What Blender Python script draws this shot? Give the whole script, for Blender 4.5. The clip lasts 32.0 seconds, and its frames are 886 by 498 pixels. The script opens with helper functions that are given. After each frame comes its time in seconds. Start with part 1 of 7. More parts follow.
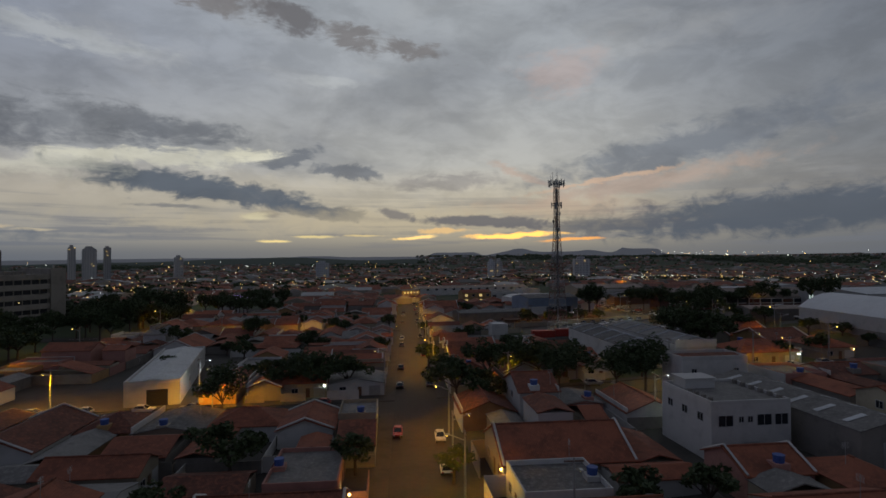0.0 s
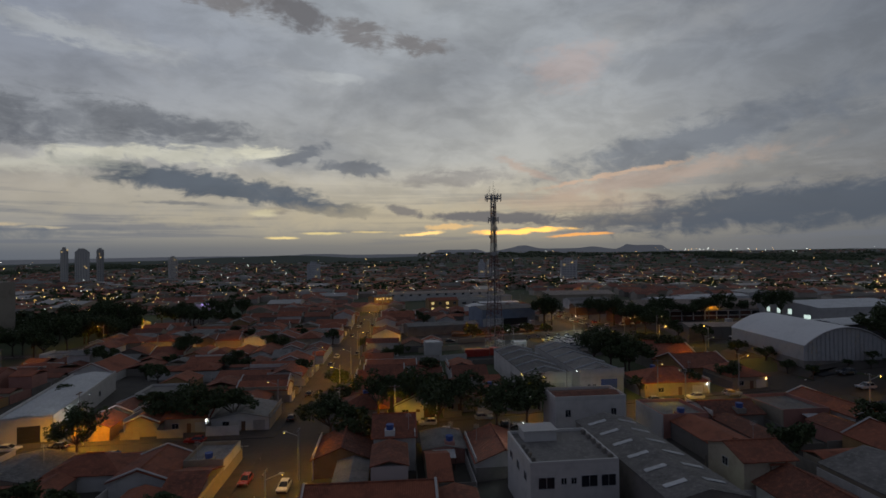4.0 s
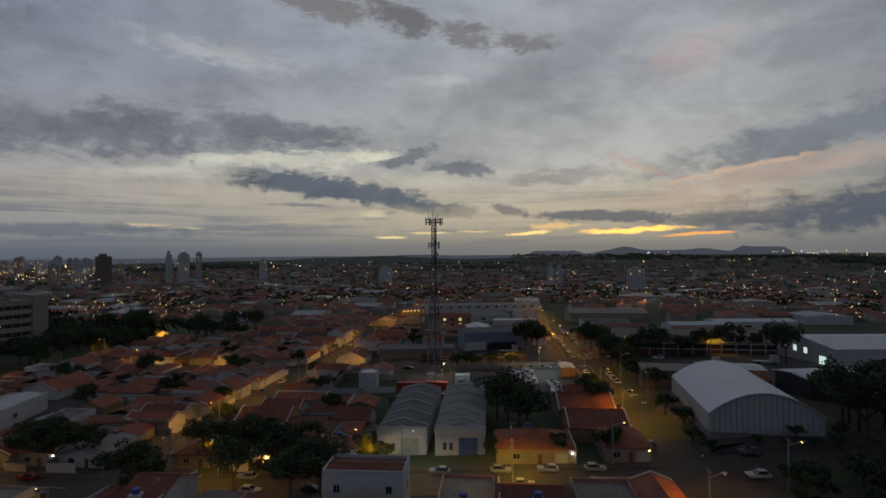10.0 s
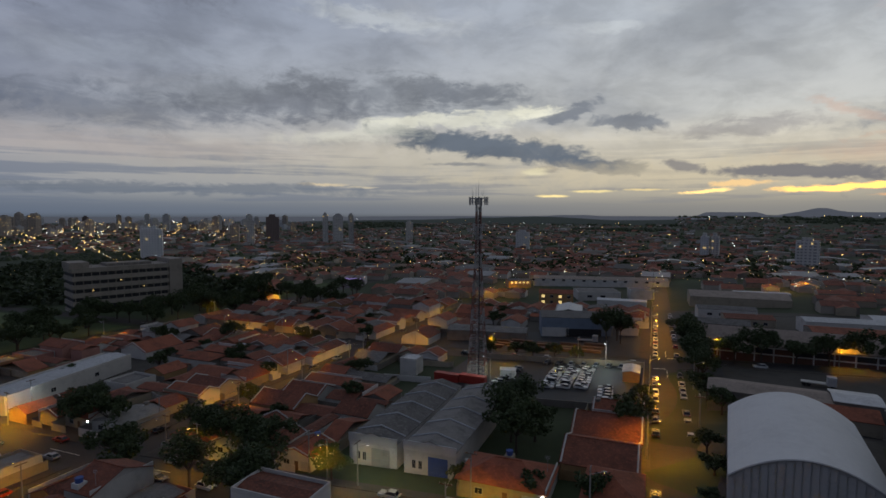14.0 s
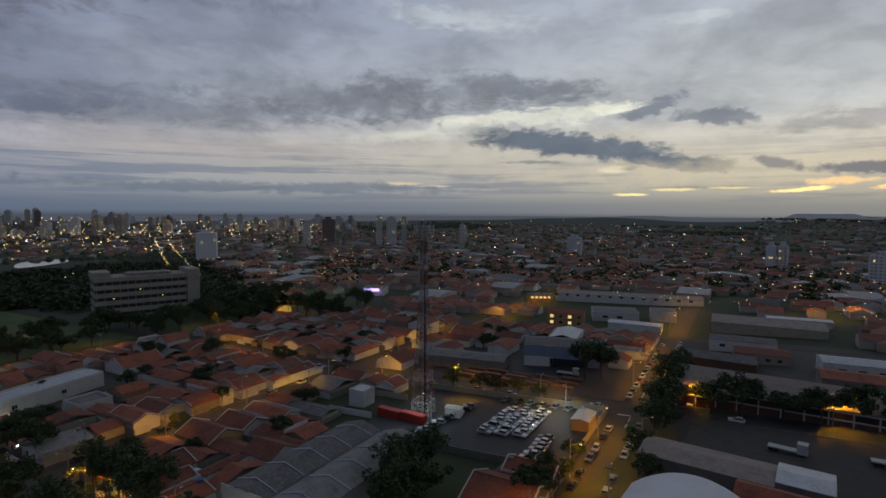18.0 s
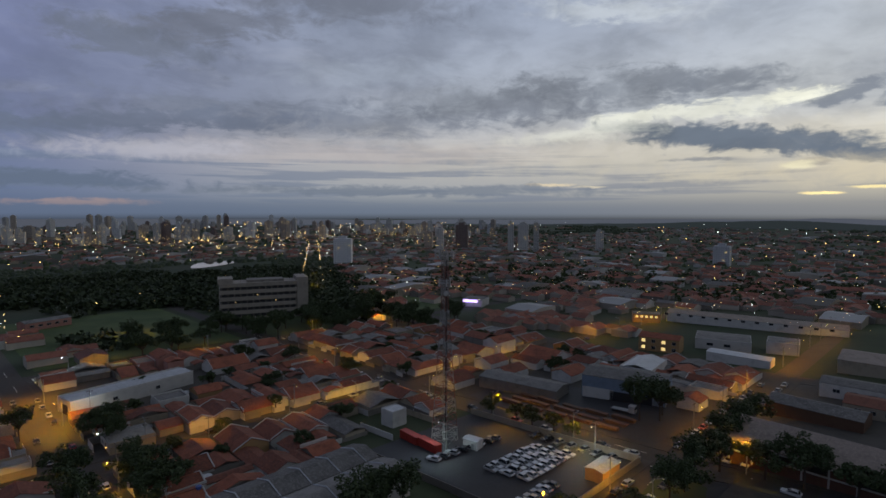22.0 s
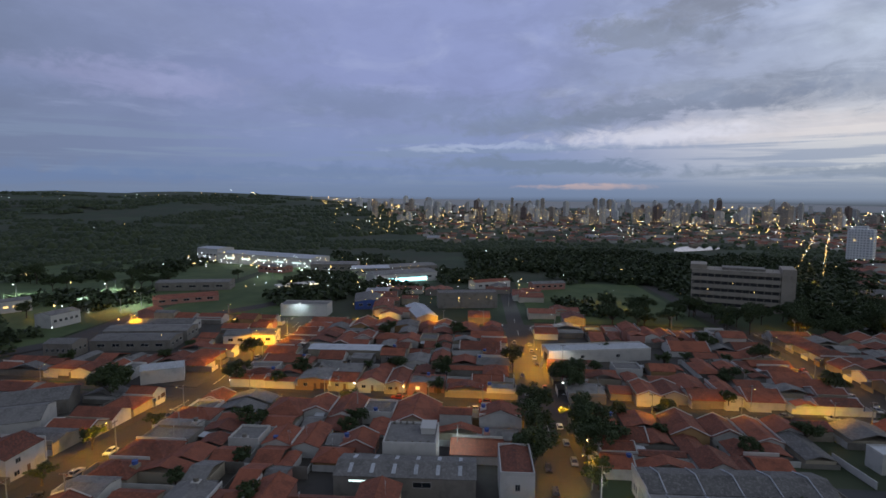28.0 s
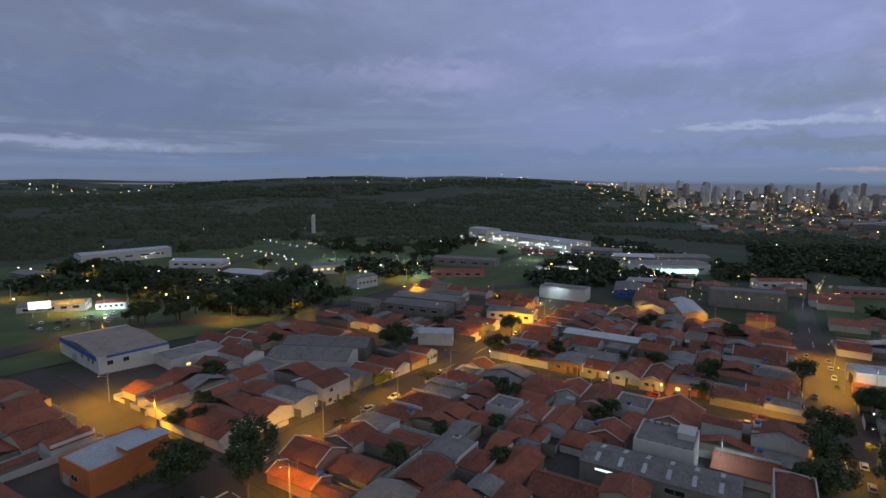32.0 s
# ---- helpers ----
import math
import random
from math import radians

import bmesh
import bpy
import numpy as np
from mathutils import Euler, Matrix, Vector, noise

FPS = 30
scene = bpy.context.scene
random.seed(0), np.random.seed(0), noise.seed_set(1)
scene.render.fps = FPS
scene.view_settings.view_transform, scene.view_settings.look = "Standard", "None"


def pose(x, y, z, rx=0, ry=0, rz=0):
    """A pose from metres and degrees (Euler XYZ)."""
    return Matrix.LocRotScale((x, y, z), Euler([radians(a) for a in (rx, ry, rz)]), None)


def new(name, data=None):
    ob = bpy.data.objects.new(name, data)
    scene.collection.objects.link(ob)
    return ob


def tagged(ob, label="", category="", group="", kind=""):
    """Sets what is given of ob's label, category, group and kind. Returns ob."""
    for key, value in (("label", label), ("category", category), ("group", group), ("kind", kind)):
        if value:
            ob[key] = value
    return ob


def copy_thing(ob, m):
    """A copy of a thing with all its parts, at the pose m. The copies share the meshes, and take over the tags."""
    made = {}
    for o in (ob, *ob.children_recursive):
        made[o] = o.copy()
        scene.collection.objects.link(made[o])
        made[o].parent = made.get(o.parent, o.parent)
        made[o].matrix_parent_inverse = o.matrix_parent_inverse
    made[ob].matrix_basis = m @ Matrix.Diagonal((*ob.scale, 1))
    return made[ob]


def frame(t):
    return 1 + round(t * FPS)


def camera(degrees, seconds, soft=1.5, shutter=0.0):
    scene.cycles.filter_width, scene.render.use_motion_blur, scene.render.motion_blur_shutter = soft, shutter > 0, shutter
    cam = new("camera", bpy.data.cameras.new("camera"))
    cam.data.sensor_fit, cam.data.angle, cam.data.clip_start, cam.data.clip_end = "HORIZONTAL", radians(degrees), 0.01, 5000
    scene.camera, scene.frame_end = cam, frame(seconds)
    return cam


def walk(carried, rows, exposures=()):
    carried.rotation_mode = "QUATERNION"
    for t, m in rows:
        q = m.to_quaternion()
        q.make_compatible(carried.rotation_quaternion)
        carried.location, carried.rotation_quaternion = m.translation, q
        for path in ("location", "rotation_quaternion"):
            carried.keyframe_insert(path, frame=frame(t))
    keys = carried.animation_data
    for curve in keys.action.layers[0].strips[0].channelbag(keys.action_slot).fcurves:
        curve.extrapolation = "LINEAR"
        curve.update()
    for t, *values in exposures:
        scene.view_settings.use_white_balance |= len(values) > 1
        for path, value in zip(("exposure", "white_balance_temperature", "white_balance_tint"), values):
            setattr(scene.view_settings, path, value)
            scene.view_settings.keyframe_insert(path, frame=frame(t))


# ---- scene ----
cam = camera(78.39, 32.0, 1.6)
PATH = [  # seconds, x, y, z, heading, pitch, roll
    (0, -62.54, -200.90, 32.00, -3.922, 0.847, -0.284),
    (0.5, -59.84, -200.91, 31.84, -3.810, 1.014, -0.302),
    (1, -56.82, -200.74, 32.02, -3.722, 0.952, -0.329),
    (1.5, -53.44, -200.39, 32.66, -3.628, 0.904, -0.344),
    (2, -49.86, -200.07, 33.72, -3.426, 0.794, -0.378),
    (2.5, -46.20, -199.83, 35.08, -3.448, 0.709, -0.434),
    (3, -42.40, -199.48, 36.68, -3.245, 0.617, -0.480),
    (3.5, -38.63, -198.94, 38.49, -3.148, 0.506, -0.514),
    (5.5, -21.09, -197.09, 40.50, -2.883, 0.302, -0.587),
    (6, -15.40, -196.08, 41.57, -2.675, 0.255, -0.681),
    (6.5, -9.90, -195.21, 42.80, -2.544, 0.259, -0.746),
    (7, -4.53, -194.45, 43.94, -1.545, 0.235, -0.788),
    (7.5, 0.88, -193.53, 44.60, 0.033, 0.228, -0.779),
    (8, 6.11, -192.35, 44.95, 2.466, 0.274, -0.726),
    (8.5, 11.07, -190.98, 45.56, 4.204, 0.285, -0.655),
    (9, 15.88, -189.52, 46.61, 5.387, 0.324, -0.544),
    (9.5, 20.46, -187.99, 47.79, 6.280, 0.396, -0.381),
    (10, 24.99, -186.14, 48.87, 7.926, 0.440, -0.251),
    (10.5, 29.71, -183.68, 49.91, 11.170, 0.431, -0.191),
    (11, 34.39, -180.71, 50.94, 15.777, 0.416, -0.181),
    (11.5, 38.85, -177.48, 51.84, 17.793, 0.286, -0.181),
    (12, 43.09, -174.13, 52.58, 18.684, -1.513, -0.129),
    (12.5, 47.16, -170.64, 53.24, 19.322, -3.509, -0.058),
    (13, 51.01, -167.05, 53.99, 19.840, -3.620, 0.017),
    (13.5, 54.56, -163.50, 55.05, 21.384, -3.793, 0.125),
    (14, 58.05, -159.97, 56.45, 24.667, -3.894, 0.187),
    (14.5, 61.57, -156.31, 58.01, 27.157, -3.957, 0.220),
    (15, 64.97, -152.61, 59.58, 29.061, -4.132, 0.292),
    (15.5, 68.27, -149.04, 60.99, 30.124, -4.184, 0.373),
    (17.5, 84.30, -135.94, 64.88, 31.857, -4.197, 0.513),
    (18, 88.50, -132.78, 65.83, 32.267, -4.090, 0.410),
    (18.5, 92.68, -129.58, 66.46, 33.134, -3.903, 0.337),
    (19, 96.65, -126.37, 67.12, 34.272, -3.573, 0.301),
    (19.5, 100.41, -122.99, 68.29, 35.020, -3.802, 0.278),
    (20, 104.26, -119.27, 69.48, 37.302, -3.803, 0.259),
    (20.5, 108.02, -115.22, 70.43, 39.048, -3.820, 0.232),
    (21, 111.51, -110.95, 71.34, 40.846, -3.888, 0.204),
    (21.5, 114.35, -107.20, 72.14, 43.074, -3.883, 0.163),
    (22, 115.97, -104.98, 72.84, 48.116, -3.920, 0.060),
    (22.5, 116.65, -104.13, 73.19, 52.415, -3.935, 0.002),
    (23, 117.32, -103.14, 73.38, 54.081, -3.692, 0.031),
    (23.5, 118.58, -100.97, 73.95, 54.834, -4.045, 0.007),
    (24, 119.95, -98.32, 74.32, 55.925, -4.108, -0.033),
    (24.5, 120.77, -95.95, 74.14, 60.205, -4.088, -0.037),
    (26.5, 119.43, -95.88, 71.92, 81.307, -4.654, 0.354),
    (27, 119.15, -95.45, 71.87, 86.550, -5.007, 0.198),
    (27.5, 118.89, -95.28, 71.84, 92.110, -5.378, 0.172),
    (28, 118.85, -95.25, 71.90, 96.964, -5.687, 0.210),
    (28.5, 119.11, -95.11, 72.05, 101.873, -5.952, 0.178),
    (29, 119.31, -94.89, 72.11, 106.414, -6.135, 0.098),
    (29.5, 119.32, -94.70, 72.10, 112.322, -6.440, 0.053),
    (30, 119.37, -94.52, 72.11, 116.123, -6.763, 0.058),
    (30.5, 119.46, -94.31, 72.11, 119.867, -7.024, 0.079),
    (31, 119.48, -94.23, 72.11, 122.812, -7.324, 0.128),
    (31.5, 119.45, -94.27, 72.14, 123.777, -7.385, 0.178),
    (32, 119.40, -94.32, 72.18, 124.221, -7.416, 0.187),
]


def carried_pose(x, y, z, heading, pitch, roll):
    return Matrix.Translation((x, y, z)) @ pose(0, 0, 0, 0, 0, heading) @ pose(0, 0, 0, 90 + pitch) @ pose(0, 0, 0, 0, 0, roll)


EXPOSURES = [(0, -0.24, 6750, 5), (6, -0.28, 6700, 5), (11.5, -0.22, 6650, 5), (13, 0.02, 6600, 5), (19, 0.16, 6450, 5), (24, 0.45, 6350, 5), (28, 0.88, 6300, 5), (32, 0.88, 6250, 7)]
walk(cam, [(r[0], carried_pose(*r[1:])) for r in PATH], EXPOSURES)

# ------------------------------------------------------------------ sky
world = bpy.data.worlds.new("dusk_sky")
world.use_nodes = True
scene.world = world
WT = world.node_tree
WT.nodes.clear()


class Net:
    """Short hand for building node trees."""

    def __init__(self, tree):
        self.tree = tree

    def node(self, kind):
        return self.tree.nodes.new(kind)

    def put(self, socket, value):
        if isinstance(value, bpy.types.NodeSocket):
            self.tree.links.new(value, socket)
        elif value is not None:
            socket.default_value = value

    def math(self, op, a, b=None, c=None, clamp=False):
        n = self.node("ShaderNodeMath")
        n.operation, n.use_clamp = op, clamp
        for socket, value in zip(n.inputs, (a, b, c)):
            self.put(socket, value)
        return n.outputs[0]

    def mix(self, f, a, b):
        n = self.node("ShaderNodeMix")
        n.data_type = "RGBA"
        self.put(n.inputs[0], f)
        self.put(n.inputs[6], (*a, 1) if isinstance(a, tuple) else a)
        self.put(n.inputs[7], (*b, 1) if isinstance(b, tuple) else b)
        return n.outputs[2]

    def noise(self, vector, scale, detail=4.0, rough=0.55, distortion=0.0):
        n = self.node("ShaderNodeTexNoise")
        self.put(n.inputs["Vector"], vector)
        self.put(n.inputs["Scale"], scale)
        self.put(n.inputs["Detail"], detail)
        self.put(n.inputs["Roughness"], rough)
        self.put(n.inputs["Distortion"], distortion)
        return n.outputs["Fac"]

    def ramp(self, f, stops):
        n = self.node("ShaderNodeValToRGB")
        self.put(n.inputs[0], f)
        r = n.color_ramp
        while len(r.elements) < len(stops):
            r.elements.new(0.5)
        for e, (p, c) in zip(r.elements, stops):
            e.position, e.color = p, (*c, 1) if len(c) == 3 else c
        return n.outputs[0]

    def smooth(self, x, a, b):
        n = self.node("ShaderNodeMapRange")
        n.interpolation_type = "SMOOTHSTEP"
        self.put(n.inputs[0], x)
        self.put(n.inputs[1], a)
        self.put(n.inputs[2], b)
        return n.outputs[0]


S = Net(WT)
sky_dir = S.node("ShaderNodeTexCoord").outputs["Generated"]
split = S.node("ShaderNodeSeparateXYZ")
S.put(split.inputs[0], sky_dir)
dx, dy, dz = split.outputs
azim = S.math("MULTIPLY", S.math("ARCTAN2", S.math("MULTIPLY", dx, -1.0), dy), 57.2958)   # degrees left of +y
elev = S.math("MULTIPLY", S.math("ARCSINE", dz), 57.2958)
# cloud sheet seen in perspective
lift = S.math("ADD", S.math("MAXIMUM", dz, 0.0), 0.10)
flat = S.node("ShaderNodeCombineXYZ")
S.put(flat.inputs[0], S.math("DIVIDE", dx, lift))
S.put(flat.inputs[1], S.math("DIVIDE", dy, lift))
sheet = flat.outputs[0]
ang = S.node("ShaderNodeCombineXYZ")
S.put(ang.inputs[0], S.math("MULTIPLY", azim, 0.05))
S.put(ang.inputs[1], S.math("MULTIPLY", elev, 0.16))
angle_space = ang.outputs[0]
n_big = S.noise(sheet, 0.55, 6.0, 0.55, 0.4)
n_mid = S.noise(sheet, 1.7, 6.0, 0.6, 0.5)
n_edge = S.noise(angle_space, 3.2, 6.0, 0.62, 0.6)
fine_space = S.node("ShaderNodeCombineXYZ")
S.put(fine_space.inputs[0], S.math("MULTIPLY", azim, 0.095))
S.put(fine_space.inputs[1], S.math("MULTIPLY", elev, 0.15))
n_fine = S.noise(fine_space.outputs[0], 5.0, 6.0, 0.60, 0.5)

lump_space = S.node("ShaderNodeCombineXYZ")
S.put(lump_space.inputs[0], S.math("MULTIPLY", azim, 0.07))
S.put(lump_space.inputs[1], S.math("MULTIPLY", elev, 0.15))
lumps = S.smooth(S.noise(lump_space.outputs[0], 2.1, 7.0, 0.60, 0.35), 0.36, 0.62)

# nearness to the sunset, at about 8 degrees right of +y
off = S.math("ADD", azim, 8.0)
west = S.math("EXPONENT", S.math("MULTIPLY", S.math("POWER", S.math("DIVIDE", off, 42.0), 2.0), -1.0))
west_wide = S.math("EXPONENT", S.math("MULTIPLY", S.math("POWER", S.math("DIVIDE", off, 95.0), 2.0), -1.0))
el01 = S.math("DIVIDE", elev, 60.0, clamp=True)
far_side = S.ramp(el01, [(0.0, (0.115, 0.15, 0.25)), (0.05, (0.145, 0.18, 0.305)), (0.16, (0.168, 0.188, 0.33)), (0.35, (0.18, 0.20, 0.35)), (0.60, (0.155, 0.175, 0.27)), (1.0, (0.12, 0.135, 0.20))])
sun_side = S.ramp(el01, [(0.0, (0.23, 0.225, 0.22)), (0.035, (0.43, 0.38, 0.31)), (0.085, (0.58, 0.51, 0.41)), (0.16, (0.47, 0.465, 0.465)), (0.30, (0.385, 0.405, 0.455)), (0.42, (0.365, 0.39, 0.445)), (0.62, (0.18, 0.195, 0.235)), (1.0, (0.125, 0.135, 0.175))])
mid_side = S.ramp(el01, [(0.0, (0.19, 0.22, 0.27)), (0.045, (0.36, 0.365, 0.40)), (0.10, (0.47, 0.435, 0.43)), (0.17, (0.32, 0.34, 0.41)), (0.34, (0.27, 0.305, 0.42)), (0.60, (0.165, 0.185, 0.24)), (1.0, (0.12, 0.135, 0.185))])
tone = S.mix(S.smooth(azim, 92.0, 52.0), far_side, mid_side)
tone = S.mix(S.math("MULTIPLY", west, 1.0, clamp=True), tone, sun_side)
# the east, behind the flight, is darker
tone = S.mix(S.smooth(dy, -0.25, -0.85), tone, (0.11, 0.13, 0.20))
tone = S.mix(S.math("MULTIPLY", S.smooth(azim, -14.0, -44.0), 0.68), tone, (0.135, 0.15, 0.185))
# general cloud cover
cover = S.smooth(n_big, 0.45, 0.62)
cover = S.math("MULTIPLY", cover, S.smooth(elev, 2.0, 11.0))
tone = S.mix(S.math("MULTIPLY", cover, 0.50), tone, S.mix(west_wide, (0.12, 0.145, 0.25), (0.155, 0.165, 0.20)))
wisps = S.math("MULTIPLY", S.smooth(n_mid, 0.50, 0.72), 0.22)
tone = S.mix(S.math("MULTIPLY", wisps, S.smooth(elev, 3.0, 9.0)), tone, S.mix(west_wide, (0.25, 0.28, 0.45), (0.50, 0.49, 0.49)))
streak_space = S.node("ShaderNodeCombineXYZ")
S.put(streak_space.inputs[0], S.math("MULTIPLY", azim, 0.035))
S.put(streak_space.inputs[1], S.math("MULTIPLY", elev, 0.75))
n_streak = S.noise(streak_space.outputs[0], 1.6, 5.0, 0.55, 0.25)
low = S.math("MULTIPLY", S.smooth(elev, 8.5, 4.0), S.smooth(elev, 0.2, 1.4))
tone = S.mix(S.math("MULTIPLY", S.math("MULTIPLY", S.smooth(n_streak, 0.47, 0.60), low), 0.62), tone, S.mix(west, (0.15, 0.185, 0.27), (0.24, 0.235, 0.25)))


off_space = S.node("ShaderNodeVectorMath")
off_space.operation = "ADD"
S.put(off_space.inputs[0], angle_space)
off_space.inputs[1].default_value = (7.3, 2.1, 4.0)
warp_a = S.math("SUBTRACT", S.noise(off_space.outputs[0], 1.5, 6.0, 0.62), 0.5)
warp_e = S.math("SUBTRACT", S.noise(angle_space, 3.4, 8.0, 0.68, 0.9), 0.5)


def sky_patch(tone, az, el, half_w, half_h, tilt, colour, strength, ragged=1.0, soft=0.6):
    """One cloud or gap of light: a lens shape in azimuth and elevation, torn by the noise that warps the whole sky."""
    u = S.math("SUBTRACT", S.math("ADD", azim, S.math("MULTIPLY", warp_a, 14.0 * ragged)), az)
    v = S.math("SUBTRACT", S.math("SUBTRACT", S.math("ADD", elev, S.math("MULTIPLY", warp_e, 5.5 * ragged)), el), S.math("MULTIPLY", u, tilt))
    r = S.math("SQRT", S.math("ADD", S.math("POWER", S.math("DIVIDE", u, half_w), 2.0), S.math("POWER", S.math("DIVIDE", v, half_h), 2.0)))
    r = S.math("ADD", r, S.math("MULTIPLY", S.math("SUBTRACT", n_fine, 0.5), 1.9))
    f = S.smooth(r, 1.0 + soft * 0.42, 1.0 - soft * 0.72)
    return S.mix(S.math("MULTIPLY", f, strength, clamp=True), tone, colour)


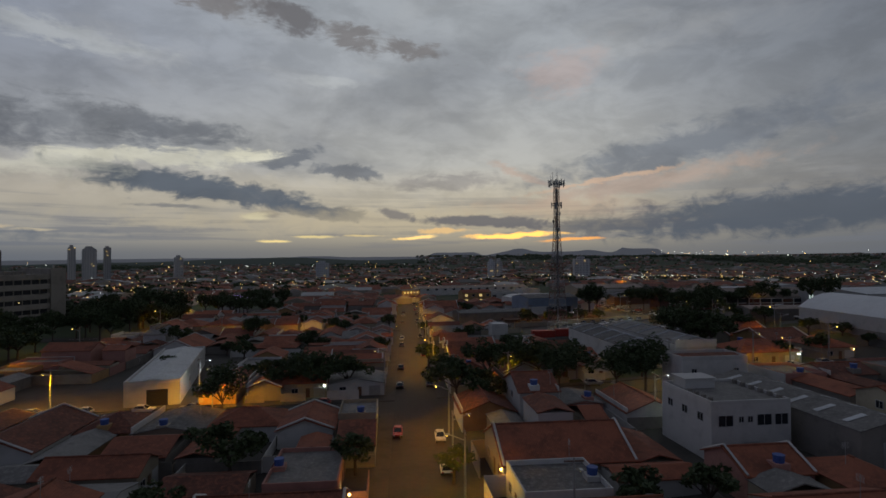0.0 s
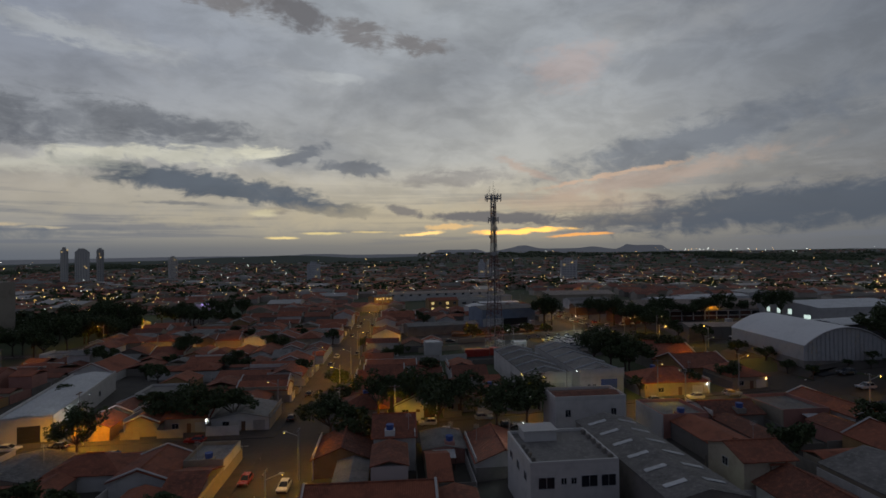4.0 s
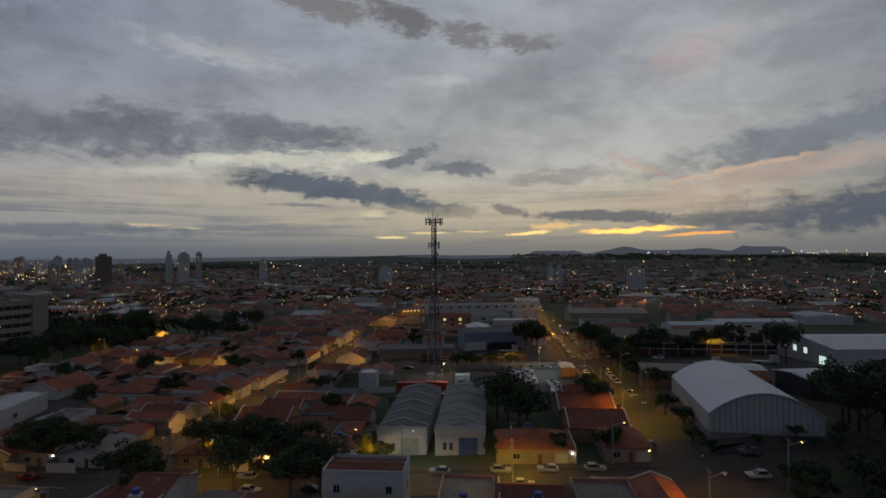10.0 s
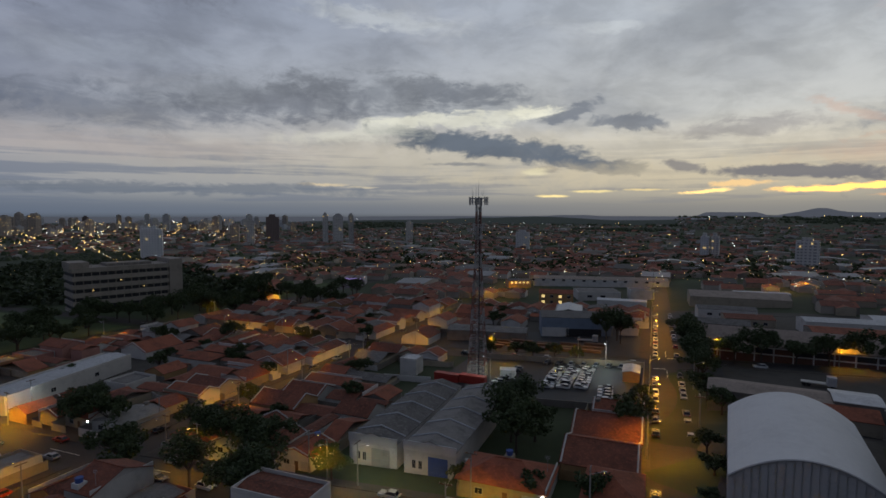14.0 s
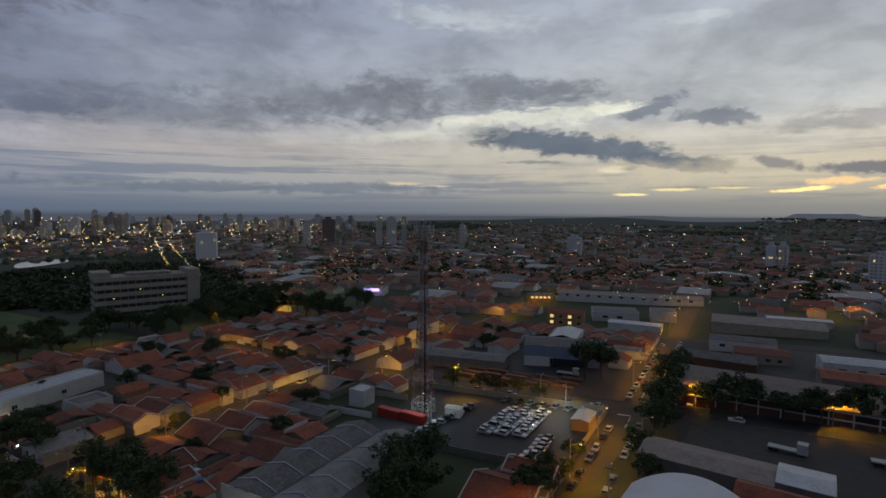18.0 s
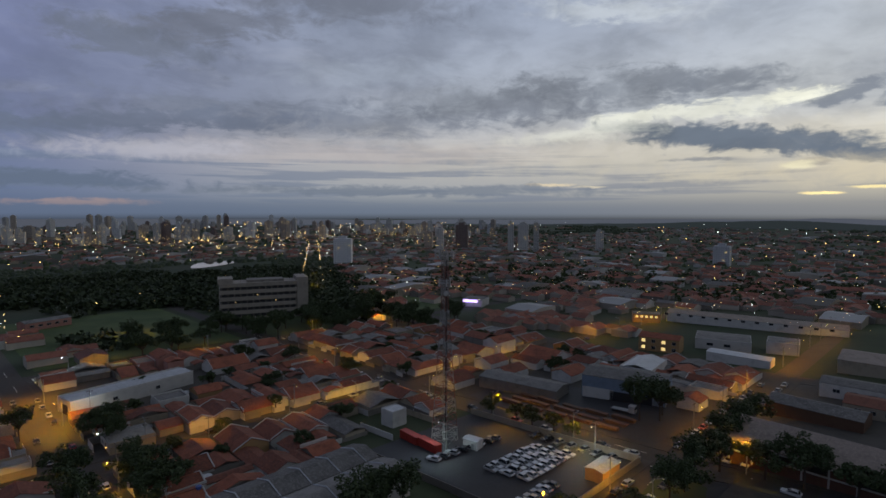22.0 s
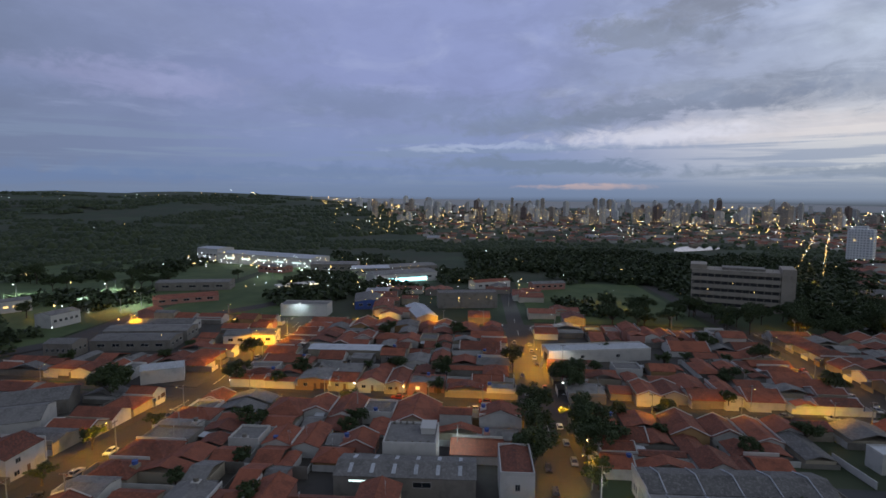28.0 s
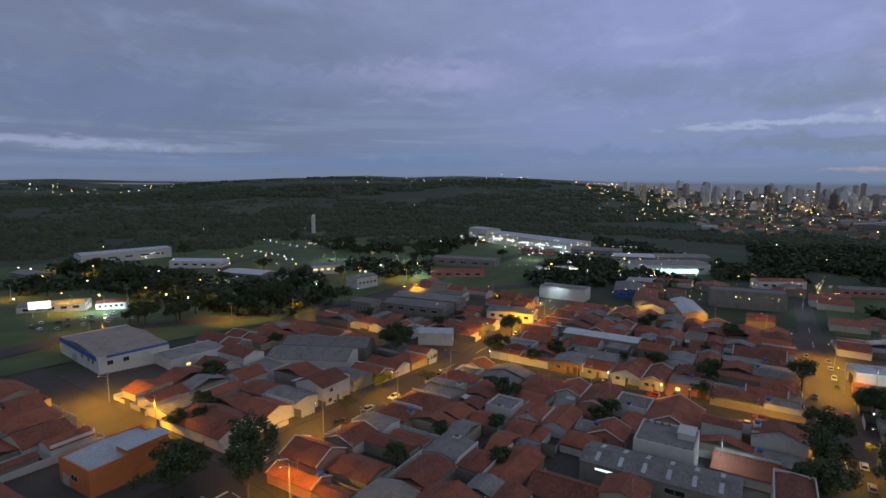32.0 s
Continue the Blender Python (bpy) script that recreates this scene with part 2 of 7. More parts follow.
GREY, SLATE, WARM_GREY = (0.165, 0.178, 0.215), (0.125, 0.145, 0.185), (0.195, 0.185, 0.20)
PALE, CREAM = (0.66, 0.64, 0.57), (0.62, 0.52, 0.37)
for row in (
    # west: cloud bank, pale gap and the long lens cloud
    (20.0, 5.6, 26, 2.4, 0.0, (0.54, 0.49, 0.41), 0.45, 0.5, 1.1),
    (28.5, 11.9, 13, 1.9, 0.03, GREY, 0.62, 0.9, 1.1),
    (43.0, 11.0, 11, 1.8, 0.0, GREY, 0.6, 0.9, 1.1),
    (27.0, 12.6, 4.5, 1.3, 0.1, (0.14, 0.15, 0.18), 0.55, 0.8, 0.9),
    (38.0, 12.2, 4.0, 1.2, 0.1, (0.145, 0.155, 0.19), 0.5, 0.8, 0.9),
    (21.5, 12.0, 5.0, 1.0, -0.05, GREY, 0.7, 0.8, 0.8),
    (23.0, 9.5, 10, 0.75, -0.05, PALE, 0.85, 0.7, 0.9),
    (15.6, 10.2, 2.6, 0.65, 0.0, (0.78, 0.75, 0.64), 0.85, 0.5, 0.9),
    (29.0, 9.3, 4.0, 0.45, 0.0, PALE, 0.8, 0.5, 0.9),
    (19.0, 6.6, 12, 1.1, 0.13, SLATE, 0.95, 0.40, 0.55),
    (22.5, 7.1, 7.0, 1.3, 0.08, SLATE, 0.95, 0.45, 0.55),
    (9.6, 4.9, 6.0, 0.75, 0.16, SLATE, 0.95, 0.35, 0.55),
    (11.6, 9.9, 3.0, 0.7, -0.28, GREY, 0.9, 0.5, 0.6),
    (5.8, 8.8, 3.6, 0.75, 0.08, GREY, 0.85, 0.6, 0.6),
    (-4.0, 7.9, 6.5, 0.8, -0.05, (0.25, 0.235, 0.25), 0.6, 0.6, 0.9),
    (22.5, 4.9, 3.6, 0.20, 0.0, GREY, 0.7, 0.2, 0.8),
    (14.0, 4.3, 2.0, 0.30, 0.0, WARM_GREY, 0.7, 0.25, 0.7),
    # upper clouds
    (20.0, 24.2, 6.5, 1.1, 0.1, WARM_GREY, 0.85, 0.8, 0.7),
    (12.0, 23.4, 3.4, 1.5, 0.2, (0.16, 0.155, 0.175), 0.85, 0.8, 0.7),
    (5.5, 21.9, 3.2, 1.0, 0.15, WARM_GREY, 0.85, 0.8, 0.7),
    (-1.0, 20.9, 3.4, 0.9, 0.1, WARM_GREY, 0.85, 0.8, 0.7),
    (30.5, 18.8, 7.5, 0.9, 0.1, (0.50, 0.52, 0.56), 0.55, 0.7, 1.0),
    (8.0, 17.6, 2.4, 0.5, 0.0, (0.50, 0.52, 0.56), 0.5, 0.5, 1.0),
    # north-west: blue-grey band, salmon streaks and the dark wedge
    (-29.0, 10.6, 15, 2.0, -0.20, (0.165, 0.185, 0.235), 0.75, 0.7, 0.9),
    (-24.0, 7.2, 12, 0.9, -0.16, (0.46, 0.355, 0.315), 0.75, 0.5, 1.0),
    (-20.5, 7.6, 8.0, 0.26, -0.15, (0.62, 0.44, 0.34), 0.8, 0.4, 0.8),
    (-16.5, 5.0, 9.0, 1.1, 0.03, (0.50, 0.375, 0.30), 0.6, 0.5, 1.1),
    (-12.0, 8.6, 3.0, 0.45, 0.4, (0.50, 0.37, 0.32), 0.6, 0.5, 1.0),
    (-16.5, 18.4, 4.0, 2.2, -0.1, (0.46, 0.37, 0.37), 0.6, 0.8, 1.0),
    (-37.0, 4.0, 20, 2.0, -0.05, (0.105, 0.125, 0.168), 0.92, 0.40, 0.7),
    (-21.5, 3.2, 8.0, 0.60, -0.03, (0.13, 0.14, 0.175), 0.9, 0.3, 0.7),
    (2.0, 3.7, 20, 1.3, 0.0, CREAM, 0.50, 0.4, 1.2),
    (-8.4, 3.7, 7.6, 0.62, 0.03, (0.17, 0.165, 0.185), 0.92, 0.25, 0.5),
    (0.6, 4.5, 1.9, 0.50, 0.2, WARM_GREY, 0.8, 0.3, 0.6),
    # the last light under the clouds
    (-3.6, 2.75, 2.6, 0.30, 0.0, (0.95, 0.62, 0.30), 0.85, 0.25, 0.8),
    (-11.2, 2.25, 5.2, 0.27, -0.03, (1.9, 1.05, 0.26), 1.0, 0.16, 0.7),
    (-17.2, 1.75, 3.2, 0.17, -0.04, (1.25, 0.56, 0.17), 0.9, 0.10, 0.7),
    (-0.9, 2.05, 2.1, 0.20, -0.08, (1.5, 1.0, 0.38), 0.95, 0.15, 0.8),
    (13.2, 1.65, 1.6, 0.17, 0.0, (1.2, 0.92, 0.42), 0.9, 0.12, 0.8),
    (9.6, 2.10, 2.2, 0.15, 0.0, (0.95, 0.76, 0.38), 0.85, 0.12, 0.8),
    (4.5, 2.25, 1.6, 0.13, 0.0, (0.85, 0.66, 0.34), 0.8, 0.10, 0.8),
    (15.0, 4.1, 1.4, 0.40, 0.0, (0.85, 0.76, 0.52), 0.6, 0.2, 0.9),
    (36.8, 2.75, 2.6, 0.15, 0.0, (0.74, 0.60, 0.42), 0.8, 0.12, 0.8),
    (33.0, 2.55, 1.6, 0.12, 0.0, (0.70, 0.60, 0.45), 0.75, 0.10, 0.8),
    # south-west, over the centre of town
    (60.0, 5.9, 22, 1.2, 0.0, (0.42, 0.375, 0.385), 0.55, 0.4, 1.0),
    (33.0, 8.0, 7.0, 0.9, -0.08, PALE, 0.6, 0.6, 1.0),
    (62.0, 9.3, 20, 1.6, 0.02, (0.15, 0.165, 0.215), 0.65, 0.9, 1.0),
    (41.0, 10.2, 9.0, 1.2, -0.02, (0.16, 0.17, 0.21), 0.6, 0.9, 1.0),
    (55.0, 14.0, 10, 1.3, -0.05, (0.33, 0.36, 0.44), 0.4, 0.7, 1.0),
    (70.0, 17.2, 8.0, 1.6, -0.15, (0.145, 0.155, 0.20), 0.8, 1.0, 0.8),
    (78.0, 15.0, 7.0, 1.3, 0.1, (0.14, 0.155, 0.205), 0.75, 1.0, 0.8),
    (58.0, 20.5, 12, 2.0, 0.05, (0.15, 0.16, 0.205), 0.7, 1.0, 0.9),
    (88.0, 7.3, 10, 1.3, 0.0, (0.135, 0.16, 0.235), 0.75, 0.8, 0.8),
    (75.0, 5.8, 9.0, 0.9, -0.05, (0.43, 0.42, 0.49), 0.65, 0.5, 1.0),
    (93.0, 4.9, 9.0, 0.35, -0.02, (0.30, 0.33, 0.44), 0.5, 0.4, 0.9),
    (75.0, 8.4, 14, 0.9, -0.08, (0.14, 0.16, 0.225), 0.8, 0.8, 0.8),
    (86.0, 3.0, 14, 0.8, 0.03, (0.125, 0.155, 0.225), 0.85, 0.5, 0.7),
    (52.0, 2.2, 25, 0.55, 0.0, (0.165, 0.19, 0.245), 0.75, 0.4, 0.8),
    (82.0, 0.85, 6.0, 0.25, 0.0, (0.50, 0.33, 0.28), 0.7, 0.2, 1.0),
    # south
    (118.0, 2.2, 25, 0.9, 0.0, (0.115, 0.15, 0.25), 0.75, 0.5, 0.9),
    (104.0, 9.2, 16, 1.6, 0.04, (0.135, 0.16, 0.255), 0.7, 0.8, 0.9),
    (126.0, 10.2, 9.0, 1.6, 0.0, (0.225, 0.225, 0.37), 0.45, 0.8, 1.0),
    (126.0, 16.0, 16, 2.4, 0.1, (0.145, 0.165, 0.27), 0.6, 0.9, 0.9),
    (141.0, 9.7, 11, 1.2, 0.05, (0.13, 0.155, 0.255), 0.65, 0.8, 0.9),
    (154.0, 7.0, 14, 3.0, 0.0, (0.10, 0.125, 0.21), 0.9, 0.6, 0.9),
    (159.0, 3.0, 9.0, 0.50, 0.02, (0.26, 0.27, 0.40), 0.55, 0.4, 0.9),
    (140.0, 1.5, 22, 0.70, 0.0, (0.10, 0.14, 0.25), 0.7, 0.4, 0.9),
):
    tone = sky_patch(tone, *row)
# haze along the horizon
haze = S.mix(west, (0.115, 0.145, 0.22), (0.225, 0.215, 0.215))
tone = S.mix(S.math("MULTIPLY", S.smooth(elev, 1.9, 0.1), 0.68), tone, haze)
tone = S.mix(S.smooth(dz, 0.0, -0.02), tone, (0.03, 0.032, 0.035))
back = S.node("ShaderNodeBackground")
S.put(back.inputs[0], tone)
S.put(back.inputs[1], S.math("MULTIPLY", S.math("ADD", 0.92, S.math("MULTIPLY", west, 0.20)), S.math("ADD", 0.92, S.math("MULTIPLY", S.math("MULTIPLY", lumps, S.smooth(elev, 2.5, 8.0)), S.math("ADD", 0.06, S.math("MULTIPLY", S.smooth(azim, 105.0, 70.0), 0.12))))))
S.tree.links.new(back.outputs[0], S.node("ShaderNodeOutputWorld").inputs[0])


# ------------------------------------------------------------------ materials
def material(name, build):
    m = bpy.data.materials.new(name)
    m.use_nodes = True
    net = Net(m.node_tree)
    build(net, m.node_tree.nodes["Principled BSDF"])
    return m


def surface(name, colour, rough=0.8, spread=0.15, grain=3.0, stain=0.25, stain_scale=0.35, bump=0.15, metal=0.0, tint=None, island=False):
    """Painted or mineral surface: base colour that differs from piece to piece, stains at one scale and grain at another."""

    def build(n, b):
        where = n.node("ShaderNodeNewGeometry")
        rnd = where.outputs["Random Per Island"] if island else n.node("ShaderNodeObjectInfo").outputs["Random"]
        pos = where.outputs["Position"]
        dark = tuple(c * (1 - spread) for c in colour)
        light = tuple(min(c * (1 + spread), 0.95) for c in colour)
        c = n.mix(rnd, dark, tint or light)
        worn = n.math("MULTIPLY", n.smooth(n.noise(pos, stain_scale, 5.0, 0.65), 0.45, 0.72), stain)
        c = n.mix(worn, c, tuple(v * 0.35 for v in colour))
        g = n.noise(pos, grain, 4.0, 0.6)
        c = n.mix(n.math("MULTIPLY", g, 0.35), c, tuple(v * 0.7 for v in colour))
        n.put(b.inputs["Base Color"], c)
        n.put(b.inputs["Roughness"], n.math("ADD", rough - 0.08, n.math("MULTIPLY", g, 0.16)))
        b.inputs["Metallic"].default_value = metal
        if bump:
            k = n.node("ShaderNodeBump")
            k.inputs["Strength"].default_value = bump
            k.inputs["Distance"].default_value = 0.05
            n.put(k.inputs["Height"], g)
            n.put(b.inputs["Normal"], k.outputs[0])

    return material(name, build)


def tiled(name, low, high, along, pitch=0.24, stain=0.5, depth=0.5, island=False, rough=0.85):
    """Roof covering with ribs that run along one axis of the roof, moss and bleached patches."""

    def build(n, b):
        where = n.node("ShaderNodeNewGeometry")
        local = n.node("ShaderNodeTexCoord").outputs["Object"]
        rnd = where.outputs["Random Per Island"] if island else n.node("ShaderNodeObjectInfo").outputs["Random"]
        pos = where.outputs["Position"]
        c = n.mix(rnd, low, high)
        big = n.noise(pos, 0.28, 5.0, 0.6)
        small = n.noise(pos, 1.6, 6.0, 0.75)
        c = n.mix(n.math("MULTIPLY", n.smooth(big, 0.42, 0.70), stain), c, tuple(v * 0.38 for v in low))
        c = n.mix(n.math("MULTIPLY", n.smooth(small, 0.45, 0.70), 0.6), c, tuple(min(1, v * 1.35) for v in high))
        n.put(b.inputs["Base Color"], c)
        b.inputs["Roughness"].default_value = rough
        sep = n.node("ShaderNodeSeparateXYZ")
        n.put(sep.inputs[0], local)
        ribs = n.math("SINE", n.math("MULTIPLY", sep.outputs[along], 6.2832 / pitch))
        h = n.math("ADD", n.math("MULTIPLY", ribs, 0.5), n.math("MULTIPLY", small, 0.8))
        k = n.node("ShaderNodeBump")
        k.inputs["Strength"].default_value = depth
        k.inputs["Distance"].default_value = 0.06
        n.put(k.inputs["Height"], h)
        n.put(b.inputs["Normal"], k.outputs[0])

    return material(name, build)


def glow(name, colour, strength):
    def build(n, b):
        b.inputs["Base Color"].default_value = (*colour, 1)
        b.inputs["Emission Color"].default_value = (*colour, 1)
        b.inputs["Emission Strength"].default_value = strength

    return material(name, build)


def glass(name, colour, rough=0.08):
    def build(n, b):
        b.inputs["Base Color"].default_value = (*colour, 1)
        b.inputs["Roughness"].default_value = rough
        b.inputs["Specular IOR Level"].default_value = 0.6

    return material(name, build)


def ground_mix(n, b):
    pos = n.node("ShaderNodeNewGeometry").outputs["Position"]
    a = n.noise(pos, 0.012, 5.0, 0.6)
    field = n.noise(pos, 0.0045, 4.0, 0.55)
    f = n.noise(pos, 0.25, 6.0, 0.7)
    c = n.mix(n.smooth(a, 0.40, 0.60), (0.034, 0.056, 0.018), (0.055, 0.060, 0.026))
    c = n.mix(n.smooth(field, 0.52, 0.60), c, (0.060, 0.085, 0.030))
    c = n.mix(n.math("MULTIPLY", f, 0.7), c, (0.020, 0.028, 0.012))
    n.put(b.inputs["Base Color"], c)
    b.inputs["Roughness"].default_value = 0.95


def grass_mix(n, b):
    pos = n.node("ShaderNodeNewGeometry").outputs["Position"]
    c = n.mix(n.smooth(n.noise(pos, 0.05, 5.0), 0.35, 0.65), (0.055, 0.095, 0.024), (0.095, 0.135, 0.038))
    c = n.mix(n.math("MULTIPLY", n.noise(pos, 1.4, 4.0), 0.5), c, (0.05, 0.045, 0.02))
    n.put(b.inputs["Base Color"], c)
    b.inputs["Roughness"].default_value = 0.95


def leaf_mix(k):
    def build(n, b):
        rnd = n.node("ShaderNodeNewGeometry").outputs["Random Per Island"]
        per = n.node("ShaderNodeObjectInfo").outputs["Random"]
        c = n.mix(rnd, (0.026 * k, 0.044 * k, 0.012 * k), (0.062 * k, 0.084 * k, 0.024 * k))
        c = n.mix(n.math("MULTIPLY", per, 0.5), c, (0.038 * k, 0.058 * k, 0.019 * k))
        n.put(b.inputs["Base Color"], c)
        b.inputs["Roughness"].default_value = 0.75

    return build


def facade_mix(wall, dark, floor_h, bay):
    """Far facades: rows of small openings too distant to tell apart singly."""

    def build(n, b):
        local = n.node("ShaderNodeTexCoord").outputs["Object"]
        sep = n.node("ShaderNodeSeparateXYZ")
        n.put(sep.inputs[0], local)
        x = n.math("ADD", sep.outputs[0], sep.outputs[1])
        fx = n.math("FRACT", n.math("DIVIDE", x, bay))
        fz = n.math("FRACT", n.math("DIVIDE", sep.outputs[2], floor_h))
        hole = n.math("MULTIPLY", n.math("GREATER_THAN", fx, 0.45), n.math("GREATER_THAN", fz, 0.5))
        rnd = n.node("ShaderNodeObjectInfo").outputs["Random"]
        c = n.mix(rnd, tuple(v * 0.72 for v in wall), wall)
        c = n.mix(n.math("MULTIPLY", hole, 0.65), c, dark)
        n.put(b.inputs["Base Color"], c)
        b.inputs["Roughness"].default_value = 0.8

    return build


M = dict(
    # forest is leaf with the dusk gloom of far woods put into its colour
    ground=material("bare_ground", ground_mix), grass=material("mown_grass", grass_mix), leaf=material("foliage", leaf_mix(1.0)), forest=material("dusky_far_foliage", leaf_mix(0.72)),
    asphalt=surface("asphalt", (0.054, 0.046, 0.037), 0.85, 0.05, 1.2, 0.4, 0.12, 0.2),
    lot=surface("tarmac_lot", (0.026, 0.026, 0.028), 0.7, 0.05, 1.4, 0.45, 0.1, 0.2),
    pavement=surface("concrete_pavement", (0.064, 0.057, 0.047), 0.9, 0.15, 1.6, 0.5, 0.25, 0.2),
    paint=surface("road_paint", (0.62, 0.60, 0.52), 0.7, 0.05, 4.0, 0.5, 1.0, 0.05),
    white=surface("white_render", (0.55, 0.53, 0.50), 0.85, 0.14, 1.8, 0.35, 0.30, 0.12),
    cream=surface("cream_render", (0.35, 0.30, 0.225), 0.88, 0.22, 1.8, 0.45, 0.30, 0.12),
    grey=surface("bare_cement", (0.21, 0.19, 0.165), 0.9, 0.22, 1.8, 0.5, 0.30, 0.15),
    ochre=surface("ochre_render", (0.36, 0.22, 0.10), 0.88, 0.2, 1.8, 0.4, 0.30, 0.12),
    orange=surface("orange_render", (0.55, 0.17, 0.05), 0.85, 0.05, 1.8, 0.3, 0.30, 0.12),
    pink=surface("salmon_render", (0.40, 0.20, 0.16), 0.88, 0.15, 1.8, 0.4, 0.30, 0.12),
    blue=surface("blue_paint", (0.05, 0.10, 0.32), 0.6, 0.1, 1.8, 0.3, 0.30, 0.08),
    bluegrey=surface("blue_grey_sheet", (0.20, 0.25, 0.32), 0.55, 0.08, 1.8, 0.35, 0.30, 0.1),
    concrete=surface("aged_concrete", (0.34, 0.30, 0.25), 0.88, 0.05, 1.2, 0.45, 0.18, 0.15),
    pole=surface("concrete_pole", (0.30, 0.29, 0.27), 0.85, 0.1, 6.0, 0.3, 1.0, 0.1),
    tile_x=tiled("clay_tiles_a", (0.115, 0.041, 0.025), (0.30, 0.092, 0.046), 0), tile_y=tiled("clay_tiles_b", (0.115, 0.041, 0.025), (0.30, 0.092, 0.046), 1),
    sheet_x=tiled("fibre_sheets_a", (0.125, 0.117, 0.108), (0.245, 0.230, 0.212), 0, 0.18, 0.5, 0.4), sheet_y=tiled("fibre_sheets_b", (0.125, 0.117, 0.108), (0.245, 0.230, 0.212), 1, 0.18, 0.5, 0.4),
    metal_x=tiled("zinc_sheets_a", (0.36, 0.37, 0.38), (0.52, 0.53, 0.54), 0, 0.25, 0.25, 0.3, rough=0.45), metal_y=tiled("zinc_sheets_b", (0.36, 0.37, 0.38), (0.52, 0.53, 0.54), 1, 0.25, 0.25, 0.3, rough=0.45),
    tile_far=tiled("far_clay_tiles", (0.13, 0.052, 0.036), (0.31, 0.110, 0.064), 0, island=True), sheet_far=surface("far_fibre_sheets", (0.14, 0.132, 0.122), 0.85, 0.3, 0.5, 0.3, 0.05, 0.0, island=True), metal_far=surface("far_zinc_sheets", (0.30, 0.30, 0.30), 0.6, 0.1, 0.5, 0.2, 0.05, 0.0, island=True),
    # hill and ridge are no lamps: their emission stands in for distance haze
    brick=surface("brown_brick", (0.15, 0.072, 0.05), 0.9, 0.1, 2.5, 0.4, 0.4, 0.15), hill=glow("hazy_hill_glow", (0.060, 0.064, 0.080), 0.95), ridge=glow("hazy_ridge_glow", (0.016, 0.020, 0.020), 0.9),
    far_wall=surface("far_rendered_walls", (0.42, 0.37, 0.31), 0.9, 0.35, 0.5, 0.3, 0.05, 0.0, island=True), water=glass("still_water", (0.03, 0.04, 0.05), 0.05), mast_white=surface("weathered_white_steel", (0.33, 0.32, 0.31), 0.6, 0.06, 4.0, 0.3, 0.6, 0.05), mast_red=surface("weathered_red_steel", (0.20, 0.085, 0.065), 0.6, 0.06, 4.0, 0.3, 0.6, 0.05),
    brown=tiled("weathered_brown_roof", (0.25, 0.20, 0.165), (0.33, 0.27, 0.22), 0, 0.3, 0.4, 0.4),
    dark=surface("dark_opening", (0.02, 0.02, 0.022), 0.6, 0.2, 2.0, 0.1, 0.5, 0.0), pane=glass("window_pane", (0.02, 0.024, 0.03)),
    wood=surface("brown_wood", (0.13, 0.07, 0.04), 0.7, 0.2, 5.0, 0.3, 1.0, 0.1), bark=surface("bark", (0.085, 0.065, 0.05), 0.95, 0.2, 6.0, 0.3, 1.0, 0.3),
    steel=surface("galvanised_steel", (0.42, 0.42, 0.41), 0.5, 0.08, 4.0, 0.3, 0.6, 0.05, 0.5),
    red_steel=surface("red_steel_paint", (0.26, 0.075, 0.045), 0.6, 0.06, 4.0, 0.3, 0.6, 0.05), white_steel=surface("white_steel_paint", (0.44, 0.43, 0.42), 0.6, 0.06, 4.0, 0.3, 0.6, 0.05),
    container=surface("red_container_paint", (0.36, 0.035, 0.022), 0.55, 0.1, 2.0, 0.3, 0.5, 0.08),
    tyre=surface("tyre_rubber", (0.02, 0.02, 0.02), 0.9, 0.05, 8.0, 0.1, 1.0, 0.0), rim=surface("alloy_rim", (0.5, 0.5, 0.5), 0.35, 0.05, 8.0, 0.1, 1.0, 0.0, 0.8),
    membrane=surface("white_membrane", (0.70, 0.70, 0.69), 0.6, 0.03, 0.8, 0.18, 0.10, 0.05),
    sodium=glow("sodium_lamp", (1.0, 0.56, 0.09), 20.0), cool=glow("cool_lamp", (0.80, 0.93, 1.0), 30.0), porch=glow("porch_lamp_glass", (1.0, 0.66, 0.25), 9.0), warm=glow("lit_room", (1.0, 0.68, 0.26), 0.85),
    cool_room=glow("cool_lit_room", (0.72, 0.90, 0.86), 1.0), shop=glow("lit_shop", (0.42, 0.85, 0.88), 1.5), violet=glow("violet_sign", (0.55, 0.38, 1.0), 2.2), red_lamp=glow("red_lamp", (1.0, 0.06, 0.03), 8.0), sodium_far=glow("far_sodium", (1.0, 0.60, 0.18), 7.0), cool_far=glow("far_cool", (0.92, 0.97, 0.92), 5.5),
    billboard=glow("lit_billboard", (1.0, 0.82, 0.50), 1.7),
)
for key, rgb in (("white", (0.62, 0.62, 0.62)), ("silver", (0.36, 0.37, 0.38)), ("black", (0.02, 0.02, 0.022)), ("red", (0.30, 0.02, 0.015)), ("grey", (0.12, 0.125, 0.13))):
    M["car_" + key] = surface("car_paint_" + key, rgb, 0.28, 0.05, 2.0, 0.08, 0.8, 0.0)


# ------------------------------------------------------------------ the lie of the land and the street grid
def smoothstep(x, a, b):
    k = min(max((x - a) / (b - a), 0.0), 1.0)
    return k * k * (3 - 2 * k)


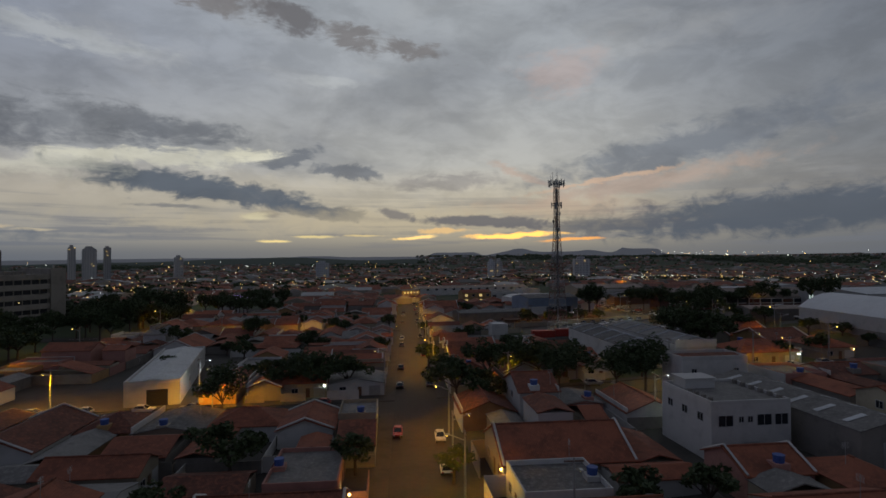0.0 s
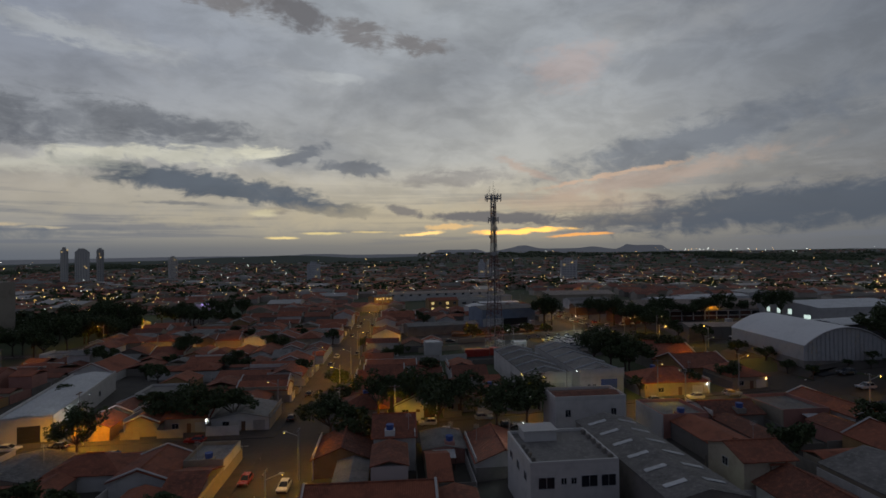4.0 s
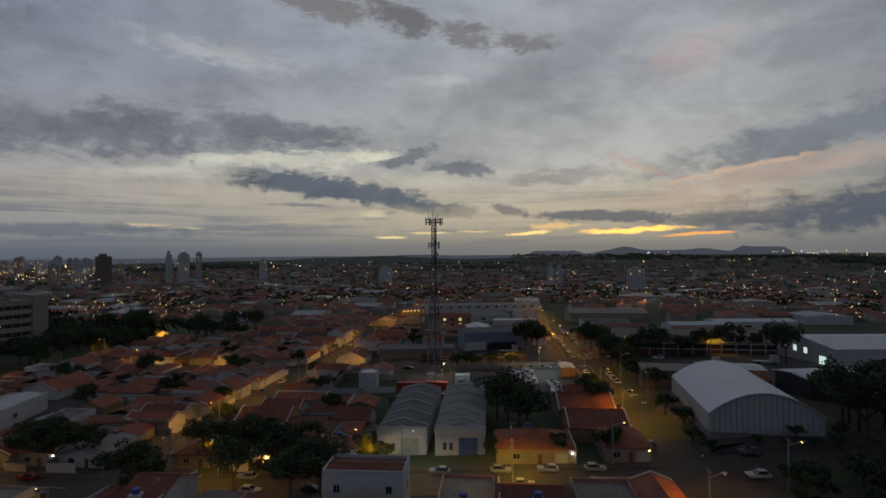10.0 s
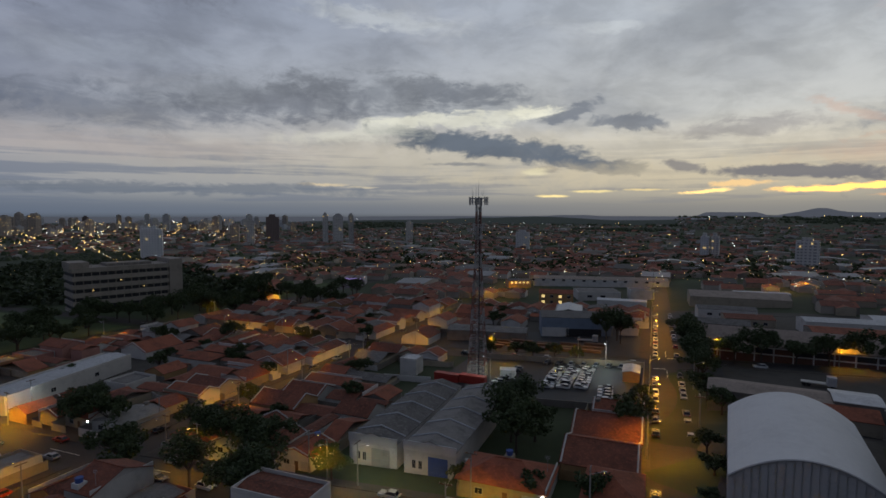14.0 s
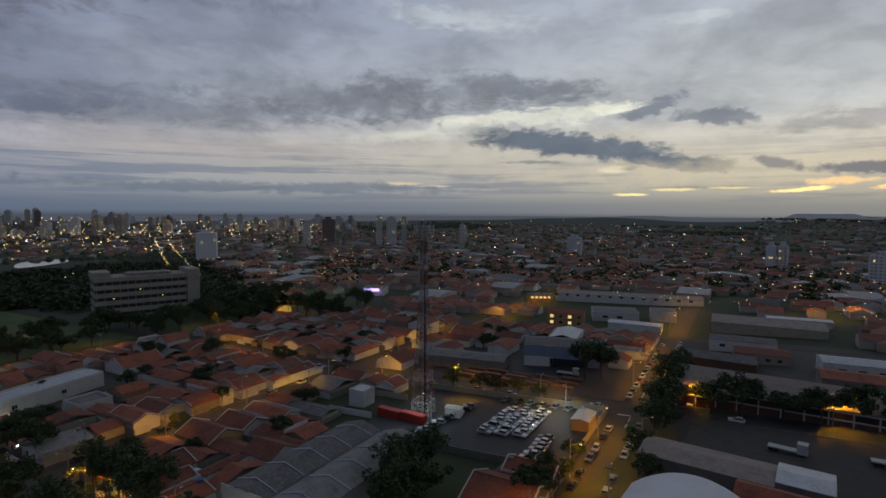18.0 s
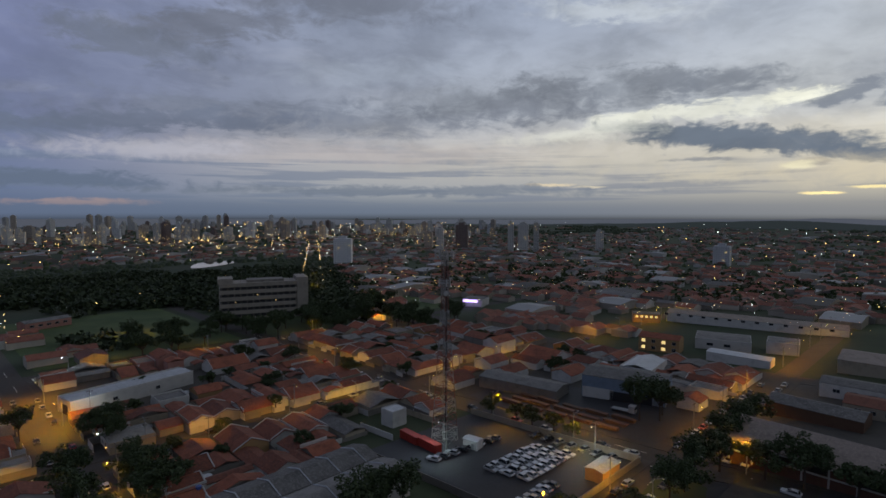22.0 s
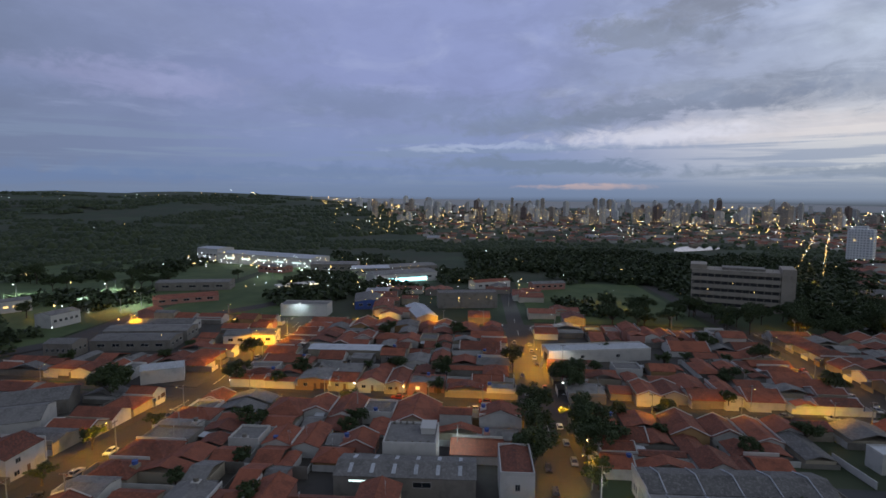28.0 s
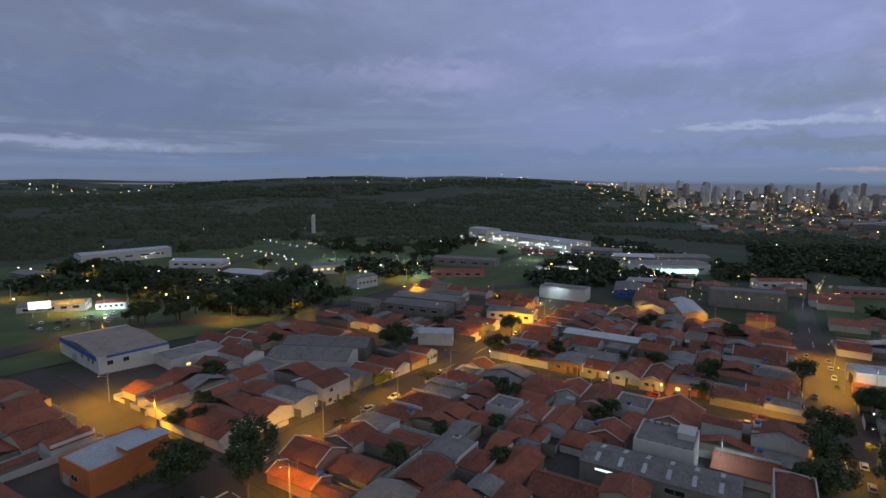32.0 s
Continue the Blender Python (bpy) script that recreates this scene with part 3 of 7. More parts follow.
def terrain(x, y):
    """Height of the ground: it rises to the east, dips beyond the town and stays low towards the horizon."""
    z = 0.045 * min(max(x + 60, 0), 170) - 0.01 * min(max(y, -250), 250) * min(max((x + 60) / 80, 0), 1)
    z += 1.9 * smoothstep(x, 58, 69) * smoothstep(y, -90, -70) * smoothstep(y, 70, 10)
    z += 2.3 * smoothstep(x, 60, 66) * smoothstep(x, 102, 92) * smoothstep(y, -76, -67) * smoothstep(y, -18, -28)
    r = math.hypot(x, y)
    k = smoothstep(r, 280, 780)
    z = z * (1 - k) - 6 * k
    south = math.degrees(math.atan2(-x, y)) % 360
    z += 74 * smoothstep(r, 1250, 2700) * smoothstep(south, 96, 122) * (1 - 0.45 * smoothstep(south, 126, 160))
    return z + 6 * min(max((r - 2600) / 2200, 0), 1) ** 2


def swell(x, y):
    """Low hills far out, higher towards the south-west."""
    r = math.hypot(x, y)
    high = 14 + 22 * smoothstep(-y, 300, 1400)
    return high * noise.noise((x * 0.0016, y * 0.0016, 3.0)) * smoothstep(r, 700, 2000)


GRID = radians(3.5)
CG, SG = math.cos(GRID), math.sin(GRID)


def lean(u):
    """How far the northward streets turn with the grid: none at the western street, fully at the eastern one."""
    return min(max((u + 60.5) / 114.0, 0.0), 1.0)


def shear(v):
    """Sideways drift of the eastern streets; south of the third cross street they run nearly straight."""
    return v * SG if v > -100 else -100 * SG - (v + 100) * 0.03


def to_xy(u, v):
    return u - shear(v) * lean(u), u * SG + v * CG


def to_uv(x, y):
    u = x
    for _ in range(6):
        v = (y - u * SG) / CG
        u = x + shear(v) * lean(u)
    return u, (y - u * SG) / CG


AVENUES = (-177.0, -60.5, 53.5, 169.0)       # streets that run north
CROSS = (-305.0, -202.0, -80.0, 36.0, 150.0)  # streets that run east
HALF = 4.6                                    # half the width of a carriageway


class Shape:
    """Gathers faces with material slots and makes one mesh of them."""

    def __init__(self):
        self.verts, self.faces, self.slots, self.mats = [], [], [], []

    def slot(self, m):
        if m not in self.mats:
            self.mats.append(m)
        return self.mats.index(m)

    def face(self, points, m):
        n = len(self.verts)
        self.verts += [tuple(p) for p in points]
        self.faces.append(tuple(range(n, n + len(points))))
        self.slots.append(self.slot(m))

    def box(self, x0, x1, y0, y1, z0, z1, m, top=True, bottom=False, at=None):
        c = [(x, y, z) for z in (z0, z1) for x, y in ((x0, y0), (x1, y0), (x1, y1), (x0, y1))]
        if at is not None:
            c = [tuple(at @ Vector(p)) for p in c]
        n = len(self.verts)
        self.verts += c
        quads = [(0, 1, 5, 4), (1, 2, 6, 5), (2, 3, 7, 6), (3, 0, 4, 7)]
        if top:
            quads.append((4, 5, 6, 7))
        if bottom:
            quads.append((3, 2, 1, 0))
        k = self.slot(m)
        for q in quads:
            self.faces.append(tuple(n + i for i in q))
            self.slots.append(k)

    def bar(self, a, b, w, m):
        """A square bar from a to b."""
        a, b = Vector(a), Vector(b)
        d = (b - a).normalized()
        s = d.orthogonal().normalized() * w / 2
        t = d.cross(s)
        n = len(self.verts)
        for p in (a, b):
            self.verts += [tuple(p + s + t), tuple(p - s + t), tuple(p - s - t), tuple(p + s - t)]
        k = self.slot(m)
        for q in ((0, 1, 5, 4), (1, 2, 6, 5), (2, 3, 7, 6), (3, 0, 4, 7), (3, 2, 1, 0), (4, 5, 6, 7)):
            self.faces.append(tuple(n + i for i in q))
            self.slots.append(k)

    def tube(self, a, b, ra, rb, m, sides=8, caps=True):
        a, b = Vector(a), Vector(b)
        d = (b - a).normalized()
        s = d.orthogonal().normalized()
        t = d.cross(s)
        n = len(self.verts)
        for p, r in ((a, ra), (b, rb)):
            for i in range(sides):
                g = 6.28319 * i / sides
                self.verts.append(tuple(p + (s * math.cos(g) + t * math.sin(g)) * r))
        k = self.slot(m)
        for i in range(sides):
            j = (i + 1) % sides
            self.faces.append((n + i, n + j, n + sides + j, n + sides + i))
            self.slots.append(k)
        if caps:
            self.faces += [tuple(n + i for i in reversed(range(sides))), tuple(n + sides + i for i in range(sides))]
            self.slots += [k, k]

    def mesh(self, name, smooth=False):
        me = bpy.data.meshes.new(name)
        me.from_pydata(self.verts, [], self.faces)
        for m in self.mats:
            me.materials.append(m)
        me.polygons.foreach_set("material_index", self.slots)
        if smooth:
            me.polygons.foreach_set("use_smooth", [True] * len(self.faces))
        me.update()
        return me


def thing(name, at, label, category, group=""):
    ob = new(name)
    ob.empty_display_size = 0.5
    ob.matrix_basis = at
    return tagged(ob, label, category, group)


def part(name, shape, parent, label="", smooth=False):
    ob = new(name, shape if isinstance(shape, bpy.types.Mesh) else shape.mesh(name, smooth))
    ob.parent = parent
    return tagged(ob, label) if label else ob


def structure(name, shape, label="", smooth=False):
    return tagged(new(name, shape.mesh(name, smooth)), label, "", "", "structure")


def place(x, y, turn=0.0, lift=0.0):
    return pose(x, y, terrain(x, y) + lift, 0, 0, turn)


def on_grid(u, v, lift=0.0):
    x, y = to_xy(u, v)
    return pose(x, y, terrain(x, y) + lift, 0, 0, 1.75 * (1 + lean(u)))


# ground: one sheet of rings out to the horizon
sheet_shape = Shape()
RINGS = [0, 12, 25, 40, 55, 70, 85, 100, 120, 140, 160, 180, 200, 225, 250, 280, 320, 370, 430, 500, 580, 680, 800, 1000, 1300, 1700, 2200, 2700, 3200, 3700, 4200, 4700, 4900]
SPOKES = 96
for r in RINGS:
    for i in range(SPOKES):
        a = 6.28319 * i / SPOKES
        x, y = r * math.cos(a), r * math.sin(a)
        bumps = swell(x, y)
        sheet_shape.verts.append((x, y, terrain(x, y) - 0.06 + bumps))
for k in range(len(RINGS) - 1):
    for i in range(SPOKES):
        j = (i + 1) % SPOKES
        sheet_shape.faces.append((k * SPOKES + i, (k + 1) * SPOKES + i, (k + 1) * SPOKES + j, k * SPOKES + j))
        sheet_shape.slots.append(0)
sheet_shape.mats.append(M["ground"])
structure("ground", sheet_shape, "dark earth and scrub ground under the town", True)


def strip(shape, u0, u1, v0, v1, lift, m, step=9.0, sides=0.0):
    """A sheet that follows the land between two corners of the grid; sides: height of its edges."""
    nu, nv = max(1, int((u1 - u0) / step)), max(1, int((v1 - v0) / step))
    n = len(shape.verts)
    k = shape.slot(m)
    for i in range(nu + 1):
        for j in range(nv + 1):
            x, y = to_xy(u0 + (u1 - u0) * i / nu, v0 + (v1 - v0) * j / nv)
            shape.verts.append((x, y, terrain(x, y) + lift))
    for i in range(nu):
        for j in range(nv):
            a = n + i * (nv + 1) + j
            shape.faces.append((a, a + nv + 1, a + nv + 2, a + 1))
            shape.slots.append(k)
    if sides:
        rim = [(i, 0) for i in range(nu)] + [(nu, j) for j in range(nv)] + [(i, nv) for i in range(nu, 0, -1)] + [(0, j) for j in range(nv, 0, -1)]
        ids = [n + i * (nv + 1) + j for i, j in rim]
        m0 = len(shape.verts)
        for i in ids:
            x, y, z = shape.verts[i]
            shape.verts.append((x, y, z - sides))
        for q in range(len(ids)):
            w = (q + 1) % len(ids)
            shape.faces.append((m0 + q, m0 + w, ids[w], ids[q]))
            shape.slots.append(k)


# streets
for u in AVENUES:
    s = Shape()
    strip(s, u - HALF, u + HALF, -270 if u < -170 else -320 if u < 0 else -338, 330, 0.03, M["asphalt"])
    structure("road", s, "worn asphalt street lit by sodium lamps")
for v in CROSS:
    s = Shape()
    strip(s, -330 if v > -300 else -170, 260 if v > -300 else -64, v - HALF, v + HALF, 0.036, M["asphalt"])
    structure("road", s, "worn asphalt cross street lit by sodium lamps")


def road_line(points, half, lift, m):
    """A carriageway that follows a bent line over the land."""
    s = Shape()
    path = []
    for (xa, ya), (xb, yb) in zip(points, points[1:]):
        n = max(1, int(math.hypot(xb - xa, yb - ya) / 8))
        path += [(xa + (xb - xa) * i / n, ya + (yb - ya) * i / n) for i in range(n)]
    path.append(points[-1])
    s.slot(m)
    for i, (x, y) in enumerate(path):
        xa, ya = path[max(i - 1, 0)]
        xb, yb = path[min(i + 1, len(path) - 1)]
        q = math.hypot(xb - xa, yb - ya)
        ox, oy = -(yb - ya) / q * half, (xb - xa) / q * half
        s.verts += [(x + ox, y + oy, terrain(x + ox, y + oy) + lift), (x - ox, y - oy, terrain(x - ox, y - oy) + lift)]
        if i:
            s.faces.append((2 * i - 2, 2 * i - 1, 2 * i + 1, 2 * i))
            s.slots.append(0)
    return s


structure("road", road_line([(230, -322), (120, -330), (51, -338), (10, -350), (-30, -338), (-92, -322), (-149, -290), (-215, -250), (-300, -228)], 6.0, 0.40, M["asphalt"]), "wide asphalt avenue past the campus")
structure("road", road_line([(-60, -345), (-85, -440), (-170, -520), (-290, -560)], 4.0, 0.38, M["asphalt"]), "narrow asphalt drive into the campus")

# pavements: a raised frame round each block
BLOCKS = []
for i, u in enumerate(AVENUES[:-1]):
    for j, v in enumerate(CROSS[:-1]):
        a0, a1, b0, b1 = u + HALF, AVENUES[i + 1] - HALF, v + HALF, CROSS[j + 1] - HALF
        BLOCKS.append((a0, a1, b0, b1))
        s = Shape()
        strip(s, a0, a1, b0, b0 + 2.6, 0.15, M["pavement"], sides=0.2)
        strip(s, a0, a1, b1 - 2.6, b1, 0.15, M["pavement"], sides=0.2)
        strip(s, a0, a0 + 2.6, b0 + 2.6, b1 - 2.6, 0.15, M["pavement"], sides=0.2)
        strip(s, a1 - 2.6, a1, b0 + 2.6, b1 - 2.6, 0.15, M["pavement"], sides=0.2)
        structure("pavement", s, "concrete pavement with kerb round a block")
        s = Shape()
        strip(s, a0 + 2.6, a1 - 2.6, b0 + 2.6, b1 - 2.6, 0.06, M["pavement"] if j != 2 or i != 1 else M["ground"])
        structure("yard_floor", s, "cement yards inside a block")

# white strokes on the carriageways
marks = Shape()
for u in AVENUES[:3]:
    for v in CROSS[1:4]:
        strip(marks, u - HALF + 0.4, u - 0.2, v - HALF - 3.2, v - HALF - 2.6, 0.042, M["paint"])
        strip(marks, u + 0.2, u + HALF - 0.4, v + HALF + 2.6, v + HALF + 3.2, 0.042, M["paint"])
        strip(marks, u - 0.1, u + 0.1, v - HALF - 14, v - HALF - 4, 0.042, M["paint"])
        strip(marks, u - 0.1, u + 0.1, v + HALF + 4, v + HALF + 14, 0.042, M["paint"])
        strip(marks, u - HALF - 14, u - HALF - 4, v - 0.1, v + 0.1, 0.048, M["paint"])
        strip(marks, u + HALF + 4, u + HALF + 14, v - 0.1, v + 0.1, 0.048, M["paint"])
for du in (-1.6, 1.2):  # two arrows on the street
    strip(marks, -60.5 + du - 0.12, -60.5 + du + 0.12, -94.5, -91.0, 0.044, M["paint"])
    strip(marks, -60.5 + du - 0.4, -60.5 + du + 0.4, -91.6 if du > 0 else -94.5, -90.9 if du > 0 else -93.8, 0.046, M["paint"])
structure("road_marking", marks, "worn white strokes and arrows on asphalt")


# ------------------------------------------------------------------ houses
def gable_roof(s, x0, x1, y0, y1, z, rise, along_x, m, over=0.45, thick=0.14):
    """Two pitched slopes with thickness; the ridge runs along x or y."""
    x0, x1, y0, y1 = x0 - over, x1 + over, y0 - over, y1 + over
    z -= over * 0.3
    if along_x:
        r = (y0 + y1) / 2
        lo, hi = [(x0, y0, z), (x1, y0, z), (x1, y1, z), (x0, y1, z)], [(x0, r, z + rise), (x1, r, z + rise)]
        slopes = ((lo[0], lo[1], hi[1], hi[0]), (lo[2], lo[3], hi[0], hi[1]))
    else:
        r = (x0 + x1) / 2
        lo, hi = [(x0, y0, z), (x1, y0, z), (x1, y1, z), (x0, y1, z)], [(r, y0, z + rise), (r, y1, z + rise)]
        slopes = ((lo[1], lo[2], hi[1], hi[0]), (lo[3], lo[0], hi[0], hi[1]))
    for q in slopes:
        under = [(p[0], p[1], p[2] - thick) for p in q]
        s.face(q, m)
        s.face(under[::-1], m)
        for i in range(4):
            j = (i + 1) % 4
            s.face((q[i], under[i], under[j], q[j]), m)
    return hi


def hip_roof(s, x0, x1, y0, y1, z, rise, m, over=0.5, thick=0.14):
    x0, x1, y0, y1 = x0 - over, x1 + over, y0 - over, y1 + over
    z -= over * 0.3
    w, d = x1 - x0, y1 - y0
    if w > d:
        hi = [(x0 + d / 2, (y0 + y1) / 2, z + rise), (x1 - d / 2, (y0 + y1) / 2, z + rise)]
        faces = (((x0, y0, z), (x1, y0, z), hi[1], hi[0]), ((x1, y0, z), (x1, y1, z), hi[1]), ((x1, y1, z), (x0, y1, z), hi[0], hi[1]), ((x0, y1, z), (x0, y0, z), hi[0]))
    else:
        hi = [((x0 + x1) / 2, y0 + w / 2, z + rise), ((x0 + x1) / 2, y1 - w / 2, z + rise)]
        faces = (((x0, y0, z), (x1, y0, z), hi[0]), ((x1, y0, z), (x1, y1, z), hi[1], hi[0]), ((x1, y1, z), (x0, y1, z), hi[1]), ((x0, y1, z), (x0, y0, z), hi[0], hi[1]))
    for q in faces:
        s.face(q, m)
    s.box(x0, x1, y0, y1, z - thick, z - 0.01, m, False, True)
    return hi


def ridge_cap(parent, hi, m):
    s = Shape()
    a, b = Vector(hi[0]), Vector(hi[1])
    s.tube(a + Vector((0, 0, 0.02)), b + Vector((0, 0, 0.02)), 0.15, 0.15, m, 6)
    part("ridge_cap", s, parent)


def gable_wall(s, x0, x1, y0, y1, z, rise, along_x, m):
    if along_x:
        k = (y0 + y1) / 2
        for x in (x0, x1):
            s.face([(x, y0, z), (x, y1, z), (x, k, z + rise)], m)
    else:
        k = (x0 + x1) / 2
        for y in (y0, y1):
            s.face([(x0, y, z), (x1, y, z), (k, y, z + rise)], m)


def window(parent, x, y, z, w, h, face, lit=False):
    """A framed window set proud of a wall; face: the side it looks to (0 -y, 1 +x, 2 +y, 3 -x)."""
    turn = Matrix.Translation((x, y, z)) @ Matrix.Rotation(face * math.pi / 2, 4, "Z")
    s = Shape()
    for a0, a1, b0, b1 in ((-w / 2 - 0.08, -w / 2, -0.08, h + 0.08), (w / 2, w / 2 + 0.08, -0.08, h + 0.08), (-w / 2, w / 2, -0.08, 0), (-w / 2, w / 2, h, h + 0.08), (-0.03, 0.03, 0, h)):
        s.box(a0, a1, -0.07, 0.02, b0, b1, M["white_steel"], True, True, turn)
    w_ob = part("window", s, parent)
    p = Shape()
    p.box(-w / 2, w / 2, -0.03, 0.01, 0, h, M["warm" if lit is True else lit] if lit else M["pane"], True, True, turn)
    part("pane", p, w_ob, "pane with a lit room behind" if lit else "")


def door(parent, x, y, w, h, face, m="wood", name="door"):
    turn = Matrix.Translation((x, y, 0)) @ Matrix.Rotation(face * math.pi / 2, 4, "Z")
    s = Shape()
    s.box(-w / 2, w / 2, -0.06, 0.02, 0, h, M[m], True, True, turn)
    for i in range(1, 4):
        s.box(-w / 2 + 0.06, w / 2 - 0.06, -0.09, -0.055, h * i / 4 - 0.05, h * i / 4 + 0.05, M[m], True, True, turn)
    part(name, s, parent)


WALLS = ("white", "white", "cream", "white", "grey", "ochre", "white", "pink", "cream", "white")
WORDS = dict(white="white", cream="cream", grey="bare cement", ochre="ochre", pink="salmon", orange="orange")
rng = random.Random(11)


PLACED = []
YARDS = []


def house(u, v, w, d, face, near, kind=None, wall=None, high=None):
    """A town house on a lot of w along the street by d deep. Its own -y side looks to the street; face turns it."""
    kind = kind or rng.choices(("gable", "gable_deep", "hip", "flat", "two", "shed"), (34, 26, 15, 9, 8, 8))[0]
    wall = wall or rng.choice(WALLS)
    PLACED.append((u, v, w, d) if face in (0, 2) else (u, v, d, w))
    x, y = to_xy(u, v)
    at = pose(x, y, terrain(x, y) + 0.02, 0, 0, 1.75 * (1 + lean(u)) + 90 * face)
    words = {"gable": "low %s house with a red clay tile gable roof", "gable_deep": "deep %s house under a weathered clay tile roof", "hip": "%s house with a hipped red clay tile roof",
             "flat": "%s flat-roofed house behind a plain parapet", "two": "two-storey %s house with a small tile roof", "shed": "%s house roofed with grey fibre sheets"}[kind] % WORDS[wall]
    ob = thing("house", at, words, "house", "town houses")
    mw = M[wall]
    h = high or rng.uniform(2.9, 3.6)
    if kind == "two":
        h += 2.7
    front = rng.uniform(0.3, 4.5) if d > 16 else 0.2
    deep = min(d - front - 0.3, rng.uniform(8.5, 13.5) if kind != "gable_deep" else rng.uniform(13, 19))
    x0, x1, y0, y1 = -w / 2 + 0.12, w / 2 - 0.12 - (rng.choice((0, 0, 0.9)) if w > 8 else 0), -d / 2 + front, -d / 2 + front + deep
    base = -1.0
    s = Shape()
    s.box(x0, x1, y0, y1, base, h, mw, kind == "flat")
    along = (x1 - x0) > (y1 - y0) if kind == "gable" else kind == "two" and rng.random() < 0.5
    if kind in ("gable", "gable_deep", "two", "shed"):
        span = (y1 - y0) if along else (x1 - x0)
        rise = span / 2 * rng.uniform(0.34, 0.48) if kind != "shed" else span / 2 * 0.2
        k = h + 0.0
        gable_wall(s, x0, x1, y0, y1, k, rise * 0.93, along, mw)
        part("wall", s, ob)
        r = Shape()
        cover = ("sheet_" if kind == "shed" else "tile_") + ("x" if along else "y")
        hi = gable_roof(r, x0, x1, y0, y1, k, rise, along, M[cover], rng.uniform(0.15, 0.5))
        roof = part("roof", r, ob)
        if near and kind != "shed":
            ridge_cap(roof, hi, M[cover])
    elif kind == "hip":
        part("wall", s, ob)
        r = Shape()
        hi = hip_roof(r, x0, x1, y0, y1, h, min(x1 - x0, y1 - y0) / 2 * 0.45, M["tile_x"])
        roof = part("roof", r, ob)
        if near:
            ridge_cap(roof, hi, M["tile_x"])
    else:
        for a0, a1, b0, b1 in ((x0, x1, y0, y0 + 0.2), (x0, x1, y1 - 0.2, y1), (x0, x0 + 0.2, y0 + 0.2, y1 - 0.2), (x1 - 0.2, x1, y0 + 0.2, y1 - 0.2)):
            s.box(a0, a1, b0, b1, h + 0.003, h + 0.75, mw)
        part("wall", s, ob)
        r = Shape()
        r.box(x0 + 0.2, x1 - 0.2, y0 + 0.2, y1 - 0.2, h + 0.004, h + 0.12, M["sheet_x"])
        part("roof", r, ob)
    # rear wing with its own lower roof
    rest = d / 2 - 0.3 - y1
    if rest > 4:
        s = Shape()
        wide = (x1 - x0) * rng.uniform(0.45, 1.0)
        side = rng.choice((0, 1))
        a0, a1 = (x0, x0 + wide) if side else (x1 - wide, x1)
        b0, b1 = y1 + rng.choice((0.1, 0.1, 2.5 if rest > 7 else 0.1)), d / 2 - rng.uniform(0.2, 1.2)
        s.box(a0, a1, b0, b1, base, h - 0.5, M[rng.choice((wall, "grey", "cream"))])
        part("rear_wing", s, ob)
        r = Shape()
        along2 = rng.random() < 0.5
        m2 = rng.choice(("tile_", "tile_", "tile_", "sheet_")) + ("x" if along2 else "y")
        gable_roof(r, a0, a1, b0, b1, h - 0.5 + 0.16, ((b1 - b0) if along2 else (a1 - a0)) / 2 * 0.30, along2, M[m2], 0.2)
        part("rear_roof", r, ob)
    if rest > 4 and rng.random() < 0.5:
        YARDS.append(tuple(at @ Vector(((a1 + x1) / 2 if side else (a0 + x0) / 2, d / 2 - 2.2, 0))))
    if rng.random() < 0.40:   # party wall that stands above the eaves
        c = Shape()
        q = rng.choice((x0 - 0.1, x1 - 0.1))
        c.box(q, q + 0.2, y0 - 0.3, y1 + 0.2, base, h + rng.uniform(0.5, 1.1), M[rng.choice(("white", "white", "cream"))])
        part("party_wall", c, ob, "plain rendered party wall above the eaves")
    if rng.random() < 0.42:
        a0 = rng.uniform(x0, x1 - 3.2)
        b0 = min(y1 + 0.1, d / 2 - 3.0)
        lw, ld = rng.uniform(2.4, 4.2), rng.uniform(2.2, 3.4)
        c = Shape()
        m3 = M[rng.choice(("metal_x", "metal_x", "sheet_x", "sheet_x", "tile_x"))]
        zl = h - rng.uniform(0.0, 0.5)
        c.face([(a0, b0, zl), (a0 + lw, b0, zl), (a0 + lw, b0 + ld, zl - 0.45), (a0, b0 + ld, zl - 0.45)], m3)
        c.face([(a0, b0 + ld, zl - 0.53), (a0 + lw, b0 + ld, zl - 0.53), (a0 + lw, b0, zl - 0.08), (a0, b0, zl - 0.08)], m3)
        for q in (a0 + 0.1, a0 + lw - 0.2):
            c.box(q, q + 0.1, b0 + ld - 0.2, b0 + ld - 0.1, base, zl - 0.5, M["wood"])
        part("lean_to", c, ob, "small sheet lean-to roof")
    if kind in ("gable", "gable_deep") and rng.random() < 0.45:
        for q in ((x0, x1) if along else (y0, y1)):
            c = Shape()
            if along:
                c.bar((q, y0 - 0.2, k + 0.05), (q, (y0 + y1) / 2, k + rise + 0.1), 0.26, M["white"])
                c.bar((q, (y0 + y1) / 2, k + rise + 0.1), (q, y1 + 0.2, k + 0.05), 0.26, M["white"])
            else:
                c.bar((x0 - 0.2, q, k + 0.05), ((x0 + x1) / 2, q, k + rise + 0.1), 0.26, M["white"])
                c.bar(((x0 + x1) / 2, q, k + rise + 0.1), (x1 + 0.2, q, k + 0.05), 0.26, M["white"])
            part("gable_coping", c, ob, "white coping along the gables")
    # lot wall
    s = Shape()
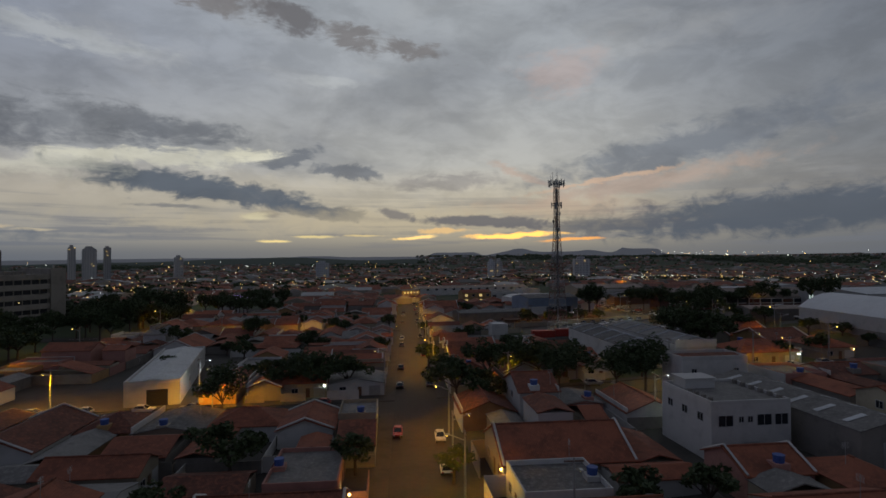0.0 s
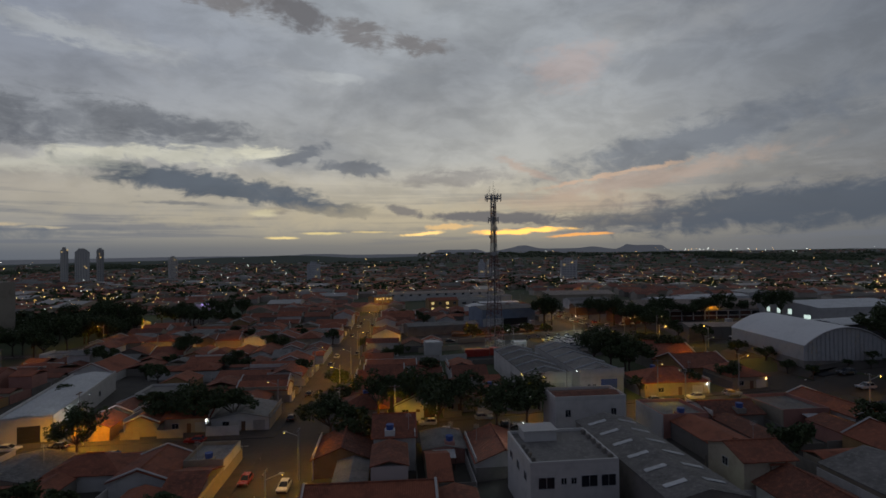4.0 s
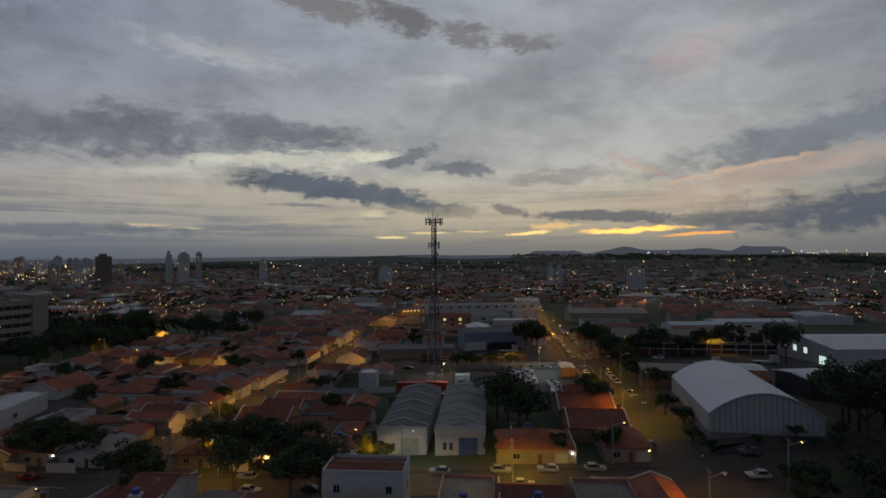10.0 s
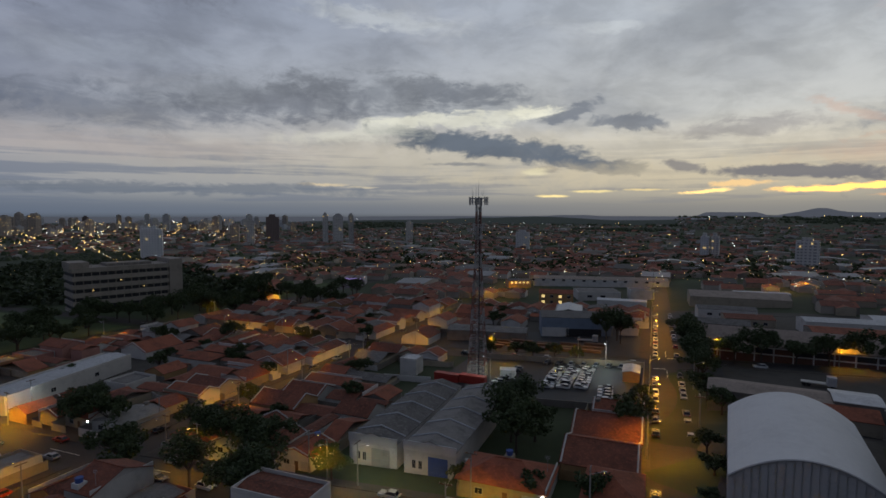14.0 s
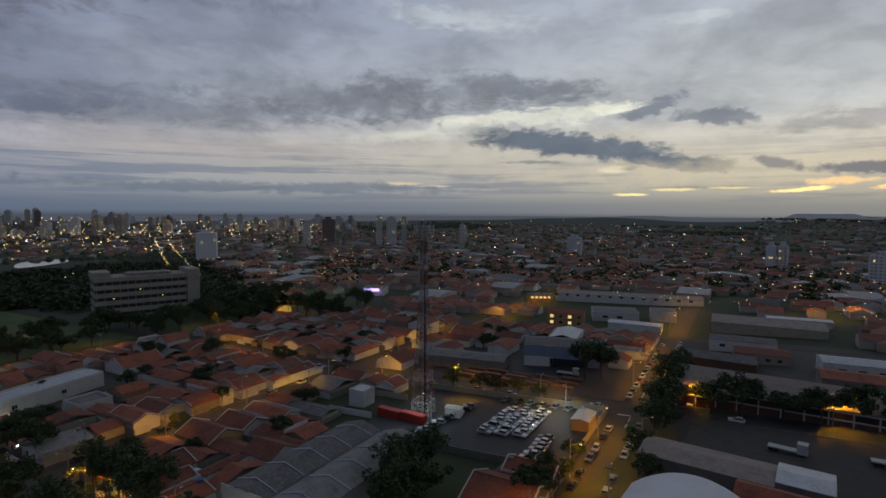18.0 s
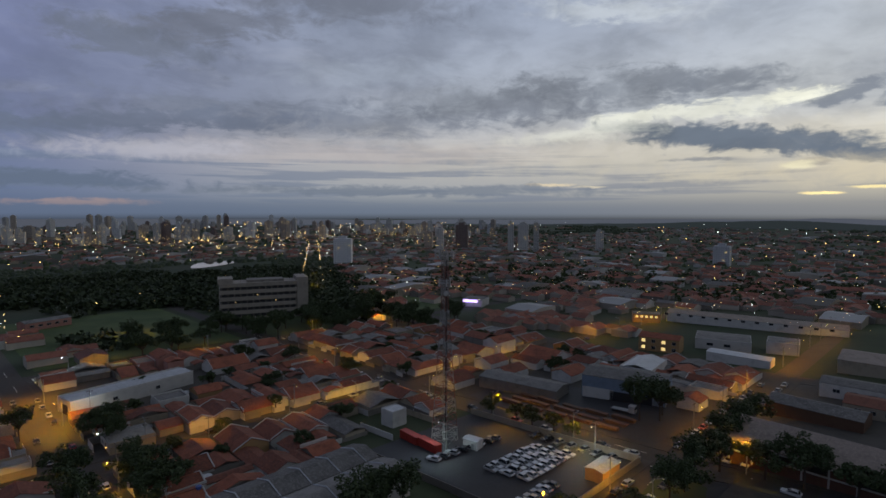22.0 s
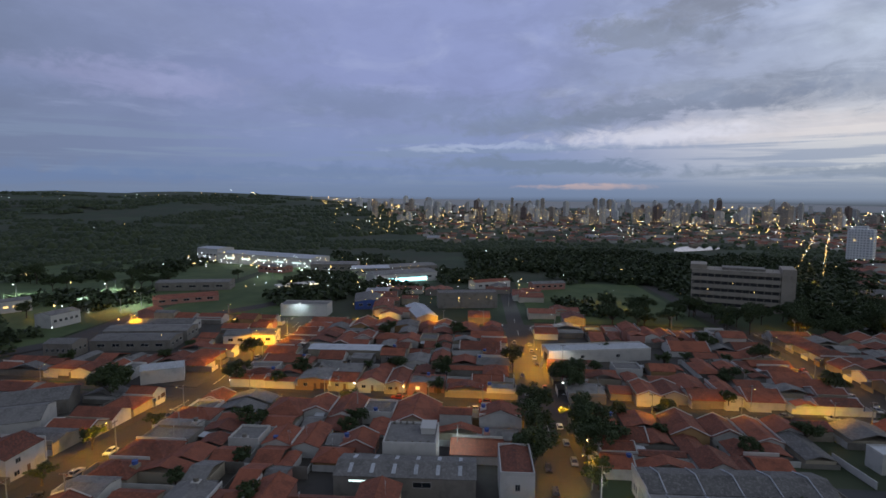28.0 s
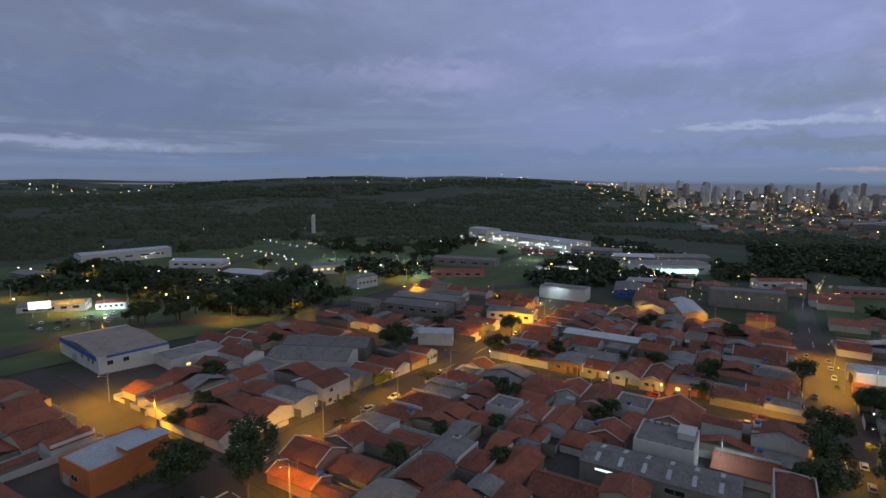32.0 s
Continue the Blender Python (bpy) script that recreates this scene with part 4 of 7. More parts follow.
    for a0, a1, b0, b1 in ((-w / 2, -w / 2 + 0.1, -d / 2, d / 2), (-w / 2 + 0.1, w / 2, d / 2 - 0.12, d / 2)):
        s.box(a0, a1, b0, b1, base, 2.1 + rng.uniform(-0.2, 0.4), M[rng.choice((wall, "grey", "white"))])
    if front > 1.2:
        s.box(-w / 2 + 0.1, -w / 2 + w * 0.55, -d / 2, -d / 2 + 0.14, base, rng.uniform(1.3, 2.2), mw)
    part("lot_wall", s, ob)
    if near:
        lit = rng.random() < 0.16
        window(ob, x0 + (x1 - x0) * 0.25, y0, 1.0, 1.4, 1.1, 0, lit)
        door(ob, x0 + (x1 - x0) * 0.55, y0, 0.9, 2.1, 0)
        door(ob, x0 + (x1 - x0) * 0.82, y0, min(2.6, (x1 - x0) * 0.28), 2.3, 0, rng.choice(("steel", "wood", "white_steel")), "garage_door")
        if kind == "two":
            window(ob, x0 + (x1 - x0) * 0.3, y0, 3.9, 1.3, 1.1, 0, rng.random() < 0.2)
            window(ob, x1, (y0 + y1) / 2, 3.9, 1.2, 1.1, 1)
        if rng.random() < 0.30:
            t = Shape()
            t.tube((x1 - 0.6, y0 - 0.30, 2.5), (x1 - 0.6, y0 - 0.30, 2.75), 0.12, 0.14, M["porch"] if rng.random() < 0.6 else M["cool"], 8)
            part("porch_lamp", t, ob, "small glowing porch lamp")
            if rng.random() < 0.40:
                porch = bpy.data.lights.new("porch_light", "POINT")
                porch.energy, porch.color, porch.shadow_soft_size = 110.0, (1.0, 0.58, 0.16), 0.15
                new("porch_light", porch).matrix_basis = at @ Matrix.Translation((x1 - 0.6, y0 - 0.75, 2.6))
        if rng.random() < 0.4:
            t = Shape()
            ax, ay = rng.uniform(x0 + 1, x1 - 1), rng.uniform(y0 + 2, y1 - 1)
            t.tube((ax, ay, h), (ax, ay, h + 3.6), 0.035, 0.03, M["steel"], 5)
            for q in range(5):
                t.bar((ax - 0.5, ay, h + 2.9 + q * 0.15), (ax + 0.5, ay, h + 2.9 + q * 0.15), 0.03, M["steel"])
            part("aerial", t, ob)
        if rng.random() < 0.4:
            t = Shape()
            zt = h + 0.75 if kind == "flat" else h + 1.0
            cx, cy = (x0 + x1) / 2 + rng.uniform(-1, 1), y1 - 0.9
            t.box(cx - 0.9, cx + 0.9, cy - 0.9, cy + 0.85, h - 0.6, zt, mw)
            tank = part("tank_base", t, ob)
            t = Shape()
            t.tube((cx, cy, zt), (cx, cy, zt + 0.9), 0.62, 0.7, M["blue"] if rng.random() < 0.6 else M["grey"], 10)
            part("water_tank", t, tank, "round roof water tank")
    return ob


# land kept free for the buildings placed one by one: x0, x1, y0, y1
KEEP = [
    (-21, -6, -127, -111), (-5, 10, -138, -100), (-11, 8, -101, -88), (-11, 18, -68, -22), (-20, 46, -22, 44), (-40, -17, -9, 12),
    (-142, -108, -82, -28), (60, 175, -73, 150), (-12, 30, 60, 100), (57, 77, -224, -207), (0, 46, -326, -268), (-152, -100, -298, -243), (-103, -88, -299, -283), (-137, -119, -233, -205), (-42, -2, -272, -226),
    (-118, -106, -185, -149), (-79, -65, -238, -218), (17, 29, -53, -26), (14, 50, -76, -18), (-34, 44, 42, 82), (68, 120, -102, -80), (-170, -142, 96, 126),
]


def free(x, y, w, d, keep=KEEP):
    for a0, a1, b0, b1 in keep:
        if a0 - w / 2 < x < a1 + w / 2 and b0 - d / 2 < y < b1 + d / 2:
            return False
    return True


NEAR_ROUTE = ((-20, -150), (40, -130), (80, -100), (100, -95), (-40, -130))


def row_of_houses(u0, u1, v_mid, depth, face, span_limit):
    """Houses side by side between u0 and u1 (along the row)."""
    pos = u0
    while pos < u1 - 6:
        w = min(rng.choice((7.5, 8.5, 9.5, 10.0, 11.0, 12.5)), u1 - pos)
        if u1 - pos - w < 6:
            w = u1 - pos
        mid = pos + w / 2
        u, v = (mid, v_mid) if face in (0, 2) else (v_mid, mid)
        x, y = to_xy(u, v)
        ww, dd = (w, depth) if face in (0, 2) else (depth, w)
        if free(x, y, ww, dd):
            close = min(math.hypot(x - a, y - b) for a, b in NEAR_ROUTE)
            house(u, v, w - 0.05, depth - 0.05, face, close < 80)
        pos += w


for a0, a1, b0, b1 in BLOCKS:
    x, y = to_xy((a0 + a1) / 2, (b0 + b1) / 2)
    if x > 60 and y > -60:
        continue
    a0, a1, b0, b1 = a0 + 2.6, a1 - 2.6, b0 + 2.6, b1 - 2.6
    row_of_houses(a0, a1, b0 + 13, 26, 0, 0)
    row_of_houses(a0, a1, b1 - 13, 26, 2, 0)
    row_of_houses(b0 + 26.2, b1 - 26.2, a0 + 13.5, 27, 3, 0)
    row_of_houses(b0 + 26.2, b1 - 26.2, a1 - 13.5, 27, 1, 0)
    mid = (a0 + a1) / 2
    row_of_houses(b0 + 26.2, b1 - 26.2, mid - 12, 24, 3, 0)
    row_of_houses(b0 + 26.2, b1 - 26.2, mid + 12.1, 24, 1, 0)
    # smaller houses fill what is left of the block
    for w, d in ((10, 14), (8, 9)):
        v = b0 + d / 2
        while v < b1 - d / 2:
            u = a0 + w / 2
            while u < a1 - w / 2:
                x, y = to_xy(u, v)
                if free(x, y, w, d) and all(abs(u - p) > (w + q) / 2 - 0.05 or abs(v - t) > (d + r) / 2 - 0.05 for p, t, q, r in PLACED):
                    close = min(math.hypot(x - a, y - b) for a, b in NEAR_ROUTE)
                    house(u, v, w - 0.1, d - 0.1, 0 if v < (b0 + b1) / 2 else 2, close < 60)
                u += 2.0
            v += 2.0


# ------------------------------------------------------------------ buildings placed one by one
def hall(name, label, category, x, y, turn, w, d, h, wall, roof, rise, along_x=False, openings=(), parapet=0.0, over=0.15):
    """A plain hall: w along its x, d along its y; openings on walls: (kind, side, offset, width, z, height)."""
    ob = thing(name, place(x, y, turn), label, category)
    s = Shape()
    s.box(-w / 2, w / 2, -d / 2, d / 2, -1.5, h, M[wall], parapet > 0)
    r = Shape()
    if parapet:
        for a0, a1, b0, b1 in ((-w / 2, w / 2, -d / 2, -d / 2 + 0.25), (-w / 2, w / 2, d / 2 - 0.25, d / 2), (-w / 2, -w / 2 + 0.25, -d / 2 + 0.25, d / 2 - 0.25), (w / 2 - 0.25, w / 2, -d / 2 + 0.25, d / 2 - 0.25)):
            c = Shape()
            c.box(a0, a1, b0, b1, h + 0.003, h + parapet, M[wall])
            part("parapet", c, ob)
        gable_roof(r, -w / 2 + 0.3, w / 2 - 0.3, -d / 2 + 0.3, d / 2 - 0.3, h + 0.2, max(rise, 0.12), along_x, M[roof], 0.0)
    else:
        gable_wall(s, -w / 2, w / 2, -d / 2, d / 2, h, rise * 0.95, along_x, M[wall])
        gable_roof(r, -w / 2, w / 2, -d / 2, d / 2, h + 0.08, rise, along_x, M[roof], over)
    part("wall", s, ob)
    part("roof", r, ob)
    for kind, side, at, ow, z, oh in openings:
        px, py = ((at, -d / 2), (w / 2, at), (at, d / 2), (-w / 2, at))[side]
        if kind == "window":
            window(ob, px, py, z, ow, oh, side)
        elif kind in ("lit", "cool_lit"):
            window(ob, px, py, z, ow, oh, side, "warm" if kind == "lit" else "cool_room")
        else:
            door(ob, px, py, ow, oh, side, kind, "roller_door")
    return ob


# white flat-roofed building with a roof box, and the ribbed shed beside it
clinic = thing("flat_roofed_building", place(-13.6, -119.3, 3.5), "white two-storey building with a flat grey roof", "building")
s = Shape()
s.box(-6.2, 6.2, -6.6, 6.6, -1, 8.0, M["white"])
for a0, a1, b0, b1 in ((-6.2, 6.2, -6.6, -6.3), (-6.2, 6.2, 6.3, 6.6), (-6.2, -5.9, -6.3, 6.3), (5.9, 6.2, -6.3, 6.3)):
    c = Shape()
    c.box(a0, a1, b0, b1, 8.003, 8.5, M["white"])
    part("parapet", c, clinic)
part("wall", s, clinic)
s = Shape()
s.box(-5.9, 5.9, -6.3, 6.3, 8.004, 8.1, M["sheet_y"])
part("roof", s, clinic, "flat grey sheet roof")
s = Shape()
s.box(-4.6, 0.4, 2.4, 6.0, 8.104, 9.6, M["white"])
s.box(-4.8, 0.6, 2.2, 6.2, 9.6, 9.75, M["white"])
part("roof_box", s, clinic, "white rendered stair box on the roof")
for x, w in ((-4.0, 2.2), (2.0, 2.2), (4.7, 2.0)):
    window(clinic, x, -6.6, 4.9, w, 1.5, 0)
for x in (-1.6, -0.2):
    window(clinic, x, -6.6, 5.4, 0.7, 0.8, 0)
for y in (-4, 0, 4):
    window(clinic, -6.2, y, 5.2, 1.3, 1.1, 3)
door(clinic, 0, -6.6, 2.4, 2.6, 0, "steel", "entrance_door")
for i in range(6):
    s = Shape()
    s.box(5.2, 5.75, -5.6 + i * 2.0, -5.0 + i * 2.0, 8.104, 8.75, M["grey"])
    part("air_unit", s, clinic)
for i in range(4):
    s = Shape()
    s.box(-5.7, -5.2, -5.6 + i * 1.7, -5.1 + i * 1.7, 8.104, 8.8, M["grey"])
    part("air_unit", s, clinic)

shed = hall("ribbed_shed", "long shed with patched grey fibre sheet roof", "shed", 0.2, -118, 3.5, 10.4, 32, 5.6, "grey", "sheet_y", 1.3, openings=(("cool_lit", 1, -8, 9, 4.3, 0.45), ("window", 1, 4, 4, 3.4, 1.2), ("steel", 0, 0, 4, 0, 4)))
for i in range(6):
    for side in (-1, 1):
        s = Shape()
        y = -13 + i * 5.0
        s.face([(side * 1.2, y, 6.72), (side * 4.2, y, 6.0), (side * 4.2, y + 0.9, 6.0), (side * 1.2, y + 0.9, 6.72)][::side], M["metal_y"])
        s.face([(side * 1.2, y + 0.9, 6.66), (side * 4.2, y + 0.9, 5.94), (side * 4.2, y, 5.94), (side * 1.2, y, 6.66)][::side], M["metal_y"])
        part("roof_light", s, shed, "pale translucent roof sheet")
fan_house = hall("white_box_house", "white rendered house front with two small windows", "house", -1.6, -93, 3.5, 14, 7.5, 8.0, "white", "tile_x", 0.6, True, openings=(("window", 0, -4.5, 1.0, 5.0, 1.3), ("window", 0, 4.5, 1.0, 5.0, 1.3), ("window", 1, 0, 1.0, 4.6, 1.4), ("wood", 2, 2, 2.6, 0, 2.5)), parapet=0.8)
for dx, tint in ((-2.6, "grey"), (10.6, "white")):
    ob = hall("warehouse", "grey warehouse with a white front and ribbed roof" if tint == "white" else "pale warehouse with a wide door and ribbed roof", "warehouse", dx, -45.5, 3.5, 11.2, 40, 5.9, "white", "sheet_y", 1.5,
              openings=((("steel" if tint == "grey" else "blue"), 0, 1.8, 4.2, 0, 4.2), ("window", 0, -3.4, 0.7, 1.4, 1.6), ("window", 0, -2.0, 0.7, 1.4, 1.6)))
    s = Shape()
    s.box(-5.7, 5.7, -20.25, -20.0, 5.0, 6.9, M["white"])
    part("front_parapet", s, ob)
    for i in range(5):
        s = Shape()
        y = -16 + i * 8
        s.bar((-5.7, y, 6.06), (0, y, 7.62), 0.22, M["metal_y"])
        s.bar((0, y, 7.62), (5.7, y, 6.06), 0.22, M["metal_y"])
        part("roof_seam", s, ob, "pale seams across the roof")

for u, v, w, d, face, kind, wall in ((25.0, -66.2, 16.5, 12.5, 0, "hip", "cream"), (43.2, -66.2, 9.6, 12.5, 0, "hip", "cream"),
                                     (40.0, -52.5, 15.5, 14.5, 1, "gable_deep", "ochre"), (40.0, -37.0, 15.0, 15.0, 1, "gable_deep", "grey"), (40.5, -24.8, 9.0, 14.0, 1, "gable", "cream")):
    house(u, v, w, d, face, True, kind, wall)

# arched sports hall
arena = thing("arched_hall", place(76.2, -48.5, -3.0), "large hall under a pale barrel-vault roof", "hall")
WID, LEN, EAVE, TOP = 22.0, 34.5, 4.3, 8.9
s, r = Shape(), Shape()
prof = [(-WID / 2 + WID * i / 20, EAVE + (TOP - EAVE) * (1 - (2 * i / 20 - 1) ** 2)) for i in range(21)]
for (xa, za), (xb, zb) in zip(prof, prof[1:]):
    r.face([(xa, -LEN / 2 - 0.3, za), (xb, -LEN / 2 - 0.3, zb), (xb, LEN / 2 + 0.3, zb), (xa, LEN / 2 + 0.3, za)], M["membrane"])
    r.face([(xa, LEN / 2 + 0.3, za - 0.18), (xb, LEN / 2 + 0.3, zb - 0.18), (xb, -LEN / 2 - 0.3, zb - 0.18), (xa, -LEN / 2 - 0.3, za - 0.18)], M["membrane"])
    for y in (-LEN / 2,):
        s.face([(xa, y, 0.4), (xb, y, 0.4), (xb, y, zb - 0.2), (xa, y, za - 0.2)], M["white_steel"])
    for y in (-LEN / 2 - 0.3, LEN / 2 + 0.3):
        r.face([(xa, y, za - 0.18), (xb, y, zb - 0.18), (xb, y, zb), (xa, y, za)], M["membrane"])
part("gable_wall", s, arena, "white ribbed gable wall")
s = Shape()
for (xa, za), (xb, zb) in zip(prof, prof[1:]):
    s.face([(xb, LEN / 2, 0.4), (xa, LEN / 2, 0.4), (xa, LEN / 2, za - 0.2), (xb, LEN / 2, zb - 0.2)], M["white_steel"])
part("gable_wall", s, arena, "white ribbed gable wall")
s = Shape()
s.box(-WID / 2, WID / 2, -LEN / 2, LEN / 2, -2.5, 0.4, M["grey"], False)
part("plinth", s, arena)
for x in (-WID / 2, WID / 2 - 0.2):
    s = Shape()
    s.box(x, x + 0.2, -LEN / 2 + 0.02, LEN / 2 - 0.02, 0.404, EAVE - 0.05, M["white_steel"])
    part("side_wall", s, arena)
part("roof", r, arena, "pale barrel-vaulted sheet roof", True)
for i in range(1, 20):
    s = Shape()
    x, z = prof[i]
    s.box(x - 0.08, x + 0.08, -LEN / 2 - 0.14, -LEN / 2 - 0.01, 0.4, z - 0.25, M["steel"])
    part("rib", s, arena)
s = Shape()
for (xa, za), (xb, zb) in zip(prof, prof[1:]):
    s.bar((xa, -LEN / 2 - 0.36, za - 0.05), (xb, -LEN / 2 - 0.36, zb - 0.05), 0.22, M["white_steel"])
part("edge_beam", s, arena)

ob = hall("long_low_building", "long brown-roofed building with pale frame openings", "building", 98, 58, 0.5, 74, 20, 5.2, "brick", "brown", 4.2, True)
for i in range(14):
    s = Shape()
    x = -36.6 + i * 5.6
    s.box(x - 0.2, x + 0.2, -10.22, -9.95, 0, 4.9, M["white"])
    part("frame_post", s, ob, "white concrete frame post")
for z in (2.4, 4.6):
    s = Shape()
    s.box(-36.8, 36.4, -10.3, -10.0, z, z + 0.35, M["white"], True, True)
    part("frame_beam", s, ob, "white concrete frame beam")
for i in range(13):
    if i % 3 != 1:
        s = Shape()
        s.box(-36.2 + i * 5.6, -31.4 + i * 5.6, -10.08, -9.96, 2.9, 4.5, M["dark"], True, True)
        part("opening", s, ob, "dark opening between frame posts")
hall("low_shed", "long low shed with a brown-grey sheet roof", "shed", 76, -5.5, -3, 26, 11, 4.4, "grey", "brown", 0.9, True)
hall("low_shed", "low shed with a pale sheet roof", "shed", 94, -6.2, -3, 9.5, 10, 4.4, "grey", "metal_x", 0.6, True)
hall("tile_roofed_store", "store with a red tile roof near trees", "store", 89, -17.5, -3, 13, 9, 4.0, "cream", "tile_x", 1.6, True)
hall("dark_open_shed", "wide dark-walled shed under a flat pale roof", "shed", 116, -24, 14, 38, 13, 6.2, "dark", "metal_x", 0.7, True, over=0.6)
hall("brick_annex", "dark shed with a ribbed roof beside the street", "shed", 68, 104, 0, 27, 12, 4.2, "wood", "sheet_y", 1.6, True)
hall("factory_hall", "white factory hall with bright lit doors", "factory", 152, 36, 8, 46, 34, 7, "white", "metal_x", 1.8, True, openings=(("cool_lit", 3, 10, 2.0, 3, 2.2), ("cool_lit", 3, 4, 2.0, 3, 2.2), ("cool_lit", 3, -2, 2.0, 3, 2.2), ("cool_lit", 3, -11, 3.4, 0.4, 3.2)))
hall("factory_hall", "wide factory hall with pale flat roof", "factory", 196, 4, 8, 40, 26, 6, "grey", "sheet_x", 1.0, True)
hall("brown_roofed_store", "broad store under a weathered brown roof", "store", 82, 190, 4, 50, 24, 5, "cream", "brown", 2.2, True)
hall("white_walled_store", "low white-walled store beside a lit yard", "store", 96, 212, 8, 30, 8, 4.2, "white", "metal_x", 0.6, True)
hall("flat_grey_store", "flat grey-roofed store with pale walls", "store", 3, 197, 20, 26, 20, 5, "white", "sheet_x", 0.8, True, parapet=0.4, openings=(("window", 0, -6, 3, 2, 1.4), ("window", 0, 2, 3, 2, 1.4)))
hall("pale_green_store", "small pale block with a flat roof", "store", 29, 205, 14, 14, 14, 5.6, "white", "sheet_x", 0.4, True, parapet=0.5)
hall("ochre_town_house", "two-storey ochre house with lit window frames", "house", -16, 166, 12, 20, 10, 7, "ochre", "tile_x", 1.8, True, openings=tuple((k, 0, -7.5 + i * 5, 1.8, z, 1.6) for i, k in enumerate(("lit", "window", "lit", "window")) for z in (1.0, 4.4)))
hall("white_long_store", "long low white store with a pale roof", "store", 22, 167, 5, 27, 9, 4, "white", "metal_x", 0.7, True)
for x, y, turn, w, d, h, wall, roof, words in (
    (116, 114, 8, 30, 12, 5, "white", "metal_x", "white store with a pale sheet roof"), (118, 90, 4, 36, 14, 5, "grey", "tile_x", "low store with a red-brown roof"), (82, 122, 6, 20, 14, 4, "cream", "tile_x", "cream hall with a red tile roof"),
    (74, 140, 6, 26, 12, 5, "white", "sheet_x", "white hall with a grey roof"), (150, 132, 8, 44, 14, 5, "white", "metal_x", "long white hall with a pale roof"),
):
    hall("low_building", words, "building", x, y, turn, w, d, h, wall, roof, 1.1, w > d, openings=tuple(("window", 0, -w * 0.3 + i * w * 0.2, w * 0.08, h * 0.4, 1.2) for i in range(4)))
s = Shape()
strip(s, 60, 168, -75, 140, 0.05, M["lot"])
structure("yard_floor", s, "dark tarmac yards between sheds")
hall("blue_grey_warehouse", "blue-grey sheet warehouse with a dark open bay", "warehouse", 11, 84, 18, 30, 17, 8.4, "bluegrey", "sheet_x", 1.4, True, openings=(("white", 0, -9, 11.5, 3.2, 4.0), ("dark", 0, 3, 15, 0, 3.6)))
hall("white_vaulted_shop", "white shop with a pale ribbed roof", "shop", 3, 112, 10, 13, 22, 6.2, "white", "metal_y", 1.6, parapet=0.5)
hall("long_walled_building", "long white-walled building with a grey roof", "building", -122.8, -56.5, 13.5, 11, 46, 4.9, "white", "metal_y", 0.8, parapet=0.7, openings=(("dark", 0, 1, 4.2, 0, 3.6), ("window", 1, 8, 1.6, 2, 1.2), ("window", 1, -8, 1.6, 2, 1.2)))
hall("white_yard_house", "small white block house beside a yard wall", "house", -28, 2, 3.5, 6, 6, 5.2, "white", "metal_x", 0.3, parapet=0.5)
s = Shape()
strip(s, -33, -16.5, -6.2, -6.0, 2.0, M["white"], sides=2.6)
strip(s, -33, -16.5, 13.0, 13.2, 2.0, M["cream"], sides=2.6)
structure("yard_wall", s, "white yard wall")
hall("grey_hall", "tall blank grey hall", "hall", -228, -122, 12, 12, 38, 9.5, "grey", "sheet_y", 0.3, parapet=0.6)
hall("vaulted_store", "store with a rounded ribbed roof", "store", -190, -146, -68, 12, 34, 4.5, "cream", "metal_y", 1.8)
hall("lit_depot", "white depot with bright yard lamps", "depot", -192, -216, 3.5, 12, 28, 6.5, "white", "sheet_y", 0.6, parapet=0.6)
hall("white_roofed_row", "long low building with a white sheet roof", "building", -112, -167, 3.5, 9, 32, 4.0, "cream", "metal_y", 0.7)
hall("white_gable_house", "white two-storey gabled house", "house", -72, -228, 30, 9, 15, 5.4, "white", "metal_y", 1.4, openings=(("window", 0, -2, 1.2, 3.2, 1.1), ("window", 0, 2, 1.2, 3.2, 1.1)))
ob = hall("orange_house", "orange house with pale sheet roofs on a corner", "house", 67, -216, 3.5, 17, 12, 5.6, "orange", "metal_x", 0.4, parapet=0.6, openings=(("window", 0, 3, 2.0, 2.6, 1.2), ("window", 1, 0, 2.4, 2.4, 1.2), ("white_steel", 1, -3.5, 2.6, 0, 3.0)))
s = Shape()
s.box(-8, 1, 2.2, 6.5, 6.3, 7.6, M["orange"])
s.box(-8.4, 1.4, 1.8, 6.9, 7.604, 7.75, M["metal_x"])
part("upper_roof", s, ob, "pale raised sheet roof")
ob = hall("blue_trimmed_building", "white commercial building with a blue fascia and brown roof", "building", 27, -304, -5, 23, 38, 6.0, "white", "brown", 1.4, True, parapet=0.5,
          openings=(("window", 2, 8, 1.8, 3.4, 1.4), ("window", 2, 3, 1.8, 3.4, 1.4), ("window", 1, 14, 1.6, 3.4, 1.2), ("window", 1, 10, 1.6, 3.4, 1.2), ("window", 1, 4, 1.6, 3.4, 1.2), ("steel", 1, -4, 5, 0, 3.2)))
s = Shape()
s.box(11.53, 11.7, -19, 17, 4.9, 6.7, M["blue"])
part("fascia", s, ob, "deep blue fascia band")
s = Shape()
s.box(-11.5, 9, 19.03, 19.2, 5.9, 6.7, M["blue"])
part("fascia", s, ob, "deep blue fascia band")
ob = hall("low_wing", "low white shop wing with a grey roof and deep canopy", "building", 13, -277.5, -5, 20, 13, 4.2, "white", "sheet_x", 0.8, True, parapet=0.4, openings=(("lit", 2, 4, 1.6, 1.4, 0.9), ("window", 2, -3, 2.0, 1.4, 1.4)))
s = Shape()
s.box(-10, -1, 6.52, 10.5, 3.1, 3.3, M["metal_x"], True, True)
